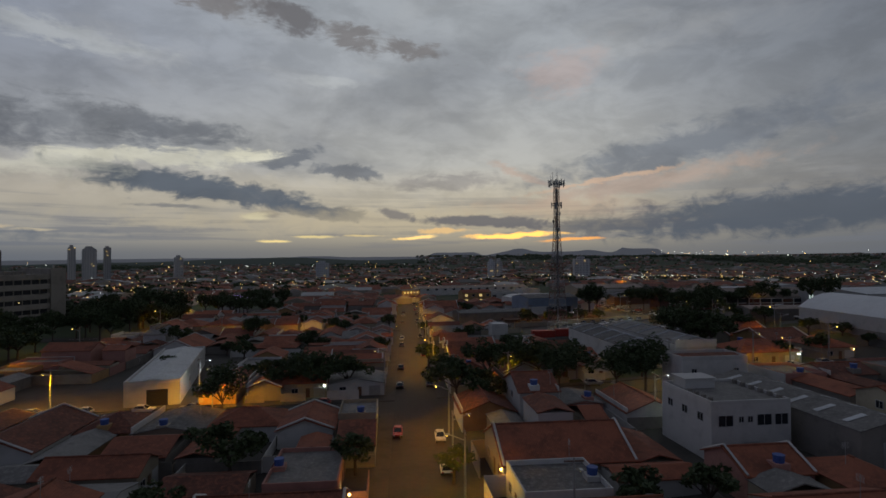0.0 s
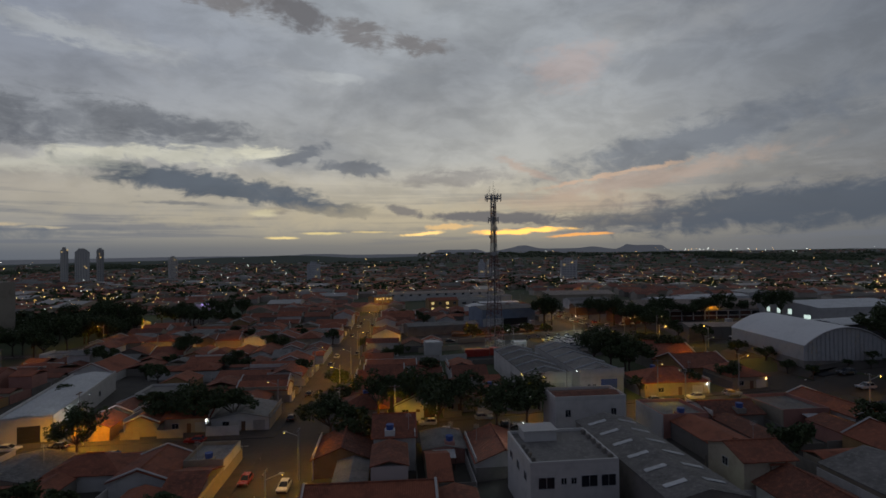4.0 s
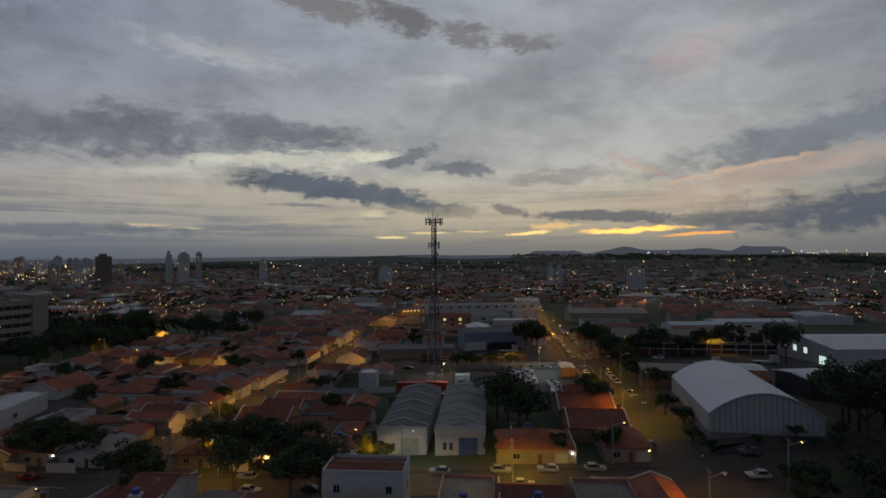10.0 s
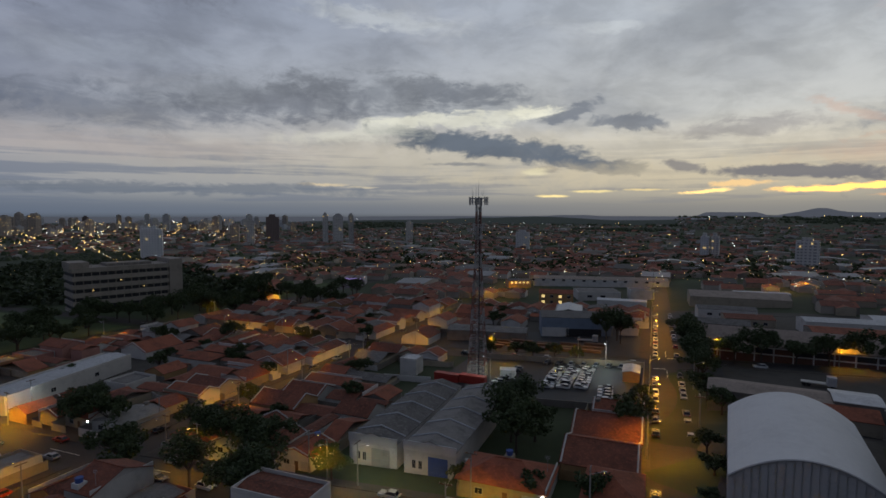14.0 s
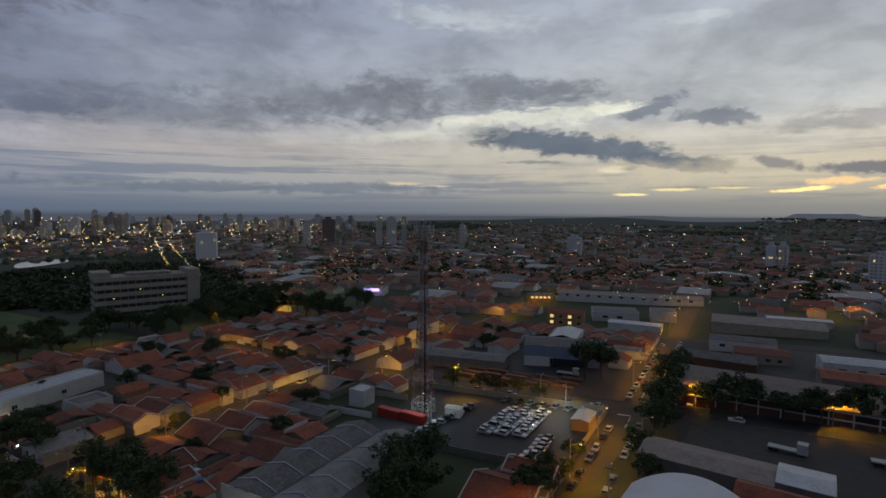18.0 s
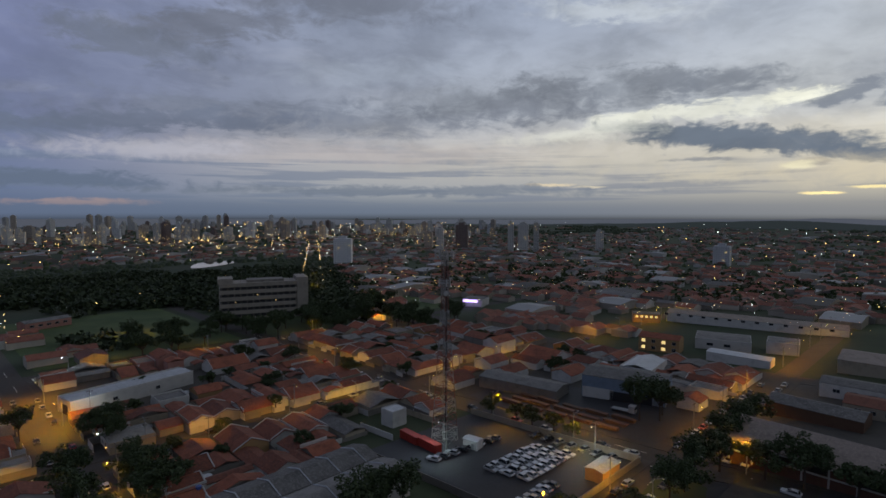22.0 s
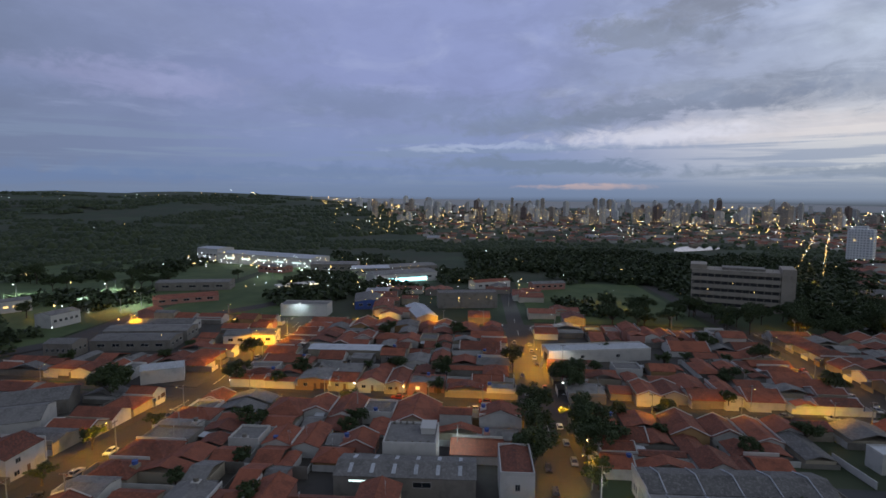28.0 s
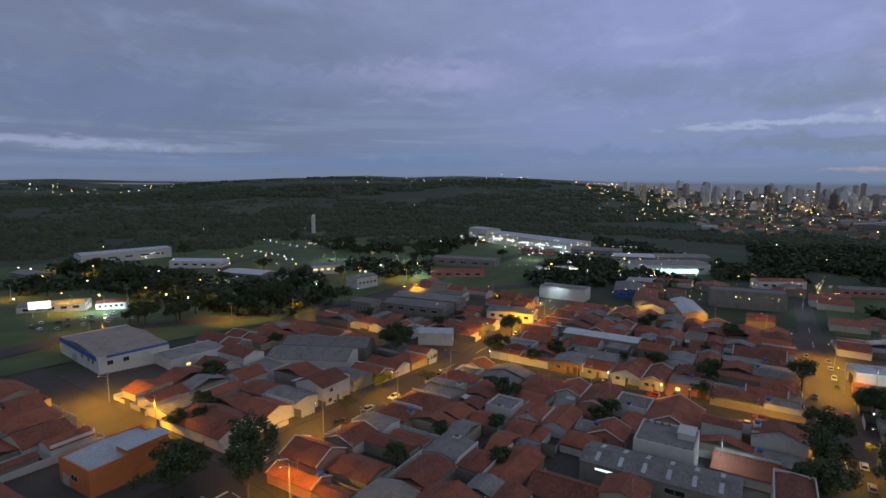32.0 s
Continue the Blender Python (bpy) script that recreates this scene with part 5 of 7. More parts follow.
for q in (-9.8, -1.3):
    s.box(q, q + 0.15, 10.2, 10.35, -0.8, 3.1, M["steel"])
part("canopy", s, ob, "grey sheet canopy on posts")
hall("workshop_shed", "workshop with twin ribbed grey roofs", "workshop", -14, -243, 28, 15, 30, 4.6, "white", "sheet_y", 2.0)
hall("workshop_shed", "workshop with a low ribbed grey roof", "workshop", -31, -252, 28, 14, 34, 4.6, "grey", "sheet_y", 2.0)
hall("lit_sign_building", "white building under a violet lit sign", "building", -181, 196, 25, 16, 18, 5.0, "white", "sheet_y", 0.5, parapet=0.6)
sign = thing("lit_sign", place(-175, 184, 30), "violet and white lit sign on a pole", "sign")
s = Shape()
s.box(-5.5, 5.5, -0.2, 0.2, 4.2, 6.2, M["violet"], True, True)
part("panel", s, sign, "glowing violet panel")
s = Shape()
s.tube((0, 0, -0.5), (0, 0, 4.2), 0.18, 0.18, M["steel"])
part("post", s, sign)
hall("long_factory", "very long pale factory with a dark brown roof", "factory", -6, 266, 13, 98, 18, 5.2, "white", "brown", 1.6, True, openings=tuple(("window", 0, -49 + i * 7.5, 2.2, 3.6, 1.3) for i in range(13)))
hall("yellow_framed_building", "two-storey building with yellow-lit frames", "building", -61, 236, 32, 17, 10, 5.6, "ochre", "sheet_x", 0.8, True, openings=tuple(("lit", 0, -6 + i * 3, 1.5, 3.2, 1.4) for i in range(5)))
hall("timber_yard_roof", "long dark lean-to roof over stacked timber", "shed", -22, 62, 12, 34, 12, 4.2, "grey", "sheet_x", 1.0, True)
s = Shape()
strip(s, -32, 44, 42.5, 80, 0.10, M["lot"])
structure("yard_floor", s, "dark earth floor of the timber yard")
stack_rng = random.Random(14)
for i in range(15):
    pile = thing("timber_stack", on_grid(-12 + (i % 5) * 9.6 + stack_rng.uniform(-0.8, 0.8), 46.5 + (i // 5) * 5.2 + stack_rng.uniform(-0.5, 0.5), 0.1), "stack of weathered boards on the ground", "timber stack", "timber stacks in the yard")
    for k in range(stack_rng.choice((3, 4, 5))):
        s = Shape()
        s.box(-4.0 + stack_rng.uniform(-0.4, 0.3), 4.0 + stack_rng.uniform(-0.6, 0.3), -0.9 + stack_rng.uniform(-0.15, 0.1), 0.9, k * 0.28, k * 0.28 + 0.24, M["wood"])
        part("board_layer", s, pile)

# office slab with bands of windows and a blank stair tower
office = thing("office_block", place(-248, 52, -19.0), "pale concrete office block with dark window bands", "office block")
s = Shape()
s.box(-9, 9, -27, 22, -2, 24.5, M["dark"])
part("core", s, office)
s = Shape()
s.box(9.05, 9.4, 0, 0.25, 0.004, 2.09, M["concrete"])
mullion = s.mesh("mullion")
for k in range(6):
    s = Shape()
    z = -0.6 + k * 4.6
    s.box(-9.6, 9.6, -27.6, 22.4, z, z + 2.5, M["concrete"], True, True)
    part("spandrel", s, office)
    for i in range(13):
        bar = part("mullion", mullion, office)
        bar.location = (0, -26.4 + i * 4.0, z + 2.5)
s = Shape()
s.box(-10, 10.4, 22.5, 30, -2, 27.5, M["concrete"])
part("stair_tower", s, office, "blank concrete stair tower")
s = Shape()
s.box(-8, 8.4, -28.5, -19, 24.5, 28.0, M["concrete"])
s.box(-6, 6, -10, 14, 24.5, 26.4, M["grey"])
part("roof_house", s, office, "stepped concrete plant rooms")
for k, (y, z) in enumerate(((-18, 12.2), (8, 12.2), (-4, 16.8))):
    s = Shape()
    s.box(9.02, 9.06, y, y + 0.7, z - 0.25, z + 0.25, M["warm"], True, True)
    part("lit_window", s, office, "lit office window")

# campus, shops and plant to the south-west
CAMPUS = (
    (-130, -625, 172, 76, 22, 9, "white", "metal_x", "long white campus building with a pale roof"), (-142, -522, 121, 44, 18, 6, "white", "metal_x", "white campus building with a pale roof"),
    (-34, -560, 96, 30, 14, 6, "grey", "sheet_x", "grey campus building with a flat roof"), (-128, -436, 103, 36, 18, 5, "grey", "metal_x", "low campus hall with a pale grey roof"),
    (-141, -395, 103, 28, 16, 5, "white", "sheet_x", "campus hall with white gables and a dark roof"), (-176, -404, 142, 26, 12, 7.5, "white", "sheet_x", "white two-storey school with rows of lit windows"),
    (-148, -342, 170, 17, 12, 7.5, "white", "sheet_x", "white cube house beside a lawn"), (-222, -313, 124, 40, 17, 4, "pink", "tile_x", "low salmon hall with a red roof"),
    (-270, -335, 104, 54, 16, 6.5, "grey", "sheet_x", "long grey-roofed hall beside the road"), (-332, -186, 123, 55, 26, 7.5, "white", "sheet_x", "supermarket beside a glowing turquoise front"),
    (-392, -196, 120, 60, 24, 6, "grey", "sheet_x", "grey factory with a flat roof"), (-300, -110, 120, 30, 12, 6, "white", "tile_x", "white hall with a red tile roof"), (-302, -66, 110, 26, 10, 5, "pink", "sheet_x", "low brick hall beside a lawn"),
    (-440, -350, 70, 132, 30, 11, "white", "metal_x", "large pale processing plant with lit windows and many lamps"), (-388, -262, 98, 44, 24, 8, "grey", "sheet_x", "grey plant hall with a flat roof"), (-366, -222, 108, 34, 22, 7, "grey", "metal_x", "grey plant hall with a pale roof"),
    (-484, -440, 70, 34, 24, 14, "white", "metal_x", "tall white plant block"), (-376, -318, 72, 30, 14, 6, "pink", "sheet_x", "low brick plant hall"),
    (3, -420, 146, 30, 14, 4, "white", "sheet_x", "low white house with a grey roof"), (-18, -404, 146, 14, 10, 4, "white", "tile_x", "small white house with a red roof"),
    (-225, -186, 15, 30, 18, 5, "blue", "sheet_x", "low workshop with a blue awning"), (-208, -172, 10, 26, 12, 5, "cream", "tile_x", "long house with a red tile roof"),
    (-112, -268, 100, 36, 14, 5, "grey", "sheet_x", "grey workshop with a dark ribbed roof"), (-128, -272, 100, 40, 14, 5.4, "grey", "sheet_x", "long workshop with a dark ribbed roof"), (-143.5, -276, 100, 34, 12, 5, "white", "sheet_x", "white-walled workshop with a ribbed roof"),
    (-96, -291, 96, 13, 10, 6.5, "grey", "sheet_x", "plain cement-walled block house"), (-128, -219, 103, 24, 13, 5, "white", "sheet_x", "flat grey-roofed store with a white parapet"),
)
for x, y, turn, w, d, h, wall, roof, words in CAMPUS:
    hall("town_hall_block" if w > 40 else "low_building", words, "building", x, y, turn, w, d, h, wall, roof, 1.2, True,
         openings=tuple(("cool_lit" if "plant" in words and "lit" in words else "lit" if "lit" in words else "window", k, -w * 0.36 + i * w * 0.18, w * 0.09, h * 0.45, 1.3) for i in range(5) for k in (0,)) + tuple(("window", 1, -d * 0.3 + i * d * 0.3, d * 0.12, h * 0.45, 1.3) for i in range(3)))
s = Shape()
s.box(-16, 18, -13.4, -13.1, 1.2, 4.2, M["shop"], True, True)
ob = thing("shop_front", place(-332, -186, 123), "turquoise lit glass shop front", "shop front")
part("lit_glass", s, ob, "glowing shop glazing")
canopy = thing("petrol_canopy", place(-270, -254, 130), "petrol station canopy with a lit yellow edge", "canopy")
s = Shape()
s.box(-15, 15, -6, 6, 4.6, 5.3, M["white"], True, True)
part("roof", s, canopy)
s = Shape()
s.box(-15, 15, -6.12, -6.01, 4.65, 5.25, M["billboard"], True, True)
part("lit_edge", s, canopy, "glowing yellow edge band")
for x in (-11, 0, 11):
    for y in (-3, 3):
        s = Shape()
        s.tube((x, y, -0.5), (x, y, 4.6), 0.25, 0.25, M["white_steel"])
        part("column", s, canopy)
pond = Shape()
ring = [(math.cos(6.28319 * i / 28), math.sin(6.28319 * i / 28)) for i in range(28)]
pond.face([(-706 + 56 * c * 0.75 + 17 * q * 0.65 * (1.4 - 0.6 * c), 172 - 56 * c * 0.65 + 17 * q * 0.75 * (1.4 - 0.6 * c), terrain(-700, 165) + 0.9) for c, q in ring], M["water"])
structure("water", pond, "still pond that mirrors the dusk sky")
mon = thing("obelisk", place(-414, -680, 30), "tall white concrete water tower slab", "water tower")
s = Shape()
s.box(-2.6, 2.6, -2.0, 2.0, -1, 24, M["white"])
s.face([(-2.6, -2.0, 24.01), (2.6, -2.0, 24.01), (-2.6, -2.0, 26.5)], M["white"])
s.face([(-2.6, 2.0, 24.01), (-2.6, 2.0, 26.5), (2.6, 2.0, 24.01)], M["white"])
s.face([(-2.6, -2.0, 26.5), (2.6, -2.0, 24.01), (2.6, 2.0, 24.01), (-2.6, 2.0, 26.5)], M["white"])
s.face([(-2.6, -2.0, 24.01), (-2.6, -2.0, 26.5), (-2.6, 2.0, 26.5), (-2.6, 2.0, 24.01)], M["white"])
part("shaft", s, mon)
board = thing("billboard", place(16, -402, -30), "lit roadside billboard on two posts", "billboard")
s = Shape()
s.box(-4.5, 4.5, -0.15, 0.15, 4.5, 8.0, M["billboard"], True, True)
part("panel", s, board, "glowing pale panel")
for x in (-3, 3):
    s = Shape()
    s.tube((x, 0, -0.5), (x, 0, 4.5), 0.15, 0.15, M["steel"])
    part("post", s, board)

# lawns and the parking lot
for u0, u1, v0, v1 in ((-520, 60, -660, -312), (-520, -186, -300, -205), (-330, -188, -70, 26), (-330, -186, -240, -205), (-140, 20, -420, -312), (-330, -150, -400, -316), (-320, -190, 120, 200)):
    s = Shape()
    strip(s, u0, u1, v0, v1, 0.25 if u0 > -500 else 0.16, M["grass"], 14)
    structure("lawn", s, "mown grass lawn")
s = Shape()
strip(s, -16, 46.5, -18, 28, 0.10, M["lot"])
structure("parking_lot", s, "dark tarmac car park")
s = Shape()
strip(s, -16, 46.5, 28.3, 28.6, 2.0, M["cream"], sides=2.2)
strip(s, 46.2, 46.5, -18, 28, 2.0, M["cream"], sides=2.2)
strip(s, -16, 46.5, -18.6, -18.3, 2.0, M["grey"], sides=2.2)
structure("boundary_wall", s, "rendered wall round the car park")
hall("gatehouse", "small canopy office at the car park gate", "gatehouse", 42, 17, 3.5, 5, 9, 3.2, "ochre", "metal_y", 0.5)

# ------------------------------------------------------------------ the mast
TX, TY, TH = -4.7, 4.0, 58.5
mast = thing("telecom_tower", place(TX, TY, 12), "red and white steel lattice telecom tower", "tower")
LEVELS = 13


def half_width(z):
    return 2.9 + (0.75 - 2.9) * min(z / (TH * 0.72), 1.0)


lattice = Shape()
for k in range(LEVELS):
    z0, z1 = TH * k / LEVELS, TH * (k + 1) / LEVELS
    a, b = half_width(z0), half_width(z1)
    m = M["mast_red"] if k % 2 else M["mast_white"]
    c = [(-1, -1), (1, -1), (1, 1), (-1, 1)]
    for sx, sy in c:
        s = Shape()
        s.bar((sx * a, sy * a, z0), (sx * b, sy * b, z1), 0.20, m)
        part("leg_section", s, mast)
    zm, w = (z0 + z1) / 2, (a + b) / 2
    for i in range(4):
        p, q = c[i], c[(i + 1) % 4]
        lattice.bar((p[0] * a, p[1] * a, z0), (q[0] * w, q[1] * w, zm), 0.085, m)
        lattice.bar((q[0] * a, q[1] * a, z0), (p[0] * w, p[1] * w, zm), 0.085, m)
        lattice.bar((p[0] * w, p[1] * w, zm), (q[0] * b, q[1] * b, z1), 0.085, m)
        lattice.bar((q[0] * w, q[1] * w, zm), (p[0] * b, p[1] * b, z1), 0.085, m)
        lattice.bar((p[0] * w, p[1] * w, zm), (q[0] * w, q[1] * w, zm), 0.10, m)
        lattice.bar((p[0] * b, p[1] * b, z1), (q[0] * b, q[1] * b, z1), 0.13, m)
tagged(part("bracing", lattice, mast), "red and white lattice bars", "", "", "stuff")
s = Shape()
for i in range(2):
    s.bar((-0.25 + i * 0.5, -0.6, 0), (-0.25 + i * 0.5, -0.5, TH), 0.09, M["steel"])
for i in range(100):
    z = 0.6 + i * 0.58
    s.bar((-0.25, -0.6 + 0.1 * z / TH, z), (0.25, -0.6 + 0.1 * z / TH, z), 0.05, M["steel"])
part("ladder", s, mast)
s = Shape()
s.box(0.1, 0.55, 0.1, 0.5, 0, TH - 3, M["dark"])
part("cable_run", s, mast, "black feeder cables")
for z, rad in ((TH - 1.2, 2.9), (TH - 9.5, 1.7)):
    s = Shape()
    for i in range(12):
        g0, g1 = 6.28319 * i / 12, 6.28319 * (i + 1) / 12
        for dz in (0, 1.0):
            s.bar((rad * math.cos(g0), rad * math.sin(g0), z + dz), (rad * math.cos(g1), rad * math.sin(g1), z + dz), 0.12, M["steel"])
        s.bar((rad * math.cos(g0), rad * math.sin(g0), z), (rad * math.cos(g0), rad * math.sin(g0), z + 1.0), 0.08, M["steel"])
        s.bar((0.75 * math.cos(g0), 0.75 * math.sin(g0), z), (rad * math.cos(g0), rad * math.sin(g0), z), 0.10, M["steel"])
    part("platform", s, mast, "round steel work platform")
for i in range(9):
    g = 6.28319 * i / 9
    for z, rad, hh in ((TH - 2.2, 3.0, 2.6), (TH - 10.5, 1.9, 2.4)):
        if z < TH - 5 and i % 2:
            continue
        s = Shape()
        at = Matrix.Translation((rad * math.cos(g), rad * math.sin(g), z)) @ Matrix.Rotation(g, 4, "Z")
        s.box(-0.10, 0.12, -0.20, 0.20, 0, hh, M["white_steel"], True, True, at)
        part("panel_antenna", s, mast)
for i, (g, z, rad) in enumerate(((0.6, 40, 1.1), (2.4, 43, 1.2), (4.4, 36.5, 1.4), (3.3, 30, 1.6), (5.6, 46, 1.1))):
    s = Shape()
    d = Vector((math.cos(g), math.sin(g), 0))
    p = d * rad + Vector((0, 0, z))
    s.tube(p, p + d * 0.25, 0.55, 0.75, M["white_steel"], 12)
    s.tube(p - d * 0.7, p, 0.08, 0.08, M["steel"], 6)
    part("dish_antenna", s, mast, "white drum dish")
for i in range(7):
    s = Shape()
    g = 6.28319 * i / 7
    rad = 2.2 if i else 0.0
    s.tube((rad * math.cos(g), rad * math.sin(g), TH - 0.2), (rad * math.cos(g), rad * math.sin(g), TH + (2.2 + (i % 3) * 0.9 if i else 5.5)), 0.06, 0.03, M["steel"], 5)
    part("whip_antenna", s, mast)
cabin = thing("equipment_cabin", place(5.0, 6.5, 12), "white equipment cabin at the tower foot", "cabin")
s = Shape()
s.box(-2.4, 2.4, -1.6, 1.6, -0.3, 2.9, M["white"])
part("wall", s, cabin)
s = Shape()
gable_roof(s, -2.4, 2.4, -1.6, 1.6, 2.95, 0.35, True, M["metal_x"], 0.2)
part("roof", s, cabin)
door(cabin, 0.9, -1.6, 0.9, 2.0, 0, "steel")
for dx, words in ((-12.2, "faded red shipping container on the ground"), (-3.4, "bright red shipping container on the ground")):
    box_ob = thing("shipping_container", place(dx, -3.2, -1.5), words, "container", "red containers by the tower")
    s = Shape()
    s.box(-4.2, 4.2, -1.2, 1.2, 0.12, 2.65, M["container"], True, True)
    part("body", s, box_ob)
    s = Shape()
    for i in range(28):
        x = -4.0 + i * 0.295
        s.box(x, x + 0.12, -1.245, -1.2, 0.25, 2.55, M["container"], True, True)
        s.box(x, x + 0.12, 1.2, 1.245, 0.25, 2.55, M["container"], True, True)
    part("ribs", s, box_ob)
    for x in (4.2, -4.28):
        s = Shape()
        s.box(x, x + 0.08, -1.1, 1.1, 0.2, 2.6, M["container"], True, True)
        part("end_door", s, box_ob)
    for x in (-4.0, 4.0):
        s = Shape()
        s.box(x - 0.2, x + 0.2, -1.2, 1.2, -0.2, 0.12, M["wood"])
        part("skid", s, box_ob)


# ------------------------------------------------------------------ cars
def car(paint, words, van=False):
    ob = thing("car", pose(0, 0, -60), words, "car", "parked cars")
    h1, h2 = (0.95, 1.9) if van else (0.88, 1.46)
    rows = [(-2.1, 0.60, 0.80), (-1.95, 0.35, h1 - 0.06), (-0.75, 0.32, h1), (1.3, 0.32, h1 + 0.02), (2.0, 0.38, h1 - 0.02), (2.12, 0.60, 0.80)]
    s = Shape()
    for (xa, la, ha), (xb, lb, hb) in zip(rows, rows[1:]):
        for q in (((xa, -0.84, la), (xb, -0.84, lb), (xb, -0.86, hb), (xa, -0.86, ha)), ((xb, 0.84, lb), (xa, 0.84, la), (xa, 0.86, ha), (xb, 0.86, hb)), ((xa, -0.86, ha), (xb, -0.86, hb), (xb, 0.86, hb), (xa, 0.86, ha))):
            s.face(q, M[paint])
    for x, lo, hi in ((rows[0][0], 0.60, 0.80), (rows[-1][0], 0.60, 0.80)):
        s.face([(x, -0.85, lo), (x, 0.85, lo), (x, 0.85, hi), (x, -0.85, hi)], M[paint])
    rx = (-0.05, 1.75) if not van else (-0.6, 1.95)
    s.box(rx[0], rx[1] - 0.35, -0.62, 0.62, h2 - 0.03, h2, M[paint], True, True)
    for x, z in ((rx[0], h2), (rx[1] - 0.35, h2)):
        xb = x - 0.8 if x == rx[0] else x + 0.4
        for y in (-1, 1):
            s.bar((x, 0.6 * y, z - 0.03), (xb, 0.78 * y, h1), 0.07, M[paint])
    part("body", s, ob)
    g = Shape()
    lo = [(rx[0] - 0.8, 0.76, h1), (rx[1] + 0.05, 0.76, h1)]
    hi = [(rx[0], 0.60, h2 - 0.04), (rx[1] - 0.35, 0.60, h2 - 0.04)]
    for sy in (-1, 1):
        g.face([(lo[0][0], sy * 0.76, h1), (lo[1][0], sy * 0.76, h1), (hi[1][0], sy * 0.6, h2 - 0.04), (hi[0][0], sy * 0.6, h2 - 0.04)], M["pane"])
    for i in (0, 1):
        g.face([(lo[i][0], -0.76, h1), (lo[i][0], 0.76, h1), (hi[i][0], 0.6, h2 - 0.04), (hi[i][0], -0.6, h2 - 0.04)], M["pane"])
    part("glazing", g, ob, "dark car glazing")
    for x in (-1.3, 1.28):
        for y in (-0.72, 0.72):
            w = Shape()
            w.tube((x, y - 0.1, 0.31), (x, y + 0.1, 0.31), 0.31, 0.31, M["tyre"], 12)
            w.tube((x, y - 0.115, 0.31), (x, y + 0.115, 0.31), 0.18, 0.18, M["rim"], 10)
            part("wheel", w, ob)
    for y in (-0.62, 0.62):
        w = Shape()
        w.box(-2.13, -2.02, y - 0.17, y + 0.17, 0.62, 0.76, M["white_steel"], True, True)
        part("headlight", w, ob)
        w = Shape()
        w.box(2.04, 2.14, y - 0.15, y + 0.15, 0.64, 0.80, M["container"], True, True)
        part("tail_light", w, ob)
    return ob


MODELS = [car("car_white", "white hatchback parked with its windows closed"), car("car_silver", "silver hatchback parked at the kerb"), car("car_black", "black hatchback parked with dark windows"),
          car("car_red", "red hatchback parked at the kerb"), car("car_grey", "dark grey hatchback parked at the kerb"), car("car_white", "white van parked with its windows closed", True)]
used_models = set()


def park(u, v, heading, which):
    x, y = to_xy(u, v)
    at = pose(x, y, terrain(x, y) + (0.04 if not (-16 < u < 46.5 and -18 < v < 28) else 0.105), 0, 0, 3.5 * lean(u) + heading)
    base = MODELS[which]
    if which not in used_models:
        used_models.add(which)
        base.matrix_basis = at
    else:
        copy_thing(base, at)


rc = random.Random(5)
for col, u in enumerate((19.5, 24.3, 29.1)):   # the white fleet in the car park
    for k in range(9):
        park(u + rc.uniform(-0.2, 0.2), -2.5 + k * 2.55 + col * 0.9, rc.choice((0, 180)) + rc.uniform(-3, 3), rc.choice((0, 0, 0, 5, 1)))
for k in range(8):
    park(3.5 + rc.uniform(-0.2, 0.2) + k * 0.35, -8.0 + k * 3.3, 20 + rc.uniform(-4, 4), rc.choice((2, 4, 1, 2, 0)))
for k in range(6):
    park(36.5 + rc.uniform(-0.3, 0.3), -14 + k * 2.9, rc.uniform(-6, 6), rc.choice((0, 1, 4)))
for k in range(7):
    park(14 + k * 4.2, 25.2 + rc.uniform(-0.3, 0.3), 80 + rc.uniform(-6, 6), rc.choice((0, 1, 4, 2)))
for u, side in ((53.5, -1), (53.5, 1), (-60.5, -1), (-60.5, 1)):
    v = -170.0
    while v < 140:
        v += rc.choice((6, 6.5, 9, 14)) if u > 0 and v > -60 else rc.choice((14, 22, 31, 40))
        if min(abs(v - c) for c in CROSS) > 9:
            park(u + side * (HALF - 1.0), v, 90 + rc.choice((0, 180)), rc.choice((0, 1, 2, 3, 4, 0, 1)))
for v, side in ((-80.0, 1), (-80.0, -1), (36.0, -1), (-202.0, 1)):
    u = -150.0
    while u < 60:
        u += rc.choice((9, 12, 20, 27))
        if min(abs(u - c) for c in AVENUES) > 9:
            park(u, v + side * (HALF - 1.0), rc.choice((0, 180)), rc.choice((0, 1, 2, 3, 4, 1)))
for k in range(16):
    park(64 + k * 4.4, 44 + rc.uniform(-0.4, 0.4) + k * 0.6, 80 + rc.uniform(-5, 5), rc.choice((0, 1, 0, 4, 2)))
for k in range(18):
    park(-14 + (k % 9) * 5.4, -372 - (k // 9) * 14 + 4 * (k % 2) + rc.uniform(-0.5, 0.5), 80 + rc.uniform(-8, 8), rc.choice((0, 1, 0, 4, 2)))
lorry = thing("lorry", place(21, 66, 100), "white lorry with a flat bed parked in a yard", "lorry")
s = Shape()
s.box(-1.2, 1.2, -3.2, -1.0, 0.7, 3.1, M["white_steel"], True, True)
part("cab", s, lorry)
s = Shape()
s.box(-1.0, 1.0, -3.24, -3.19, 1.9, 2.8, M["pane"], True, True)
part("windscreen", s, lorry)
s = Shape()
s.box(-1.2, 1.2, -0.9, 5.0, 0.9, 1.15, M["steel"], True, True)
part("flat_bed", s, lorry)
for y in (-2.2, 3.2, 4.3):
    for x in (-1.0, 1.0):
        s = Shape()
        s.tube((x - 0.15, y, 0.5), (x + 0.15, y, 0.5), 0.5, 0.5, M["tyre"], 12)
        part("wheel", s, lorry)

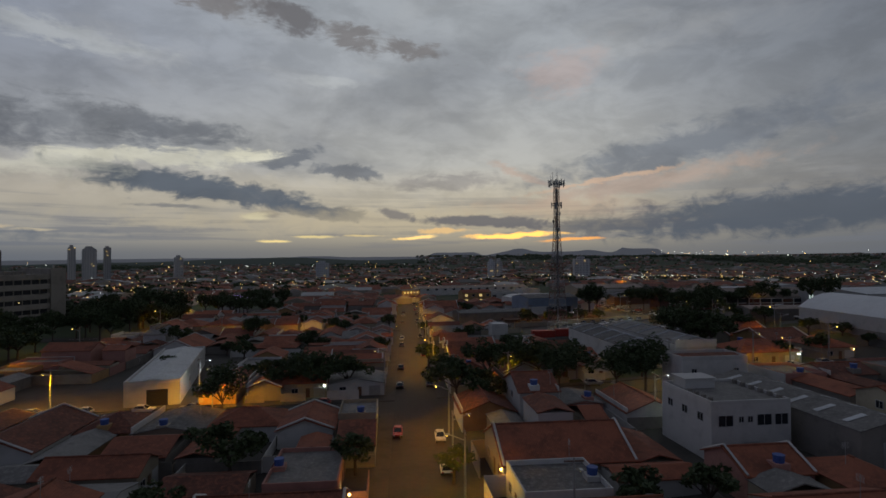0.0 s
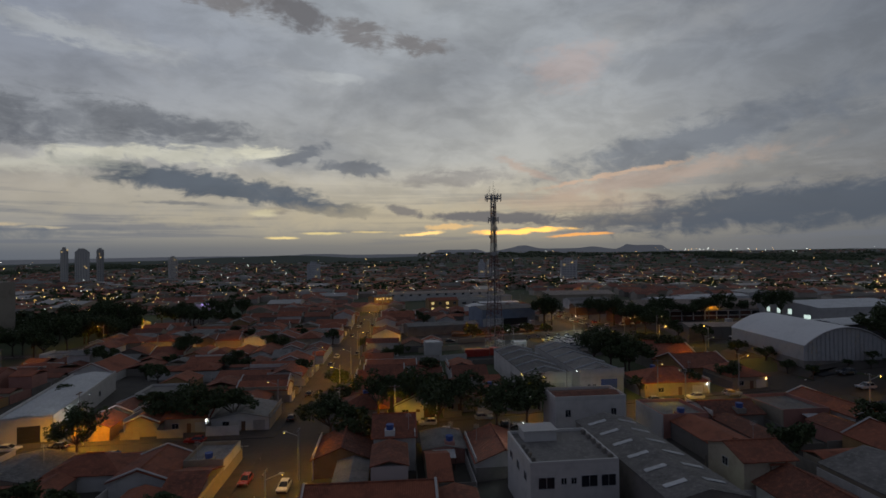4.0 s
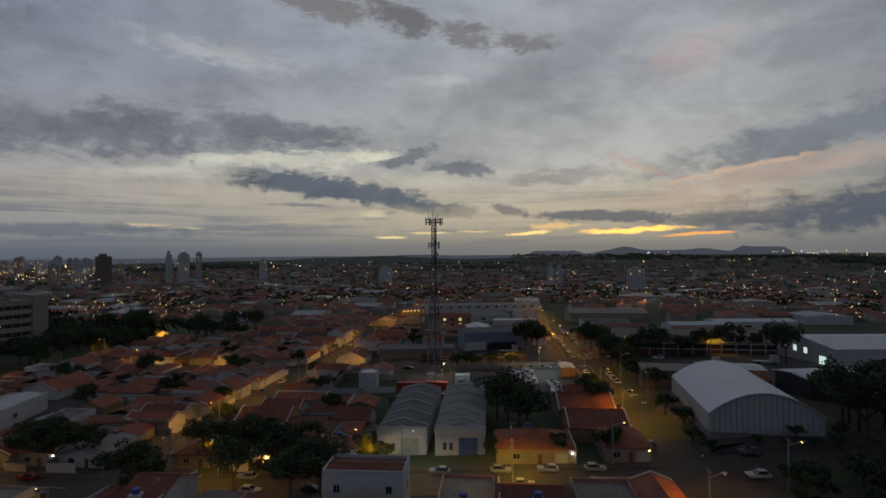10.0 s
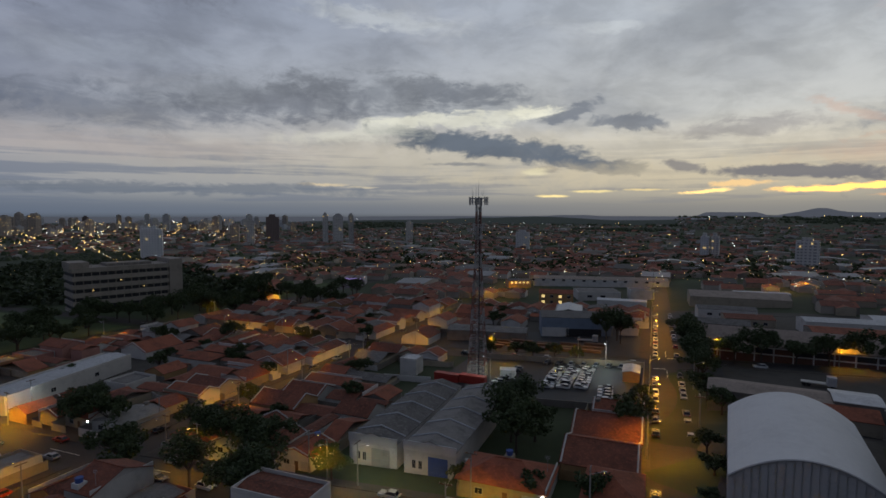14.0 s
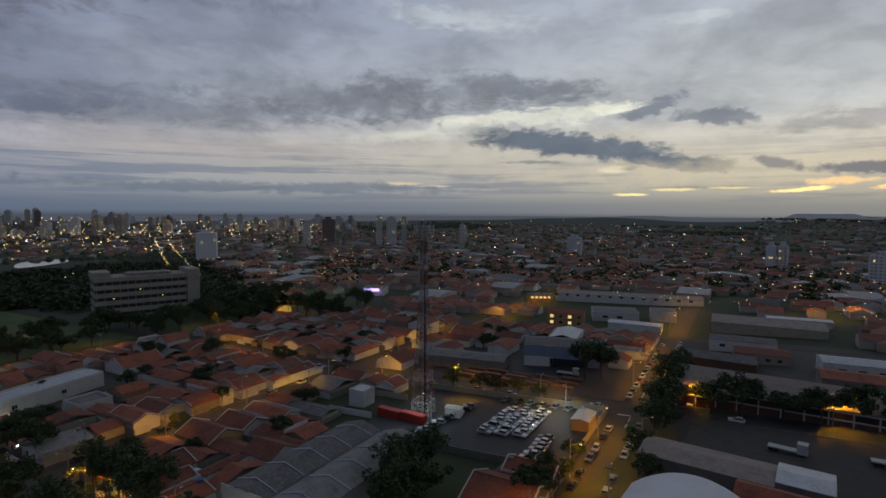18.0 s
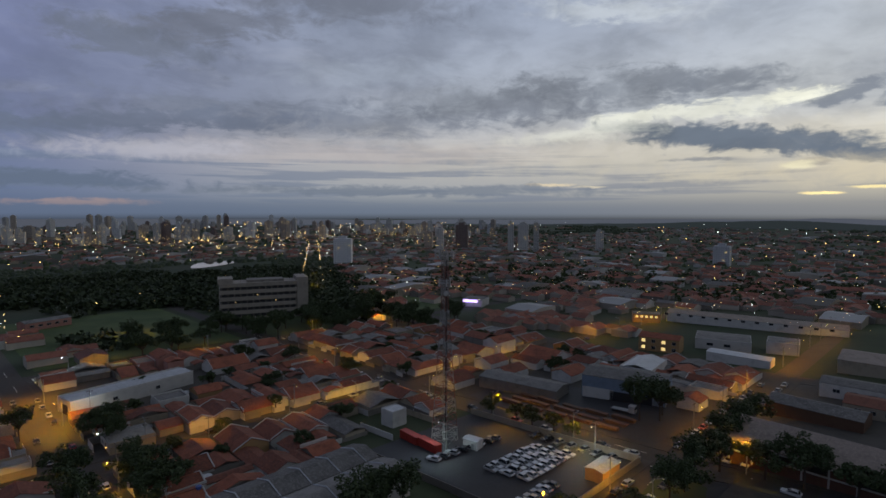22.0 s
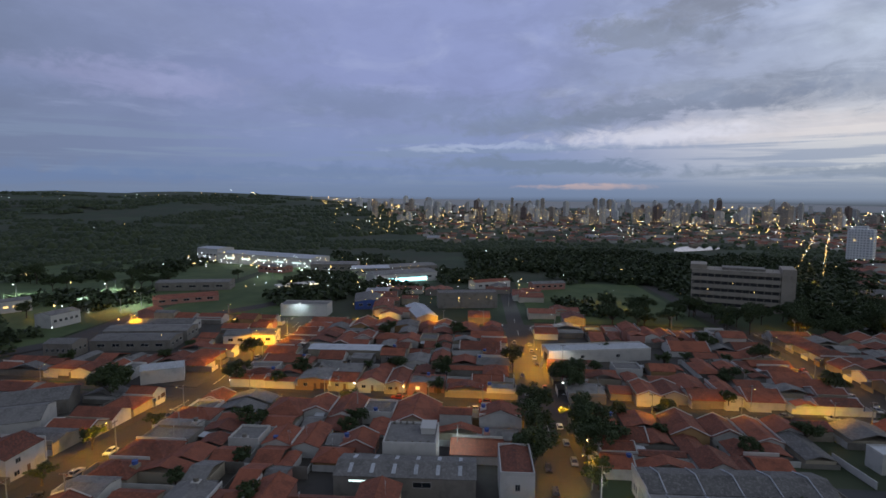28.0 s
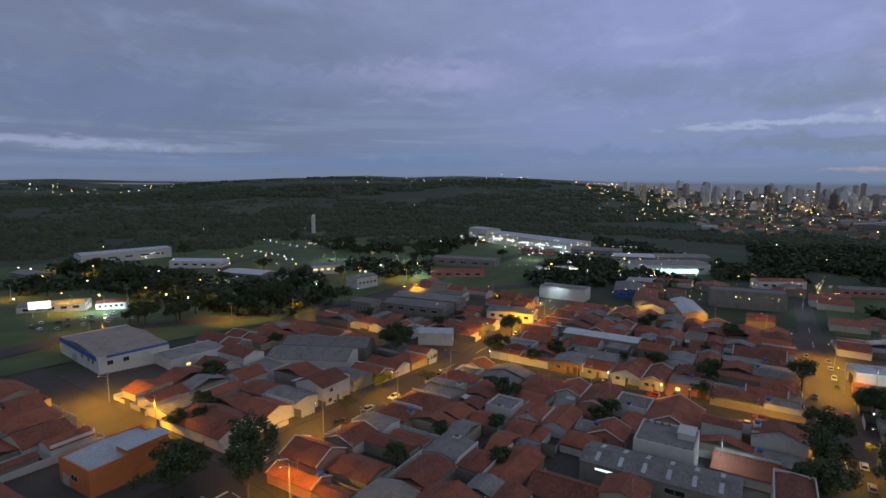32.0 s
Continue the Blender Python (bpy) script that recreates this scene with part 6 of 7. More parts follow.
for x, y, turn in ((92, 18, 84), (112, 20, 92), (70, -30, 4)):
    copy_thing(lorry, place(x, y, turn))


# ------------------------------------------------------------------ trees
rt = random.Random(3)


def tree_model(name, height, radius, leaves, squat=0.8, words="broad dark green street tree"):
    """Tapered trunk with limbs, and a crown of many leaf cards gathered in uneven clumps."""
    ob = thing(name, pose(0, 0, -80), words, "tree", "town trees")
    s = Shape()
    fork = height * 0.38
    s.tube((0, 0, -0.6), (0.1, 0, fork), 0.30, 0.19, M["bark"], 8)
    tips = []
    for i in range(7):
        g = 6.28319 * i / 7 + rt.uniform(-0.3, 0.3)
        q = rt.uniform(0.45, 0.85) * radius
        tip = (q * math.cos(g), q * math.sin(g), height * rt.uniform(0.58, 0.86))
        s.tube((0.1, 0, fork - 0.2), tip, 0.14, 0.05, M["bark"], 5, False)
        tips.append(tip)
    tips.append((0, 0, height * 0.86))
    part("trunk", s, ob)
    s = Shape()
    clumps = []
    for t in tips:
        for _ in range(3):
            clumps.append((t[0] + rt.gauss(0, radius * 0.22), t[1] + rt.gauss(0, radius * 0.22), t[2] + rt.gauss(0, height * 0.06), radius * rt.uniform(0.22, 0.40)))
    for _ in range(leaves):
        cx, cy, cz, cr = rt.choice(clumps)
        d = Vector((rt.gauss(0, 1), rt.gauss(0, 1), rt.gauss(0, 1))).normalized() * cr * rt.uniform(0.55, 1.05)
        p = Vector((cx + d.x, cy + d.y, cz + d.z * squat))
        a = Vector((rt.gauss(0, 1), rt.gauss(0, 1), rt.gauss(0, 0.6))).normalized()
        b = a.cross(Vector((rt.gauss(0, 1), rt.gauss(0, 1), rt.gauss(0, 1)))).normalized()
        k = rt.uniform(0.16, 0.34)
        s.face([p - a * k * 1.5, p - b * k * 0.7, p + a * k * 1.5, p + b * k * 0.7], M["leaf"])
    part("crown", s, ob)
    return ob


TREES = [tree_model("tree", 7.5, 3.6, 1700), tree_model("tree", 9.5, 4.8, 2300, 0.75), tree_model("tree", 6.0, 2.6, 1100, 0.9, "small rounded street tree"), tree_model("tree", 12.0, 4.2, 2200, 1.1, "tall dense dark green tree"), tree_model("tree", 5.0, 2.2, 800, 0.9, "young bushy street tree")]
planted = set()


def plant(x, y, which, scale=1.0):
    at = place(x, y, rt.uniform(0, 360)) @ Matrix.Diagonal((scale, scale, scale * rt.uniform(0.9, 1.1), 1))
    base = TREES[which]
    if which not in planted:
        planted.add(which)
        base.matrix_basis = at
        return base
    ob = copy_thing(base, at.normalized())
    ob.matrix_basis = at
    return ob


for x, y, which, sc in (
    (-84, -74, 1, 1.1), (-76, -72, 1, 1.0), (-92, -70, 0, 1.1), (-52, -86, 1, 1.15), (-46, -90, 0, 1.1), (-43, -73, 1, 1.1), (-37, -72, 1, 1.1), (-31, -73, 1, 1.15), (-24, -72, 1, 1.1), (-6, -73.5, 0, 0.9),
    (22, -44, 3, 1.15), (19, -38, 3, 1.1), (25, -50, 1, 1.2), (21, -32, 3, 1.0), (27, -42, 0, 1.1), (-87, -69, 3, 0.9), (-98, -93, 3, 0.95), (-32, -66, 0, 1.1), (-30, -87, 3, 1.0), (-12, -88.5, 3, 1.05), (-18, -88, 1, 1.1),
    (-56, -44, 2, 1.1), (-53, -60, 2, 1.0), (20, -69, 4, 1.0), (33, -68, 4, 1.1), (44, -67, 2, 1.0), (57, -184, 3, 1.0), (50, -192, 3, 1.1), (60, -201, 0, 1.1), (66, -196, 1, 1.2), (48, -226, 4, 1.1), (43, -222, 2, 1.0),
    (-51, -232, 1, 1.3), (-44, -228, 1, 1.2), (-58, -238, 0, 1.3), (20, -252, 2, 1.2), (28, 62, 3, 1.2), (33, 66, 3, 1.1), (31, 72, 1, 1.2), (0, 32, 2, 1.1), (6, 33, 0, 0.9), (14, 34, 2, 1.0), (22, 33, 2, 0.9), (-10, 31, 0, 0.9),
    (62, 40, 1, 1.2), (72, 42, 1, 1.15), (80, 44, 1, 1.2), (90, 46, 0, 1.2), (99, 47, 1, 1.1), (108, 49, 1, 1.2), (118, 50, 0, 1.2), (62, 12, 3, 0.9), (61, 22, 1, 1.0), (60, 30, 3, 1.0), (59, 52, 3, 1.1), (57, 66, 3, 1.1), (56, 80, 1, 1.1),
    (63, -2, 0, 1.1), (66, -14, 2, 1.1), (47, -20, 0, 1.0), (46, -30, 0, 1.1), (47, -8, 2, 1.0), (80, -68, 4, 0.6), (88, -68, 4, 0.65), (96, -60, 1, 1.2), (104, -62, 1, 1.2), (112, -58, 1, 1.3), (72, -70, 4, 0.45), (110, -45, 1, 1.3), (118, -40, 3, 1.2),
    (-71, -20, 2, 0.9), (-55, 20, 2, 1.0), (-70, 40, 2, 1.1), (-56, -125, 4, 1.0), (-70, -120, 2, 1.0), (-55, -148, 2, 1.0), (-126, -50, 0, 0.9), (-112, -30, 2, 1.1),
    (-88, -120, 0, 1.1), (-100, -60, 4, 1.2), (-30, -30, 2, 1.0), (-42, -10, 0, 1.0), (-96, -10, 0, 1.0), (-120, 12, 1, 1.0), (-90, 24, 0, 1.1), (-36, -140, 4, 1.2), (-28, -170, 0, 1.0), (14, -150, 4, 1.1), (-70, -180, 2, 1.0),
    (93, -68, 1, 1.2), (96, -71, 3, 1.2), (101, -66, 1, 1.3), (107, -70, 1, 1.2), (86, -71, 4, 0.6), (93, -60, 3, 1.1), (98, -53, 1, 1.3), (104, -55, 3, 1.2), (82, -71, 4, 0.5), (113, -66, 3, 1.3), (63, -70, 4, 0.6), (77, -71, 4, 0.45), (62, -62, 4, 0.7), (63, -52, 4, 1.0), (62, -40, 2, 0.9), (118, 20, 3, 1.1), (121, 34, 3, 1.1), (-8, -205, 2, 1.0), (12, -201, 4, 1.1), (-25, -199, 4, 1.0), (-68, -196, 1, 1.0), (-100, -205, 1, 1.0), (-150, -120, 0, 1.0),
):
    plant(x, y, which, sc)
for _ in range(34):    # the wooded park before the office block and along the avenue
    plant(rt.uniform(-222, -172), rt.uniform(-40, 92), rt.choice((0, 1, 3, 1)), rt.uniform(0.9, 1.4))
for _ in range(16):
    plant(rt.uniform(-235, -130), rt.uniform(96, 150), rt.choice((0, 1, 3, 1)), rt.uniform(0.9, 1.4))
grove = random.Random(17)
for _ in range(18):    # low dark trees before the sports hall
    plant(grove.uniform(69, 112), grove.uniform(-100, -82), grove.choice((0, 2, 2, 4, 0)), grove.uniform(0.8, 1.0))
for _ in range(12):    # grove beside the western avenue
    plant(grove.uniform(-188, -173), grove.uniform(52, 96), grove.choice((0, 1, 3)), grove.uniform(0.9, 1.2))
for _ in range(9):
    plant(grove.uniform(-169, -143), grove.uniform(98, 124), grove.choice((0, 1, 3)), grove.uniform(0.9, 1.2))
for k, (x, y, z) in enumerate(YARDS):   # back-yard trees
    if k % 5 < 2 and -185 < x < 130 and -300 < y < 150:
        plant(x, y, rt.choice((2, 4, 4, 0)), rt.uniform(0.75, 1.1))
for _ in range(30):
    x = rt.uniform(-130, 0)
    plant(x, -338 - rt.uniform(0, 26) - 0.25 * (x + 20 if x > -20 else 0) - 0.32 * min(x + 30, 0) * -0.6, rt.choice((0, 1, 1, 2)), rt.uniform(0.9, 1.4))
for _ in range(62):
    x, y = rt.uniform(-330, 30), rt.uniform(-600, -325)
    if all(math.hypot(x - c[0], y - c[1]) > c[3] * 0.5 + 5 for c in CAMPUS) and not (-30 < x < 50 and y > -415) and not (-285 < x < -180 and -610 < y < -455):
        plant(x, y, rt.choice((0, 1, 1, 3)), rt.uniform(0.9, 1.5))


# ------------------------------------------------------------------ street lamps and poles
def lamp_model(m, words):
    ob = thing("street_lamp", pose(0, 0, -90), words, "street lamp", "street lamps")
    s = Shape()
    s.tube((0, 0, -0.5), (0, 0, 9.0), 0.17, 0.11, M["pole"], 8)
    part("pole", s, ob)
    s = Shape()
    s.tube((0, 0, 7.7), (0, -2.0, 8.5), 0.05, 0.05, M["steel"], 6)
    arm = part("arm", s, ob)
    s = Shape()
    s.box(-0.17, 0.17, -2.65, -1.95, 8.45, 8.62, M["steel"], True, True)
    head = part("lamp_head", s, arm)
    s = Shape()
    s.tube((0, -2.33, 8.447), (0, -2.33, 8.36), 0.16, 0.11, m, 8)
    part("lamp_glass", s, ob, "glowing lamp glass")
    s = Shape()
    s.box(-1.1, 1.1, -0.08, 0.08, 8.55, 8.7, M["wood"], True, True)
    for x in (-1.0, -0.4, 0.4, 1.0):
        s.tube((x, 0, 8.7), (x, 0, 8.88), 0.05, 0.04, M["white_steel"], 6)
    part("crossarm", s, ob)
    return ob


LAMPS = [lamp_model(M["sodium"], "concrete pole with an orange sodium street lamp"), lamp_model(M["cool"], "concrete pole with a white street lamp")]
stood = set()


def lamp(u, v, turn, which=0, power=0.0, lift=0.0):
    """turn: 0 arm towards -v, 90 towards +u, 180 towards +v, 270 towards -u."""
    x, y = to_xy(u, v)
    at = pose(x, y, terrain(x, y) + 0.1, 0, 0, 3.5 * lean(u) + turn)
    if which not in stood:
        stood.add(which)
        LAMPS[which].matrix_basis = at
    else:
        copy_thing(LAMPS[which], at)
    if power:
        light = bpy.data.lights.new("street_light", "SPOT")
        light.energy, light.spot_size, light.spot_blend, light.shadow_soft_size = power, radians(162), 0.45, 0.3
        light.color = (1.0, 0.43, 0.014) if which == 0 else (0.75, 0.92, 1.0)
        lo = new("street_light", light)
        tip = at @ Vector((0, -2.33, 8.1))
        lo.matrix_basis = Matrix.Translation(tip)


SODIUM = 5600.0
for u, side in ((-60.5, 1), (53.5, -1)):
    for k in range(21):
        v = -262 + k * 27
        if min(abs(v - c) for c in CROSS) > 7:
            lamp(u + side * (HALF + 0.7), v, 270 if side > 0 else 90, 0, SODIUM * (1.7 if u > 0 and v < -190 else 0.4 if u > 0 and v > 170 else 0.8 if u > 0 else 0.75))
for v, side in ((-80.0, 1), (-202.0, 1), (36.0, -1)):
    for k in range(8):
        u = -168 + k * 32
        if min(abs(u - c) for c in AVENUES) > 14 and not (v == -80.0 and 10 < u < 40):
            lamp(u, v + side * (HALF + 0.7), 0 if side > 0 else 180, 0, SODIUM * (0.6 if v == -80.0 and u > -50 else 1.1 if v == -202.0 else 1.8 if v == -80.0 else 0.9))
for v in (-245, -160, -120, -45, 0, 60, 110):
    lamp(-177 + HALF + 0.7, v, 270, 0, SODIUM * 1.2)
for u in (-150, -118, -86, 20):
    lamp(u, -202.0 - HALF - 0.7 if u < 0 else -80 - HALF - 0.7, 180, 0, SODIUM * 1.1)
lamp(1.5, -1.0, 300, 1, 1500)
lamp(34, 26, 0, 1, 1800)
lamp(-186, -207, 90, 1, 1500)
lamp(-172, -60, 0, 1, 1200)
for x, y in ((-19, -108), (0.5, -74), (-110, -72), (-232, -95)):
    lamp(*to_uv(x, y), 90, 1, 900)
lamp(-176, -98, 0, 0, SODIUM * 0.3)
for u, v in ((118, 235), (140, 250), (70, 38), (104, 40), (20, -332), (-70, -316), (-140, -284)):
    lamp(u, v, 180, 0, SODIUM)
for x, y in ((-300, -196), (-392, -300), (-408, -340), (-423, -380), (-440, -424), (-356, -262), (-340, -226), (-120, -350), (-60, -365), (-190, -360), (-150, -430), (-90, -410), (-230, -450), (-200, -330), (-260, -395), (-330, -300), (-10, -395)):
    u, v = to_uv(x, y)
    lamp(u, v, 0, 1, 3400 if x < -295 else 8500)
for x, y in ((-390, 166), (-450, 200), (-520, 240), (-330, 140), (-240, -30), (-280, 150), (20, -340), (-40, -330)):
    u, v = to_uv(x, y)
    lamp(u, v, 0, 0, 6500)
for x, y in ((-61, -526), (-66, -604), (-54, -405), (-51, -376), (-108, -459), (-152, -458), (-30, -413), (0, -407), (5, -475), (-180, -329), (-117, -200), (-170, -363)):   # amber lamps among the campus trees
    lamp(*to_uv(x, y), 0, 0, 6000)
for u, v in ((-52, -72), (-45, -140), (20, -73), (40, -73), (-14, -72), (-59, -150), (-68, -60), (-68, -10), (-57, 20), (59, -30), (60, 5), (66, -88), (-20, -186), (20, -187), (-56, -118)):
    lamp(u, v, rng.choice((0, 90, 180, 270)), 0)

# ------------------------------------------------------------------ far town
far_rng = random.Random(21)


def zone(x, y):
    """What grows or stands at a far place: t town, w wood, n nothing."""
    r, az = math.hypot(x, y), math.degrees(math.atan2(-x, y))
    u, v = to_uv(x, y)
    if -186 < u < 175 and -312 < v < 156:
        return "n"
    if -338 < x < -222 and -78 < y < 30 or math.hypot((x + 668) * 0.75 - (y - 150) * 0.65, ((x + 668) * 0.65 + (y - 150) * 0.75) * 1.2) < 95:
        return "n"
    if 62 < az < 106:
        if r < 780:
            return "w" if r > 225 and noise.noise((x * 0.006, y * 0.006, 1)) > -0.45 and math.hypot(x + 248, y - 52) > 48 else "n"
        return "t"
    if 106 <= az <= 185 or az < -165:
        if r < 330:
            return "t" if v > -180 else "n"
        if r < 720:
            return "w" if noise.noise((x * 0.008, y * 0.008, 2)) > 0.0 and all(math.hypot(x - c[0], y - c[1]) > c[3] * 0.5 + 22 for c in CAMPUS) and not (-60 < x < 60 and y > -430) and not (-300 < x < -165 and -620 < y < -440) else "n"
        return "w" if noise.noise((x * 0.003, y * 0.003, 7)) > -0.3 else "n"
    if 1500 < r < 2700 and -45 < az < 42 and noise.noise((x * 0.0012, y * 0.0012, 4)) > 0.1:
        return "w"
    return "t"


town = Shape()
woods = Shape()
dots = {"sodium_far": Shape(), "cool_far": Shape()}
HOUSE_WALLS = [M["far_wall"], M["far_wall"], M["cream"], M["grey"], M["white"]]


def far_bump(p, k, m, s):
    """A small rounded mass of foliage, one of many that overlap."""
    n = len(s.verts)
    s.verts.append((p[0] + far_rng.uniform(-0.3, 0.3) * k, p[1] + far_rng.uniform(-0.3, 0.3) * k, p[2] + k * far_rng.uniform(0.6, 1.0)))
    for level, reach in ((0.45, 0.62), (-0.45, 1.05)):
        for i in range(6):
            g = 6.28319 * i / 6 + far_rng.uniform(-0.35, 0.35)
            q = k * reach * far_rng.uniform(0.8, 1.2)
            s.verts.append((p[0] + q * math.cos(g), p[1] + q * math.sin(g), p[2] + k * level * far_rng.uniform(0.8, 1.2)))
    slot = s.slot(m)
    for i in range(6):
        j = (i + 1) % 6
        s.faces += [(n, n + 1 + i, n + 1 + j), (n + 1 + i, n + 7 + i, n + 7 + j, n + 1 + j)]
        s.slots += [slot, slot]


def leafy(p, k, m, s):
    """A crown of small leaf cards, for woods that the flight passes at some distance."""
    for _ in range(26):
        d = Vector((far_rng.gauss(0, 1), far_rng.gauss(0, 1), far_rng.gauss(0, 1))).normalized() * k * far_rng.uniform(0.5, 1.0)
        c = Vector(p) + Vector((d.x, d.y, d.z * 0.75 + k * 0.4))
        a = Vector((far_rng.gauss(0, 1), far_rng.gauss(0, 1), far_rng.gauss(0, 0.5))).normalized()
        e = a.cross(Vector((far_rng.gauss(0, 1), far_rng.gauss(0, 1), far_rng.gauss(0, 1)))).normalized()
        q = k * far_rng.uniform(0.22, 0.40)
        s.face([c - a * q * 1.3, c - e * q * 0.8, c + a * q * 1.3, c + e * q * 0.8], m)


def land(x, y):
    r = math.hypot(x, y)
    return terrain(x, y) - 0.06 + swell(x, y)


count = 0
while count < 10500:
    r = 190 + 2550 * far_rng.random() ** 1.6
    az = radians(far_rng.uniform(-75, 178))
    x, y = -r * math.sin(az), r * math.cos(az)
    count += 1
    z = zone(x, y)
    if z == "n":
        continue
    h0 = land(x, y)
    if z == "w" or far_rng.random() < 0.55:
        if r < 330 and z != "w":
            continue
        for _ in range((12 if r < 900 else 8) if z == "w" else 3):
            k = far_rng.uniform(2.8, 5.6) * (1 if r < 900 or z != "w" else 1.7)
            (leafy if r < 620 else far_bump)((x + far_rng.uniform(-20, 20), y + far_rng.uniform(-20, 20), h0 + k * 0.3), k, M["forest"] if z == "w" else M["leaf"], woods)
        if z == "w":
            continue
    if not free(x, y, 26, 26, KEEP + [(-70, 50, 205, 285), (-30, 40, 155, 222), (52, 112, 172, 220), (62, 200, -75, 150), (-275, -225, 20, 90), (-75, -45, 222, 250), (-200, -150, 140, 212), (-250, -200, -145, -100), (-205, -180, -235, -200), (-20, 25, 98, 128)]):
        continue
    w, d, h = far_rng.uniform(8, 15), far_rng.uniform(9, 20), far_rng.uniform(3, 4.2)
    big = far_rng.random()
    if big < 0.06:
        w, d, h = far_rng.uniform(22, 50), far_rng.uniform(14, 24), far_rng.uniform(4, 6)
    at = Matrix.Translation((x, y, h0)) @ Matrix.Rotation(GRID + far_rng.choice((0, 1.5708)) + far_rng.gauss(0, 0.03), 4, "Z")
    wm = far_rng.choice(HOUSE_WALLS)
    town.box(-w / 2, w / 2, -d / 2, d / 2, -2, h, wm, False, False, at)
    rm = M["tile_far"] if big >= 0.13 else M["sheet_far"] if big > 0.03 else M["metal_far"]
    rise = w * 0.17 if big >= 0.06 else w * 0.05
    a = [at @ Vector(p) for p in ((-w / 2 - 0.4, -d / 2, h), (w / 2 + 0.4, -d / 2, h), (w / 2 + 0.4, d / 2, h), (-w / 2 - 0.4, d / 2, h), (0, -d / 2, h + rise), (0, d / 2, h + rise))]
    n0 = len(town.verts)
    town.verts += [tuple(p) for p in a]
    k = town.slot(rm)
    town.faces += [(n0 + 1, n0 + 2, n0 + 5, n0 + 4), (n0 + 3, n0, n0 + 4, n0 + 5)]
    town.slots += [k, k]
    k = town.slot(wm)
    town.faces += [(n0, n0 + 1, n0 + 4), (n0 + 2, n0 + 3, n0 + 5)]
    town.slots += [k, k]
tagged(new("distant_houses", town.mesh("distant_houses")), "dense low town of red-roofed houses", "town", "", "stuff")
tagged(new("distant_trees", woods.mesh("distant_trees", True)), "dark green tree masses among houses", "trees", "", "stuff")


def dot(x, y, z, k, kind):
    s = dots[kind]
    n = len(s.verts)
    s.verts += [(x + k, y, z), (x - k, y, z), (x, y + k, z), (x, y - k, z), (x, y, z + k), (x, y, z - k)]
    s.slot(M[kind])
    for a, b in ((0, 2), (2, 1), (1, 3), (3, 0)):
        s.faces += [(n + a, n + b, n + 4), (n + b, n + a, n + 5)]
        s.slots += [0, 0]


for _ in range(2900):
    r = 1.0 / (1 / 2750 + (1 / 240 - 1 / 2750) * far_rng.random() ** 1.1)
    azd = far_rng.uniform(-75, 178)
    az = radians(azd)
    x, y = -r * math.sin(az), r * math.cos(az)
    z = zone(x, y)
    if z != "t" and far_rng.random() < 0.96:
        continue
    if azd < 45 and far_rng.random() < 0.35:
        continue
    k = r * far_rng.choice((0.00028, 0.0004, 0.0005, 0.0005, 0.0007)) * (1.0 if azd < 45 else 1.15)
    dot(x, y, land(x, y) + 8.0, k, "sodium_far" if far_rng.random() < 0.74 else "cool_far")
for i in range(46):   # the bright avenue that runs out of town
    f = i / 46
    x, y = -340 - 640 * f, 140 + 350 * f
    for side in (-9, 9):
        dot(x + side * 0.5 + far_rng.uniform(-3, 3), y + side, land(x, y) + 9.0, 0.18 + 0.2 * f, "sodium_far" if far_rng.random() < 0.8 else "cool_far")
for i in range(820):   # lights between the towers of the centre
    az, r = radians(far_rng.uniform(46, 114)), 900 + 1900 * far_rng.random() ** 1.3
    x, y = -r * math.sin(az), r * math.cos(az)
    dot(x, y, land(x, y) + far_rng.uniform(6, 22), r * far_rng.choice((0.0003, 0.0004, 0.0005, 0.0006)), "sodium_far" if far_rng.random() < 0.78 else "cool_far")
for i in range(95):   # plant lamps
    f = far_rng.random()
    x, y = -446 + 46 * f + far_rng.uniform(-8, 60), -420 + 138 * f + far_rng.uniform(-26, 26)
    dot(x, y, land(x, y) + far_rng.uniform(5, 13), far_rng.choice((0.28, 0.36, 0.48)), "cool_far" if i % 4 else "sodium_far")
for i in range(70):
    x, y = far_rng.uniform(-430, -250), far_rng.uniform(-300, -180)
    dot(x, y, land(x, y) + far_rng.uniform(5, 9), 0.28, far_rng.choice(("cool_far", "cool_far", "sodium_far")))
for i in range(7):     # two rows of lamps over the campus car park
    dot(-268 + 3.0 * i, -600 + 14.5 * i, land(-260, -560) + 8, 0.44, "cool_far")
    dot(-196 + 1.5 * i, -520 + 10 * i, land(-190, -490) + 8, 0.38, "cool_far")
for i in range(46):
    x, y = far_rng.uniform(-330, 20), far_rng.uniform(-620, -340)
    dot(x, y, land(x, y) + 7, 0.36, far_rng.choice(("cool_far", "sodium_far", "sodium_far")))
for i in range(150):   # lights on the far ridge
    az = radians(far_rng.choice((far_rng.gauss(162, 4), far_rng.gauss(128, 9), far_rng.uniform(-60, 60), far_rng.gauss(-31, 4))))
    r = far_rng.uniform(2200, 2650)
    x, y = -r * math.sin(az), r * math.cos(az)
    dot(x, y, land(x, y) + far_rng.uniform(9, 24), r * 0.0004, far_rng.choice(("cool_far", "sodium_far")))
for kind, words in (("sodium_far", "many distant orange street lights"), ("cool_far", "many distant white street lights")):
    tagged(new("distant_street_lights", dots[kind].mesh("distant_street_lights")), words, "street lights", "", "stuff")

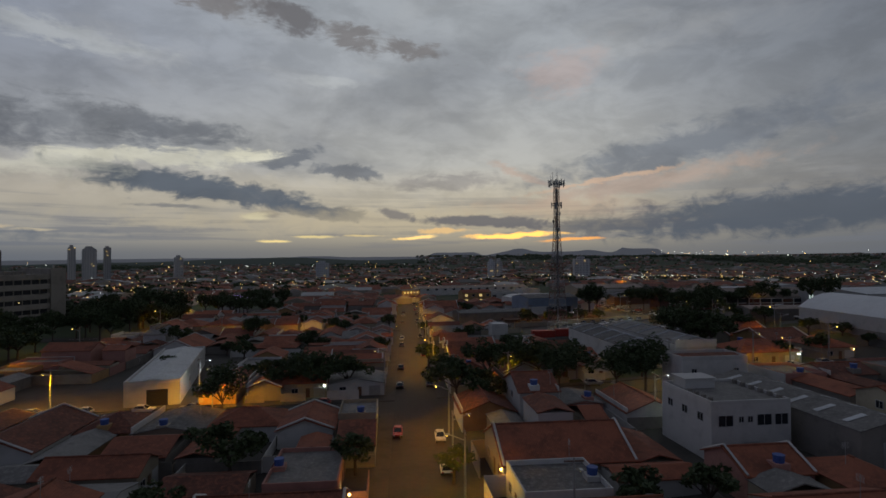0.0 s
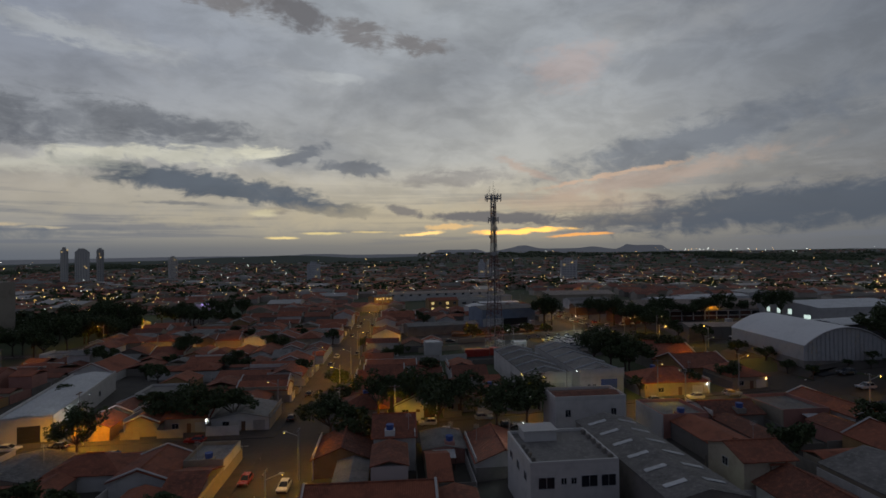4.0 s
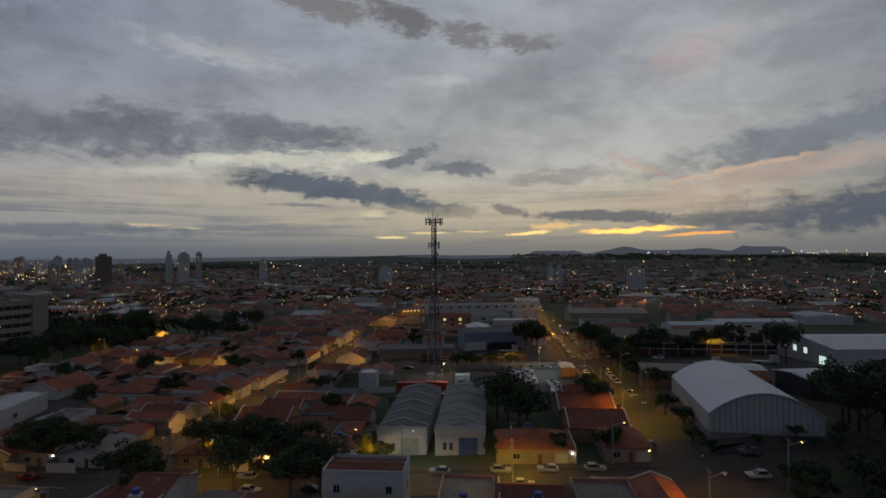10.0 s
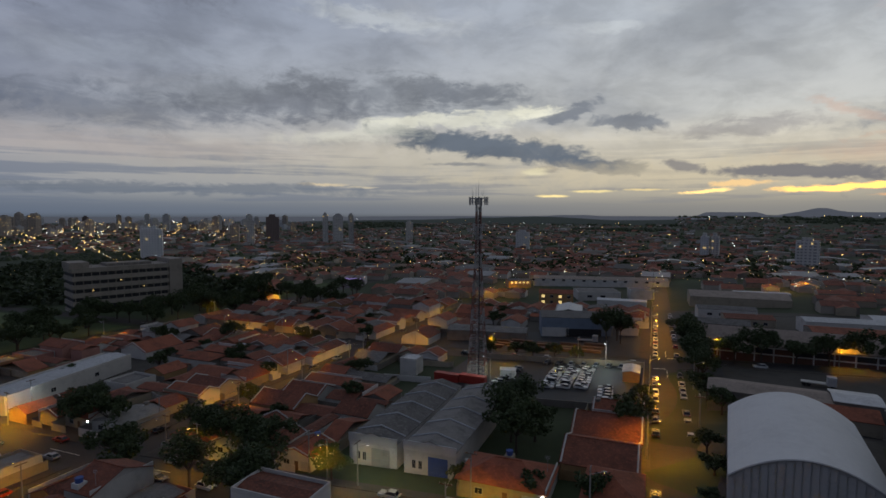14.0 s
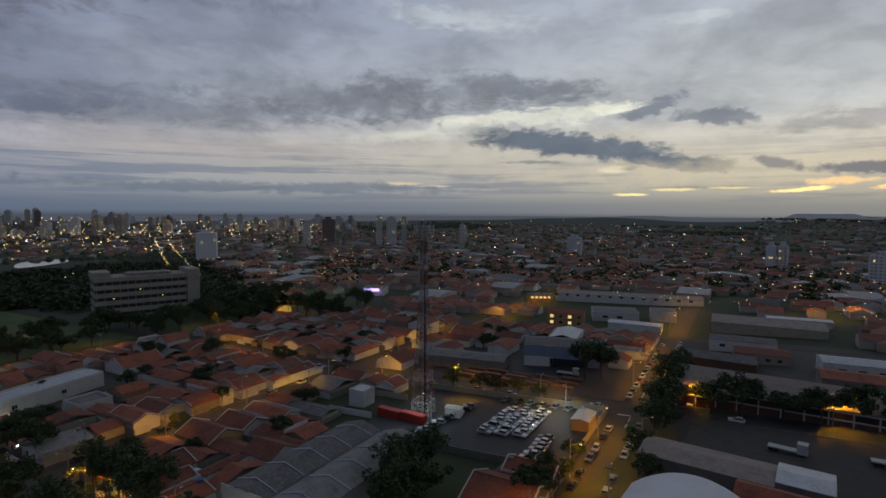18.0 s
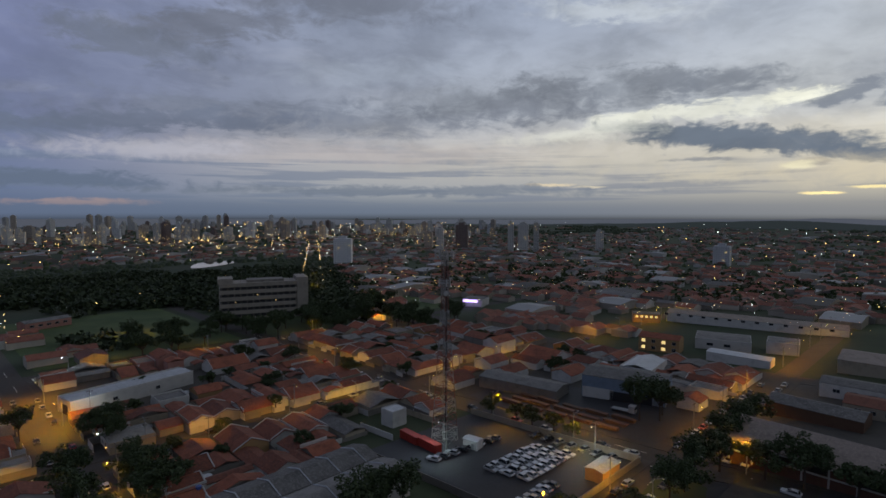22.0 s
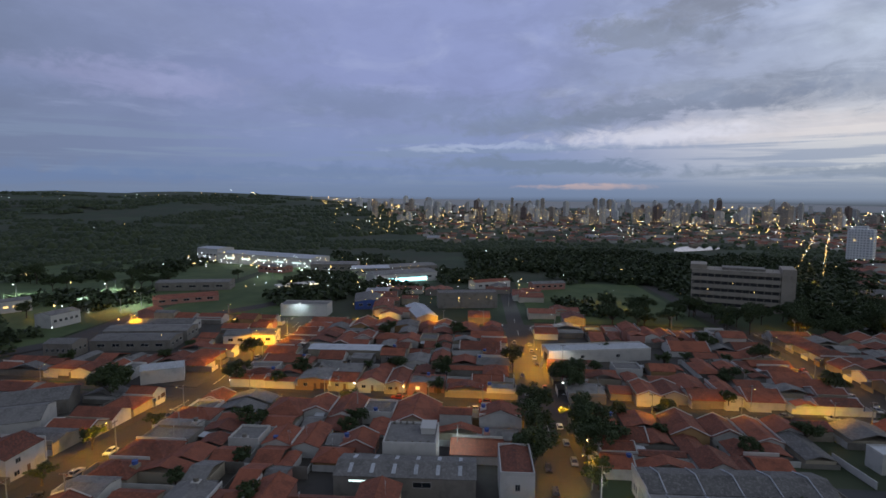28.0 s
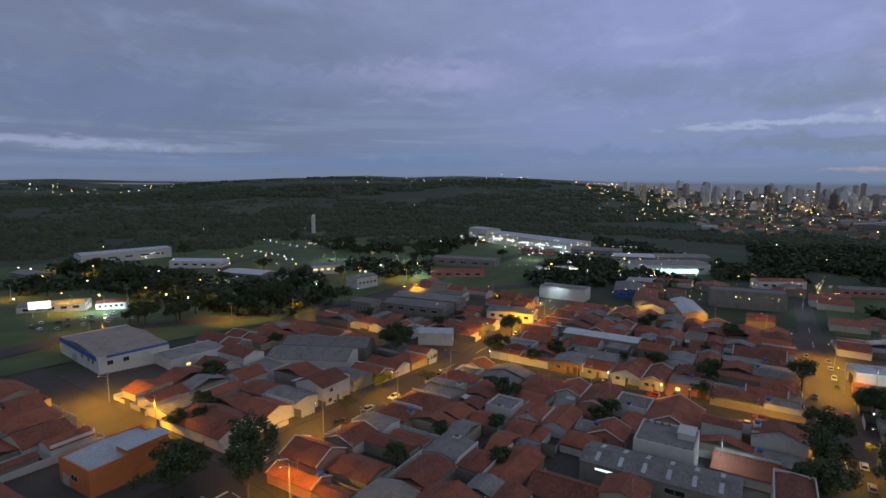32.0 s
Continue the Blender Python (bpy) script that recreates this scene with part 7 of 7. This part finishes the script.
# ------------------------------------------------------------------ high-rise blocks
FACADES = [material("far_facade_pale", facade_mix((0.62, 0.60, 0.57), (0.10, 0.11, 0.13), 3.0, 3.6)), material("far_facade_beige", facade_mix((0.50, 0.43, 0.36), (0.08, 0.08, 0.09), 3.0, 4.2)),
           material("far_facade_dark", facade_mix((0.24, 0.18, 0.16), (0.05, 0.05, 0.06), 3.0, 3.2)), material("far_facade_white", facade_mix((0.78, 0.78, 0.78), (0.16, 0.17, 0.20), 3.0, 3.0))]
BLOCK_WORDS = ("pale apartment tower with rows of windows", "beige apartment tower with balconies", "dark brown apartment tower", "white apartment tower with rows of windows")


def apartment(x, y, w, d, top, look_kind, turn=0.0, lit=6, arched=False):
    base = land(x, y)
    h = top - base
    ob = thing("apartment_tower", pose(x, y, base, 0, 0, turn), BLOCK_WORDS[look_kind], "apartment tower", "high-rise blocks")
    m = FACADES[look_kind]
    s = Shape()
    s.box(-w / 2, w / 2, -d / 2, d / 2, -3, h, m)
    s.box(-w / 2 - 0.5, -w / 2 + w * 0.16, -d / 2 - 0.8, d / 2 + 0.8, -3, h - 1.5, m)
    s.box(w / 2 - w * 0.16, w / 2 + 0.5, -d / 2 - 0.8, d / 2 + 0.8, -3, h - 1.5, m)
    part("wall", s, ob)
    s = Shape()
    s.box(-w * 0.28, w * 0.22, -d * 0.28, d * 0.28, h, h + far_rng.uniform(2.5, 5), m)
    if arched:
        for i in range(8):
            g = 3.14159 * i / 8
            s.box(-w * 0.42 * math.cos(g * 0.5), w * 0.42 * math.cos(g * 0.5), -d * 0.3, d * 0.3, h + i * 0.6, h + i * 0.6 + 0.6, m)
    part("roof_house", s, ob)
    if lit:
        s = Shape()
        for _ in range(lit):
            z = 3.0 * int(far_rng.uniform(1, h / 3)) + 1.6
            xx = far_rng.uniform(-w * 0.42, w * 0.42)
            s.box(xx - 0.8, xx + 0.8, -d / 2 - 0.95, -d / 2 - 0.82, z, z + 1.3, M["warm"], True, True)
            yy = far_rng.uniform(-d * 0.4, d * 0.4)
            s.box(w / 2 + 0.52, w / 2 + 0.6, yy - 0.6, yy + 0.6, z, z + 1.1, M["warm"], True, True)
        part("lit_windows", s, ob, "scattered lit windows")


for x, y, w, d, top, kind, turn, arched in (
    (-609, 729, 9.5, 9, 51, 0, 35, False), (-590, 745, 19, 12, 48, 0, 35, True), (-569, 760, 9, 9, 51, 0, 35, False),
    (-204, 735, 21, 14, 23, 3, 10, False), (74, 664, 9.5, 14, 24.5, 3, -5, False), (86.5, 665, 9.5, 14, 25, 0, -5, False), (164, 489, 19, 14, 29, 0, -12, False),
    (-566, 312, 24, 16, 34, 3, 50, False), (-690, 610, 12, 12, 40, 0, 40, False), (-700, 680, 24, 18, 46, 2, 40, False),
    (-760, 640, 16, 12, 30, 1, 40, False), (-500, 880, 14, 12, 34, 0, 30, False),
):
    apartment(x, y, w, d, top, kind, turn, 2, arched)
sky_rng = random.Random(8)
for i in range(280):   # the skyline of the centre
    azd = sky_rng.uniform(42, 109) if i % 5 else sky_rng.uniform(58, 104)
    r = sky_rng.uniform(1350, 2750)
    if azd > 100:
        r = sky_rng.uniform(1400, 2700)
    az = radians(azd)
    x, y = -r * math.sin(az), r * math.cos(az)
    top = land(x, y) + (15 + 40 * sky_rng.random() ** 1.6) * (1.0 if r < 1900 else 1.15) * (0.85 if azd < 60 else 1.0)
    apartment(x, y, sky_rng.uniform(10, 21), sky_rng.uniform(10, 16), top, sky_rng.choices((0, 1, 2, 3), (5, 4, 1, 3))[0], sky_rng.uniform(0, 90), 5 if r < 1700 else 0)

# ------------------------------------------------------------------ hills on the horizon
HILL_LINE = ((-90, 36), (-30, 38), (-28, 42), (20, 32), (40, 24), (56, 22), (70, 28), (84, 34), (100, 44), (110, 52), (122, 60), (136, 50), (150, 44), (190, 40))
RIDGE_LINE = ((-90, 30), (-34, 30), (-26, 26), (-14, 22), (-2, 24), (6, 18), (14, 34), (20, 27), (28, 14), (44, 2), (96, 0), (190, 0))


def along(line, a):
    """Height on a line given by a few turning points."""
    for (a0, h0), (a1, h1) in zip(line, line[1:]):
        if a0 <= a <= a1:
            return h0 + (h1 - h0) * smoothstep(a, a0, a1)
    return line[-1][1]


def skyline(line, radius, rough, mesas, m):
    """A band of distant land, seen as an outline against the sky."""
    s, n = Shape(), 560
    for i in range(n + 1):
        azd = -90 + 280 * i / n
        az = radians(azd)
        h = along(line, azd) + rough * (noise.noise((azd * 0.12, 1.0, radius)) + 0.6 * noise.noise((azd * 0.5, 2.0, radius)) + 0.35 * noise.noise((azd * 2.1, 3.0, radius)))
        for c, w, top, flat_w in mesas:
            dd = max(abs(azd - c) - flat_w, 0) / w
            h += top * math.exp(-dd * dd * 2.2)
        x, y = -radius * math.sin(az), radius * math.cos(az)
        s.verts += [(x * 0.98, y * 0.98, -40), (x, y, h)]
        if i:
            s.faces.append((2 * i - 2, 2 * i, 2 * i + 1, 2 * i - 1))
            s.slots.append(0)
    s.mats.append(m)
    return s


MESAS = ((-4.4, 0.9, 24, 2.2), (-11.6, 1.6, 22, 0.2), (-14.5, 2.5, 22, 4.5), (-24.2, 1.0, 36, 1.6), (-20.5, 1.5, 10, 1.5), (11.0, 2.5, 8, 1.0))
# both bands glow faintly, with the haze of distance put into their emission
tagged(new("backdrop", skyline(HILL_LINE, 3300, 2.0, MESAS, M["hill"]).mesh("backdrop", True)), "table hills on the horizon with haze as a faint glow", "", "", "structure")
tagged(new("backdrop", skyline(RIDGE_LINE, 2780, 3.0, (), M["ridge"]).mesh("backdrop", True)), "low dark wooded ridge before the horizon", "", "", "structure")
